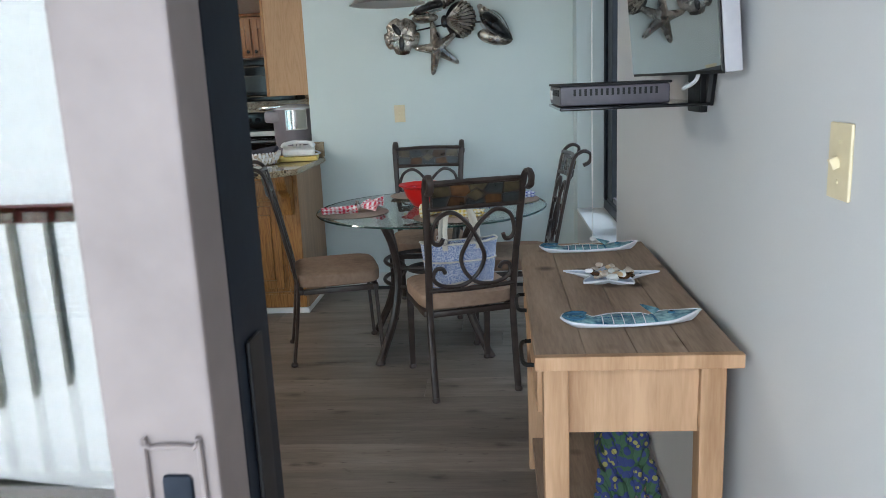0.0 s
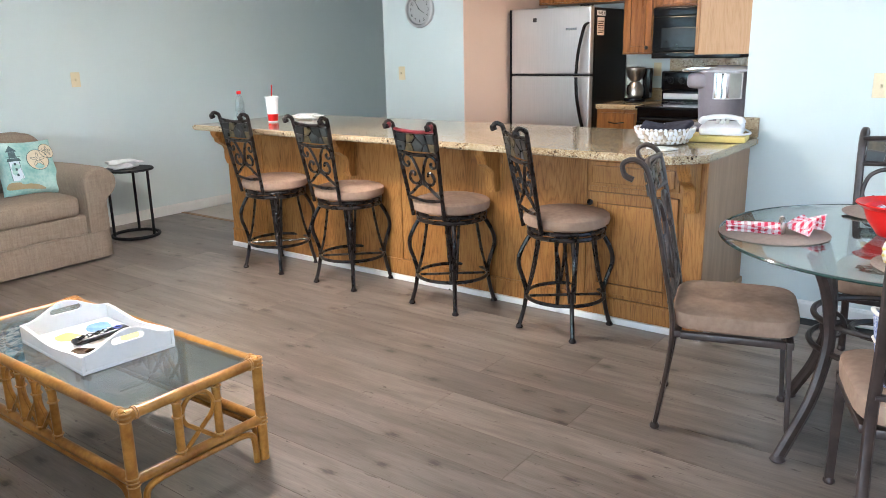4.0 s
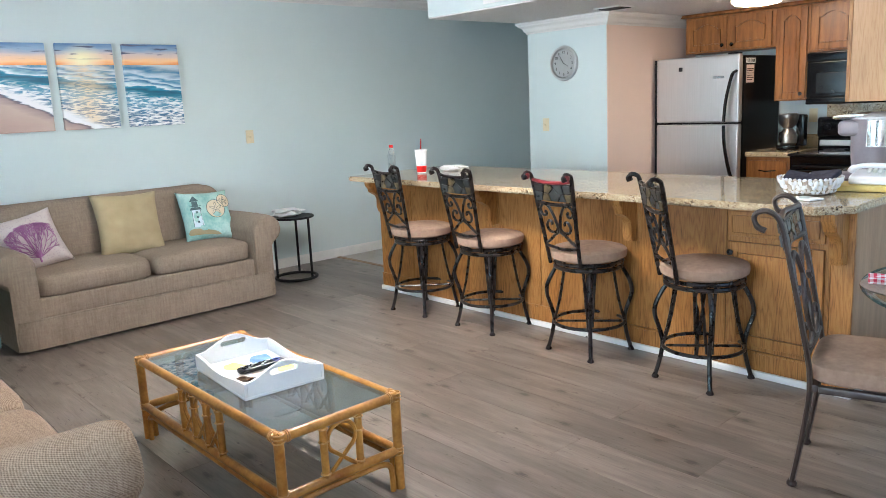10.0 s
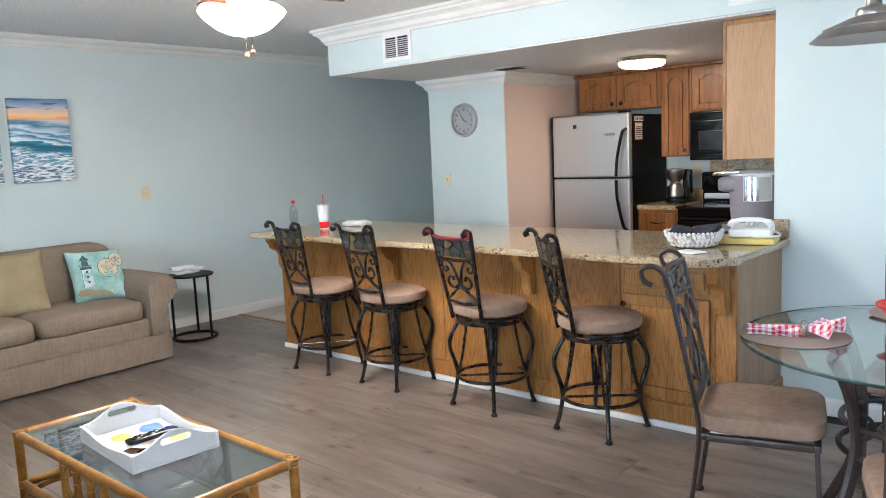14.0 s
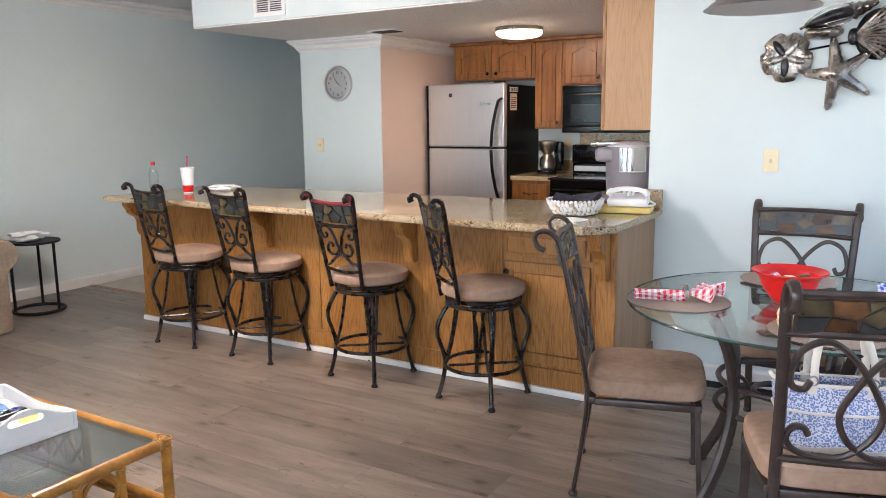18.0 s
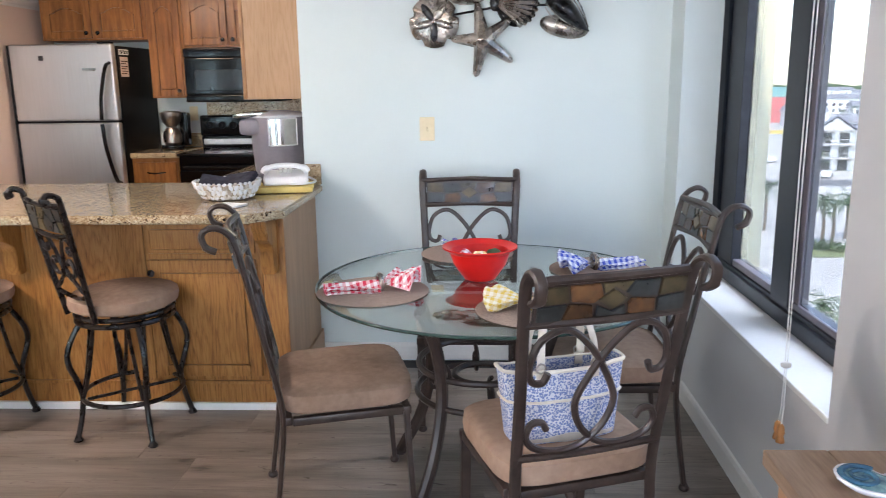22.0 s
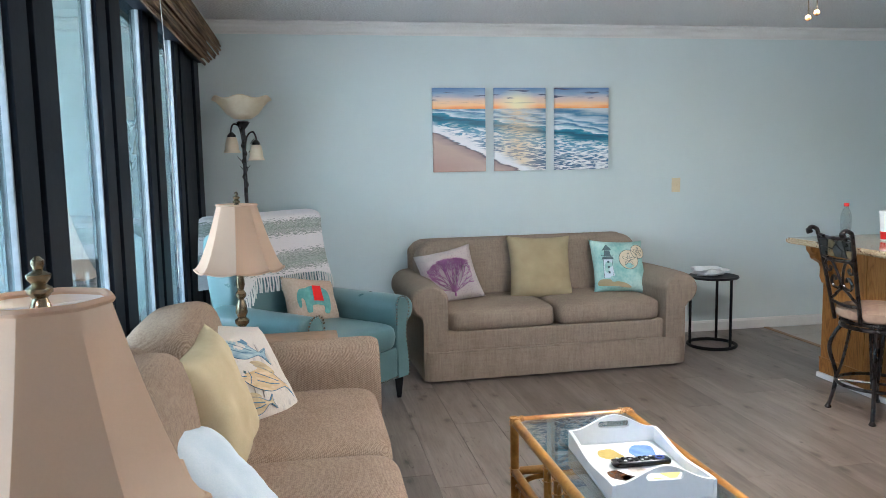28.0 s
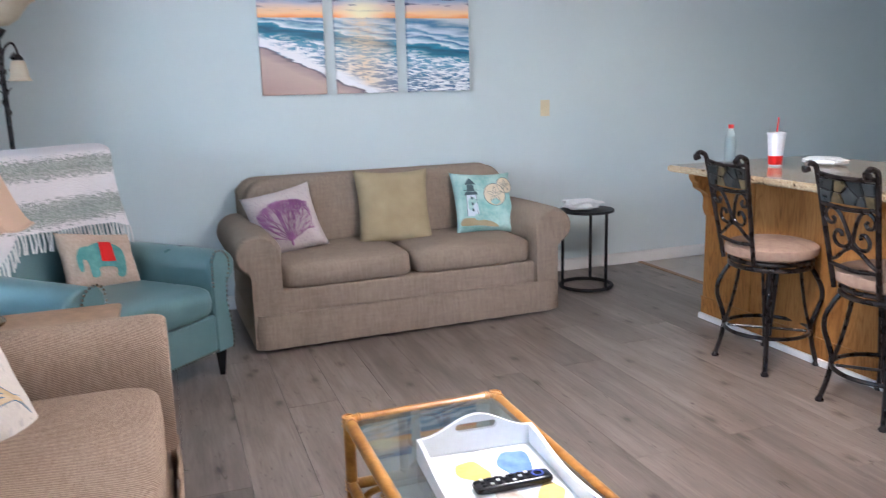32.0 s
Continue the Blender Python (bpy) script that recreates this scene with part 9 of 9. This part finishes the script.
for i in range(7):
    for j in range(3):
        part("button", box(-0.018 + j * 0.013, -0.085 + i * 0.02, 0.0215, -0.010 + j * 0.013, -0.075 + i * 0.02, 0.0245, 0.001), M["black_matt"] if (i + j) % 3 else M["paper"], rm)
part("button_ring", tube(circle(0, 0.068, 0.022, 0.014, 16), 0.003, 6, closed=True), surface("blue_button", (0.05, 0.08, 0.3), (0.08, 0.12, 0.4), 5, 0.4, 0.0), rm, "blue button ring")

# ---- ceiling fan ----
fn = thing("ceiling_fan", -1.80, -1.41, ZC, 0, "dark wood ceiling fan with lit glass shades", "ceiling fan")
part("canopy", lathe([(0.075, 0), (0.075, -0.02), (0.05, -0.05), (0.02, -0.06)], 28), M["nickel"], fn)
part("rod", tube([(0, 0, -0.05), (0, 0, -0.16)], 0.013, 10), M["nickel"], fn)
part("motor", lathe([(0.04, -0.14), (0.11, -0.15), (0.125, -0.18), (0.12, -0.23), (0.08, -0.255), (0.05, -0.26)], 32), M["nickel"], fn, "brushed nickel motor housing")
for k in range(5):
    a = 18 + 72 * k
    bl = plate([(0.19, -0.045), (0.24, -0.06), (0.55, -0.072), (0.60, -0.055), (0.615, 0.0), (0.60, 0.055), (0.55, 0.072), (0.24, 0.06), (0.19, 0.045)], -0.004, 0.004, bev=0.002)
    turned(bl, Matrix.Rotation(radians(a), 4, "Z") @ T((0, 0, -0.215)) @ Matrix.Rotation(radians(10), 4, "X"))
    b_ = part("blade", bl, M["fan_blade"], fn, "reddish brown wooden blade")
    part("blade_iron", turned(box(0.09, -0.022, -0.228, 0.25, 0.022, -0.222, 0.003), Matrix.Rotation(radians(a), 4, "Z")), M["nickel"], b_)
part("light_fitter", lathe([(0.06, -0.258), (0.075, -0.275), (0.06, -0.30), (0.03, -0.305)], 24), M["nickel"], fn)
gb = lathe([(0.01, -0.452), (0.07, -0.446), (0.125, -0.425), (0.165, -0.395), (0.195, -0.362), (0.212, -0.338), (0.205, -0.337), (0.185, -0.358), (0.12, -0.405), (0.01, -0.43)], 40)
for v in gb.verts:
    v.co.x, v.co.y, v.co.z = v.co.x * 0.95, v.co.y * 0.95, v.co.z + 0.012
    t_ = math.atan2(v.co.y, v.co.x)
    v.co.z += 0.012 * math.cos(4 * t_) * max(0.0, (v.co.xy.length - 0.15) / 0.06)
part("glass_bowl", gb, M["fan_glow"], fn, "lit frosted glass bowl")
part("bowl_stem", tube([(0, 0, -0.30), (0, 0, -0.44)], 0.008, 8), M["nickel"], fn)
part("bowl_finial", lathe([(0.016, -0.441), (0.018, -0.449), (0.006, -0.462)], 14), M["nickel"], fn)
for dx, ln in ((0.02, 0.51), (-0.03, 0.52)):
    part("pull_chain", tube([(dx, 0.03, -0.30), (dx, 0.03, -ln)], 0.002, 5), M["brass"], fn)
    part("chain_knob", cushion(0.022, 0.022, 0.022, 2, at=(dx, 0.03, -ln - 0.008), nu=10, nv=6), M["amber_wood"], fn)

# ---- balcony and the world outside ----
GZ = -18.0
setting("balcony_floor", box(XL - 0.3, -6.25, -0.22, XR + 0.5, YG - 0.205, -0.03), M["concrete"], "grey concrete balcony slab")
setting("balcony_ceiling", box(XL - 0.3, -6.25, 2.62, XR + 0.5, YG - 0.2, 2.8), M["siding"], "white painted balcony soffit")
side_wall = setting("balcony_side_wall", box(XL - 0.45, -6.25, -0.22, XL - 0.3, YG - 0.2, 2.62), M["siding"], "white privacy wall between balconies")
setting("balcony_side_wall_east", box(XR + 0.35, -6.25, -0.22, XR + 0.5, YG - 0.2, 2.62), M["siding"], "white privacy wall between balconies")
for k in range(17):
    lap = box(0, -6.24, 0, 0.012, YG - 0.21, 0.158, 0.002)
    for v in lap.verts:
        v.co.x += 0.014 * (1 - v.co.z / 0.158)
    part("lap_board", turned(lap, T((XL - 0.3, 0, -0.03 + 0.156 * k))), M["siding"], side_wall)
rl = thing("balcony_railing", 0, -6.15, -0.03, 0, "balcony railing with red top rail and green-grey balusters", "railing")
part("top_rail", box(XL - 0.29, -0.035, 1.03, XR + 0.34, 0.035, 1.085, 0.008), M["rust"], rl, "dark red top rail")
part("bottom_rail", box(XL - 0.29, -0.02, 0.08, XR + 0.34, 0.02, 0.12, 0.005), M["baluster"], rl)
bal = mesh_of("baluster", box(-0.012, -0.012, 0.12, 0.012, 0.012, 1.03), M["baluster"], 0)
n = 56
for k in range(n):
    o = new("baluster", bal)
    o.parent = rl
    o.matrix_basis = T((XL - 0.2 + (XR - XL + 0.4) * k / (n - 1), 0, 0))


def patio_chair(x, y, rz):
    c = thing("patio_chair", x, y, -0.03, rz, "dark plastic patio armchair on the balcony", "chair", "balcony chairs")
    part("seat", box(-0.24, -0.22, 0.40, 0.24, 0.24, 0.43, 0.012), M["black_matt"], c)
    for k in range(6):
        part("back_slat", turned(box(-0.22 + k * 0.075, -0.008, 0, -0.165 + k * 0.075, 0.008, 0.46, 0.004), T((0, -0.23, 0.43)) @ Matrix.Rotation(radians(12), 4, "X")), M["black_matt"], c)
    part("top_slat", turned(box(-0.24, -0.012, 0.44, 0.24, 0.012, 0.52, 0.01), T((0, -0.23, 0.43)) @ Matrix.Rotation(radians(12), 4, "X")), M["black_matt"], c)
    for sx in (-1, 1):
        part("arm", box(sx * 0.27 - 0.025, -0.24, 0.62, sx * 0.27 + 0.025, 0.22, 0.645, 0.008), M["black_matt"], c)
        for sy in (-0.2, 0.2):
            part("leg", box(sx * 0.26 - 0.02, sy - 0.02, 0, sx * 0.26 + 0.02, sy + 0.02, 0.619, 0.004), M["black_matt"], c)


patio_chair(-3.68, -4.72, -82)
patio_chair(-2.2, -5.3, 200)

setting("ground", sheet(lambda u, v: Vector(((u - 0.5) * 3000, (v - 0.5) * 3000, GZ)), 2, 2), M["sand"], "pale sandy ground of a beach town")
setting("road", box(10, -400, GZ + 0.01, 17, 500, GZ + 0.06), M["asphalt"], "asphalt street between low buildings")
setting("road_branch", box(17, 138, GZ + 0.01, 300, 146, GZ + 0.05), M["asphalt"], "asphalt side street")
wing = thing("building_wing", 2.06, 0.80, 0, 0, "cream stucco projecting wing of the building", "building")
part("wall", box(0, 0, GZ, 0.235, 0.5, 14), M["cream"], wing)
ob_ = thing("apartment_building", -9.0, -17.0, GZ, 0, "tall white panelled apartment building", "building")
part("wall", box(-12, -8, 0, 8, 0, 34, 0.05), M["tower"], ob_)
for k in range(55):
    part("panel_joint", box(-12, 0.0, 1.0 + k * 0.6, 8, 0.012, 1.03 + k * 0.6), M["concrete"], ob_)


def house(x, y, w, d, h, rz, floors, label, roof_h=2.4, mat="house"):
    o = thing("house", x, y, GZ, rz, label, "house", "houses of the town")
    part("wall", box(-w / 2, -d / 2, 0, w / 2, d / 2, h), M[mat], o, smooth=0)
    b = bmesh.new()
    e = 0.5
    v = [b.verts.new(c) for c in ((-w / 2 - e, -d / 2 - e, h), (w / 2 + e, -d / 2 - e, h), (w / 2 + e, d / 2 + e, h), (-w / 2 - e, d / 2 + e, h), (-w / 2, 0, h + roof_h), (w / 2, 0, h + roof_h))]
    for f in ((0, 1, 5, 4), (2, 3, 4, 5), (0, 4, 3), (1, 2, 5), (3, 2, 1, 0)):
        b.faces.new([v[i] for i in f])
    part("roof", b, M["roof"], o, smooth=0)
    wm = mesh_of("window", box(-0.6, -0.05, 0, 0.6, 0.05, 1.5), M["screen"], 0)
    for f in range(floors):
        for k in range(max(2, int(w / 3))):
            for sy in (-1, 1):
                q = new("window", wm)
                q.parent = o
                q.matrix_basis = T((-w / 2 + 1.6 + k * (w - 3.2) / max(1, int(w / 3) - 1), sy * d / 2, 0.9 + 3.0 * f))
            
        for k in range(2):
            q = new("window", wm)
            q.parent = o
            q.matrix_basis = pose(-w / 2, -d / 4 + k * d / 2, 0.9 + 3.0 * f, 0, 0, 90)
            part("balcony_slab", box(-w / 2 - 1.2, -d / 2, 2.9 + 3.0 * f, -w / 2, d / 2, 3.05 + 3.0 * f), M["siding"], o, smooth=0) if k == 0 and f else None


TOWN = random.Random(21)
AX, AY = 0.401, 0.916            # the way the window looks
for d, off, w, dp, h, fl_n, lab in ((235, -22, 12, 9, 5, 1, "low pale shop with grey roof"), (225, 40, 16, 10, 6, 2, "pale two-storey house with grey roof"), (268, 12, 18, 12, 6, 2, "wide white two-storey house with grey roof"), (290, -44, 20, 12, 7, 2, "long pale house with grey roof"),
                                    (320, 38, 24, 12, 8, 2, "white two-storey block beyond the street"), (345, -8, 16, 12, 6, 2, "small white house with grey roof"), (380, 22, 26, 14, 7, 2, "pale low block beyond the street"), (410, -30, 22, 14, 8, 2, "pale low block beyond the street"), (440, 56, 30, 14, 9, 3, "white three-storey block beyond the street"),
                                    (470, 6, 26, 14, 8, 2, "long white roof among the houses"), (520, -40, 34, 16, 9, 3, "distant white hotel block"), (560, 34, 40, 16, 9, 3, "distant white hotel block"), (620, -6, 44, 16, 10, 3, "distant white hotel block"), (660, 80, 50, 16, 10, 3, "distant white hotel block")):
    house(0.86 + AX * d + AY * off, -3.18 + AY * d - AX * off, w, dp, h, -23.6 + 30 * (TOWN.random() - 0.5), fl_n, lab, 2.0)
pk = thing("warehouse", 134.5, 346, GZ, -23.6, "coral and teal painted warehouse", "building")
part("wall", box(-9, -6, 0, 9, 6, 11), M["coral_wall"], pk, smooth=0)
part("upper_wall", box(-9.05, -6.05, 11, 9.05, 6.05, 15), M["teal_wall"], pk, smooth=0)


def gabled_house(x, y, rz):
    """A white three-storey house front: twin gables, deep balconies on posts, dark doors behind."""
    o = thing("house", x, y, GZ, rz, "white three-storey house with twin gables and balconies", "house", "houses of the town")
    part("wall", box(-7, 1.6, 0, 7, 11, 8.6), M["house"], o, smooth=0)
    for gx in (-3.5, 3.5):
        b = bmesh.new()
        v = [b.verts.new(c) for c in ((gx - 3.9, -0.3, 8.5), (gx + 3.9, -0.3, 8.5), (gx, -0.3, 11.4), (gx - 3.9, 11.3, 8.5), (gx + 3.9, 11.3, 8.5), (gx, 11.3, 11.4))]
        for f in ((0, 2, 5, 3), (1, 4, 5, 2), (3, 5, 4), (0, 3, 4, 1)):
            b.faces.new([v[i] for i in f])
        part("roof", b, M["roof"], o, smooth=0)
        g = bmesh.new()
        g.faces.new([g.verts.new(c) for c in ((gx - 3.5, -0.05, 8.5), (gx + 3.5, -0.05, 8.5), (gx, -0.05, 11.05))])
        g2 = bmesh.ops.extrude_face_region(g, geom=g.faces[:])
        for q in g2["geom"]:
            if isinstance(q, bmesh.types.BMVert):
                q.co.y += 0.2
        part("gable", g, M["siding"], o, smooth=0)
    for f in range(3):
        z = 2.85 * f
        part("balcony_slab", box(-7, -0.2, z + 2.65, 7, 1.6, z + 2.85), M["siding"], o, smooth=0)
        if f:
            part("balcony_rail", box(-7, -0.15, z + 0.9, 7, -0.05, z + 1.0), M["siding"], o, smooth=0)
            for k in range(24):
                part("baluster", box(-6.9 + 0.6 * k, -0.13, z, -6.84 + 0.6 * k, -0.07, z + 0.9), M["siding"], o, smooth=0)
        for gx in (-5.2, -1.9, 1.9, 5.2):
            part("door", box(gx - 0.9, 1.5, z + 0.05, gx + 0.9, 1.58, z + 2.2), M["screen"], o, smooth=0)
    for px in (-6.85, -3.5, 0, 3.5, 6.85):
        part("post", box(px - 0.15, -0.15, 0, px + 0.15, 0.15, 8.5), M["siding"], o, smooth=0)


gabled_house(78.2, 159.0, -23.6)
setting("lawn", box(35, 80.5, GZ + 0.01, 46.5, 86.5, GZ + 0.05), M["lawn"], "rough lawn with planting by the car park")
for k in range(7):
    r_ = random.Random(50 + k)
    b = bmesh.new()
    for q in range(90):
        a, t_ = r_.random() * 6.283, r_.random()
        c0 = Vector((1.5 * t_ ** 0.5 * math.cos(a), 1.1 * t_ ** 0.5 * math.sin(a), 0.15 + 1.0 * r_.random() * (1 - t_ * 0.6)))
        d0 = Vector((r_.random() - 0.5, r_.random() - 0.5, 0.4 * r_.random())) * 0.7
        b.faces.new([b.verts.new(c0 + q_) for q_ in (Vector((0, 0, 0)), d0, d0 * 0.5 + Vector((0.2, -0.2, 0.3)))])
    solid("shrub", b, M["palm"], "low green shrub beside the car park", "shrub", group="shrubs by the car park", smooth=0, m=pose(36.8 + 1.25 * k, 85.2 - 0.55 * k + 0.5 * (k % 2), GZ))
setting("far_woods", sheet(lambda u, v: Vector((60 + 900 * u, 520 + 60 * math.sin(u * 9), GZ + v * (14 + 4 * noise.noise((u * 40, v, 0))))), 60, 2), M["palm"], "low dark treeline on the horizon")


def palm(x, y, h, seed):
    p = thing("palm_tree", x, y, GZ, 0, "palm tree with a shaggy crown", "tree", "palms along the street")
    r = random.Random(seed)
    part("trunk", tube(spline([(0, 0, 0), (0.15, 0.1, h * 0.4), (0.1, 0.25, h * 0.75), (0.2, 0.2, h)], 5), [0.24 - 0.08 * i / 15 for i in range(16)], 8), M["bark"], p)
    b = bmesh.new()
    for k in range(26):
        a = r.random() * 6.283
        el = radians(-35 + 105 * r.random())
        ln = 1.8 + 0.7 * r.random()
        mid = []
        for i in range(7):
            t = i / 6
            rad = ln * t * math.cos(el)
            z = h + ln * t * math.sin(el) - 1.1 * t * t
            mid.append(Vector((0.2 + rad * math.cos(a), 0.2 + rad * math.sin(a), z)))
        side = Vector((-math.sin(a), math.cos(a), 0))
        for i in range(6):
            for sg in (-1, 1):
                w = 0.34 * (1 - 0.5 * i / 6)
                q = mid[i] + (mid[i + 1] - mid[i]) * 0.3
                tip = q + side * sg * w + (mid[i + 1] - mid[i]) * 0.9 - Vector((0, 0, 0.22))
                b.faces.new([b.verts.new(c) for c in (mid[i], q + (mid[i + 1] - mid[i]) * 0.25, tip)])
    part("crown", b, M["palm"], p, smooth=0)


for k, (x, y, h) in enumerate(((40.3, 88.2, 5.0), (41.1, 86.9, 5.3), (42.5, 87.4, 4.9), (37.8, 96.2, 5.6), (23.7, 47.8, 3.6), (25.2, 50.5, 3.4), (45.5, 90.5, 5.2), (19.5, 47, 4.4), (62, 139, 5.5), (140, 300, 7), (158, 330, 7), (131, 312, 7))):
    palm(x, y, h, k)


def parked_car(x, y, rz, col, label):
    c = thing("car", x, y, GZ + 0.05, rz, label, "car", "parked cars")
    b = sheet(lambda u, v: Vector((0, 0, 0)), 1, 1)
    b.free()
    prof = [(-2.2, 0.35), (-2.2, 0.8), (-1.5, 0.95), (-0.9, 1.42), (0.7, 1.45), (1.4, 0.98), (2.15, 0.85), (2.2, 0.4)]
    bb = plate([(x_, z_) for x_, z_ in prof], -0.85, 0.85, bev=0.08)
    turned(bb, Matrix.Rotation(radians(90), 4, "X"))
    part("body", bb, col, c)
    part("side_glass", turned(plate([(-1.2, 1.0), (-0.85, 1.36), (0.65, 1.38), (1.15, 1.0)], -0.86, 0.86), Matrix.Rotation(radians(90), 4, "X")), M["screen"], c)
    for wx in (-1.4, 1.4):
        for wy in (-0.8, 0.8):
            part("wheel", turned(lathe([(0.05, -0.1), (0.32, -0.1), (0.34, 0), (0.32, 0.1), (0.05, 0.1)], 16), T((wx, wy, 0.34)) @ Matrix.Rotation(radians(90), 4, "X")), M["black_matt"], c)


CAR = [surface("car_white", (0.6, 0.6, 0.6), (0.7, 0.7, 0.7), 2, 0.25, 0), surface("car_dark", (0.02, 0.025, 0.03), (0.04, 0.045, 0.05), 2, 0.25, 0), surface("car_grey", (0.2, 0.21, 0.22), (0.28, 0.29, 0.3), 2, 0.25, 0)]
for k, (x, y, rz) in enumerate(((69, 149.5, 60), (64.5, 152, 58), (75.5, 149, 66), (68.9, 178.5, 70), (62.5, 181, 75), (57, 160, 60), (52, 110, 66), (48, 112.5, 66))):
    parked_car(x, y, rz, CAR[k % 3], ("white parked car", "dark parked car", "grey parked car")[k % 3] + " at the kerb")
yb = thing("shop_sign", 88, 228, GZ, -24, "yellow shop awning on posts", "awning")
part("awning", box(-3, -1, 3.2, 3, 1, 4.2, 0.05), M["yellow"], yb)
for x in (-2.6, 2.6):
    part("post", box(x - 0.1, -0.1, 0, x + 0.1, 0.1, 3.2), M["siding"], yb)

# ---- floor planks and tiles ----
fl_ = thing("floor", 0, 0, 0, 0, "grey-brown wood plank floor", "floor", kind="structure")
rs = random.Random(12)
PW, PL, Y0, Y1 = 0.2295, 1.52, YG + 0.001, 0.52
cache = {}
row = 0
y = Y0
while y < Y1:
    y2 = min(y + (PW if row else 0.116), Y1)
    x = XL - PL * rs.random()
    if row in (11, 13):      # two rows whose end joints line up
        x = -0.115 - 4 * PL
    row += 1
    while x < XR:
        xa, xb = max(x, XL), min(x + PL, XR)
        x += PL
        if xb - xa < 0.02:
            continue
        key = (round(xb - xa, 3), round(y2 - y, 3))
        if key not in cache:
            b = bmesh.new()
            w, d = key[0] / 2 - 0.0006, key[1] / 2 - 0.0006
            t = [b.verts.new(c) for c in ((-w + 0.0004, -d + 0.0004, 0), (w - 0.0004, -d + 0.0004, 0), (w - 0.0004, d - 0.0004, 0), (-w + 0.0004, d - 0.0004, 0))]
            q = [b.verts.new(c) for c in ((-w, -d, -0.0015), (w, -d, -0.0015), (w, d, -0.0015), (-w, d, -0.0015))]
            r = [b.verts.new(c) for c in ((-w, -d, -0.011), (w, -d, -0.011), (w, d, -0.011), (-w, d, -0.011))]
            b.faces.new(t)
            for i in range(4):
                j = (i + 1) % 4
                b.faces.new((q[i], q[j], t[j], t[i])), b.faces.new((r[i], r[j], q[j], q[i]))
            b.faces.new(r[::-1])
            cache[key] = mesh_of("floor_plank", b, M["plank"], 0)
        o = new("floor_plank", cache[key])
        o.parent = fl_
        o.matrix_basis = T(((xa + xb) / 2, (y + y2) / 2, 0))
    y = y2
setting("threshold", box(XL + 0.015, 0.521, -0.011, IX0 - 0.01, 0.56, 0.006, 0.003), M["oak_side"], "wooden strip between planks and tiles")
ht = thing("floor_hall", 0, 0, 0, 0, "beige tiles of hall and kitchen", "floor", kind="structure")
tile = mesh_of("floor_tile", box(-0.149, -0.149, -0.011, 0.149, 0.149, -0.001, 0.002, seg=1), M["tile_floor"], 0)
for i in range(17):
    for j in range(13):
        tx, ty_ = XL + 0.165 + i * 0.302, 0.715 + j * 0.302
        if tx > -0.1 or ty_ > 4.4 or (XC0 - 0.15 < tx < XP + 0.15 and ty_ > YC - 0.15) or (tx > XP and ty_ > YK - 0.15) or (tx > IX0 - 0.16 and ty_ < 0.9):
            continue
        o = new("floor_tile", tile)
        o.parent = ht
        o.matrix_basis = T((tx, ty_, 0))
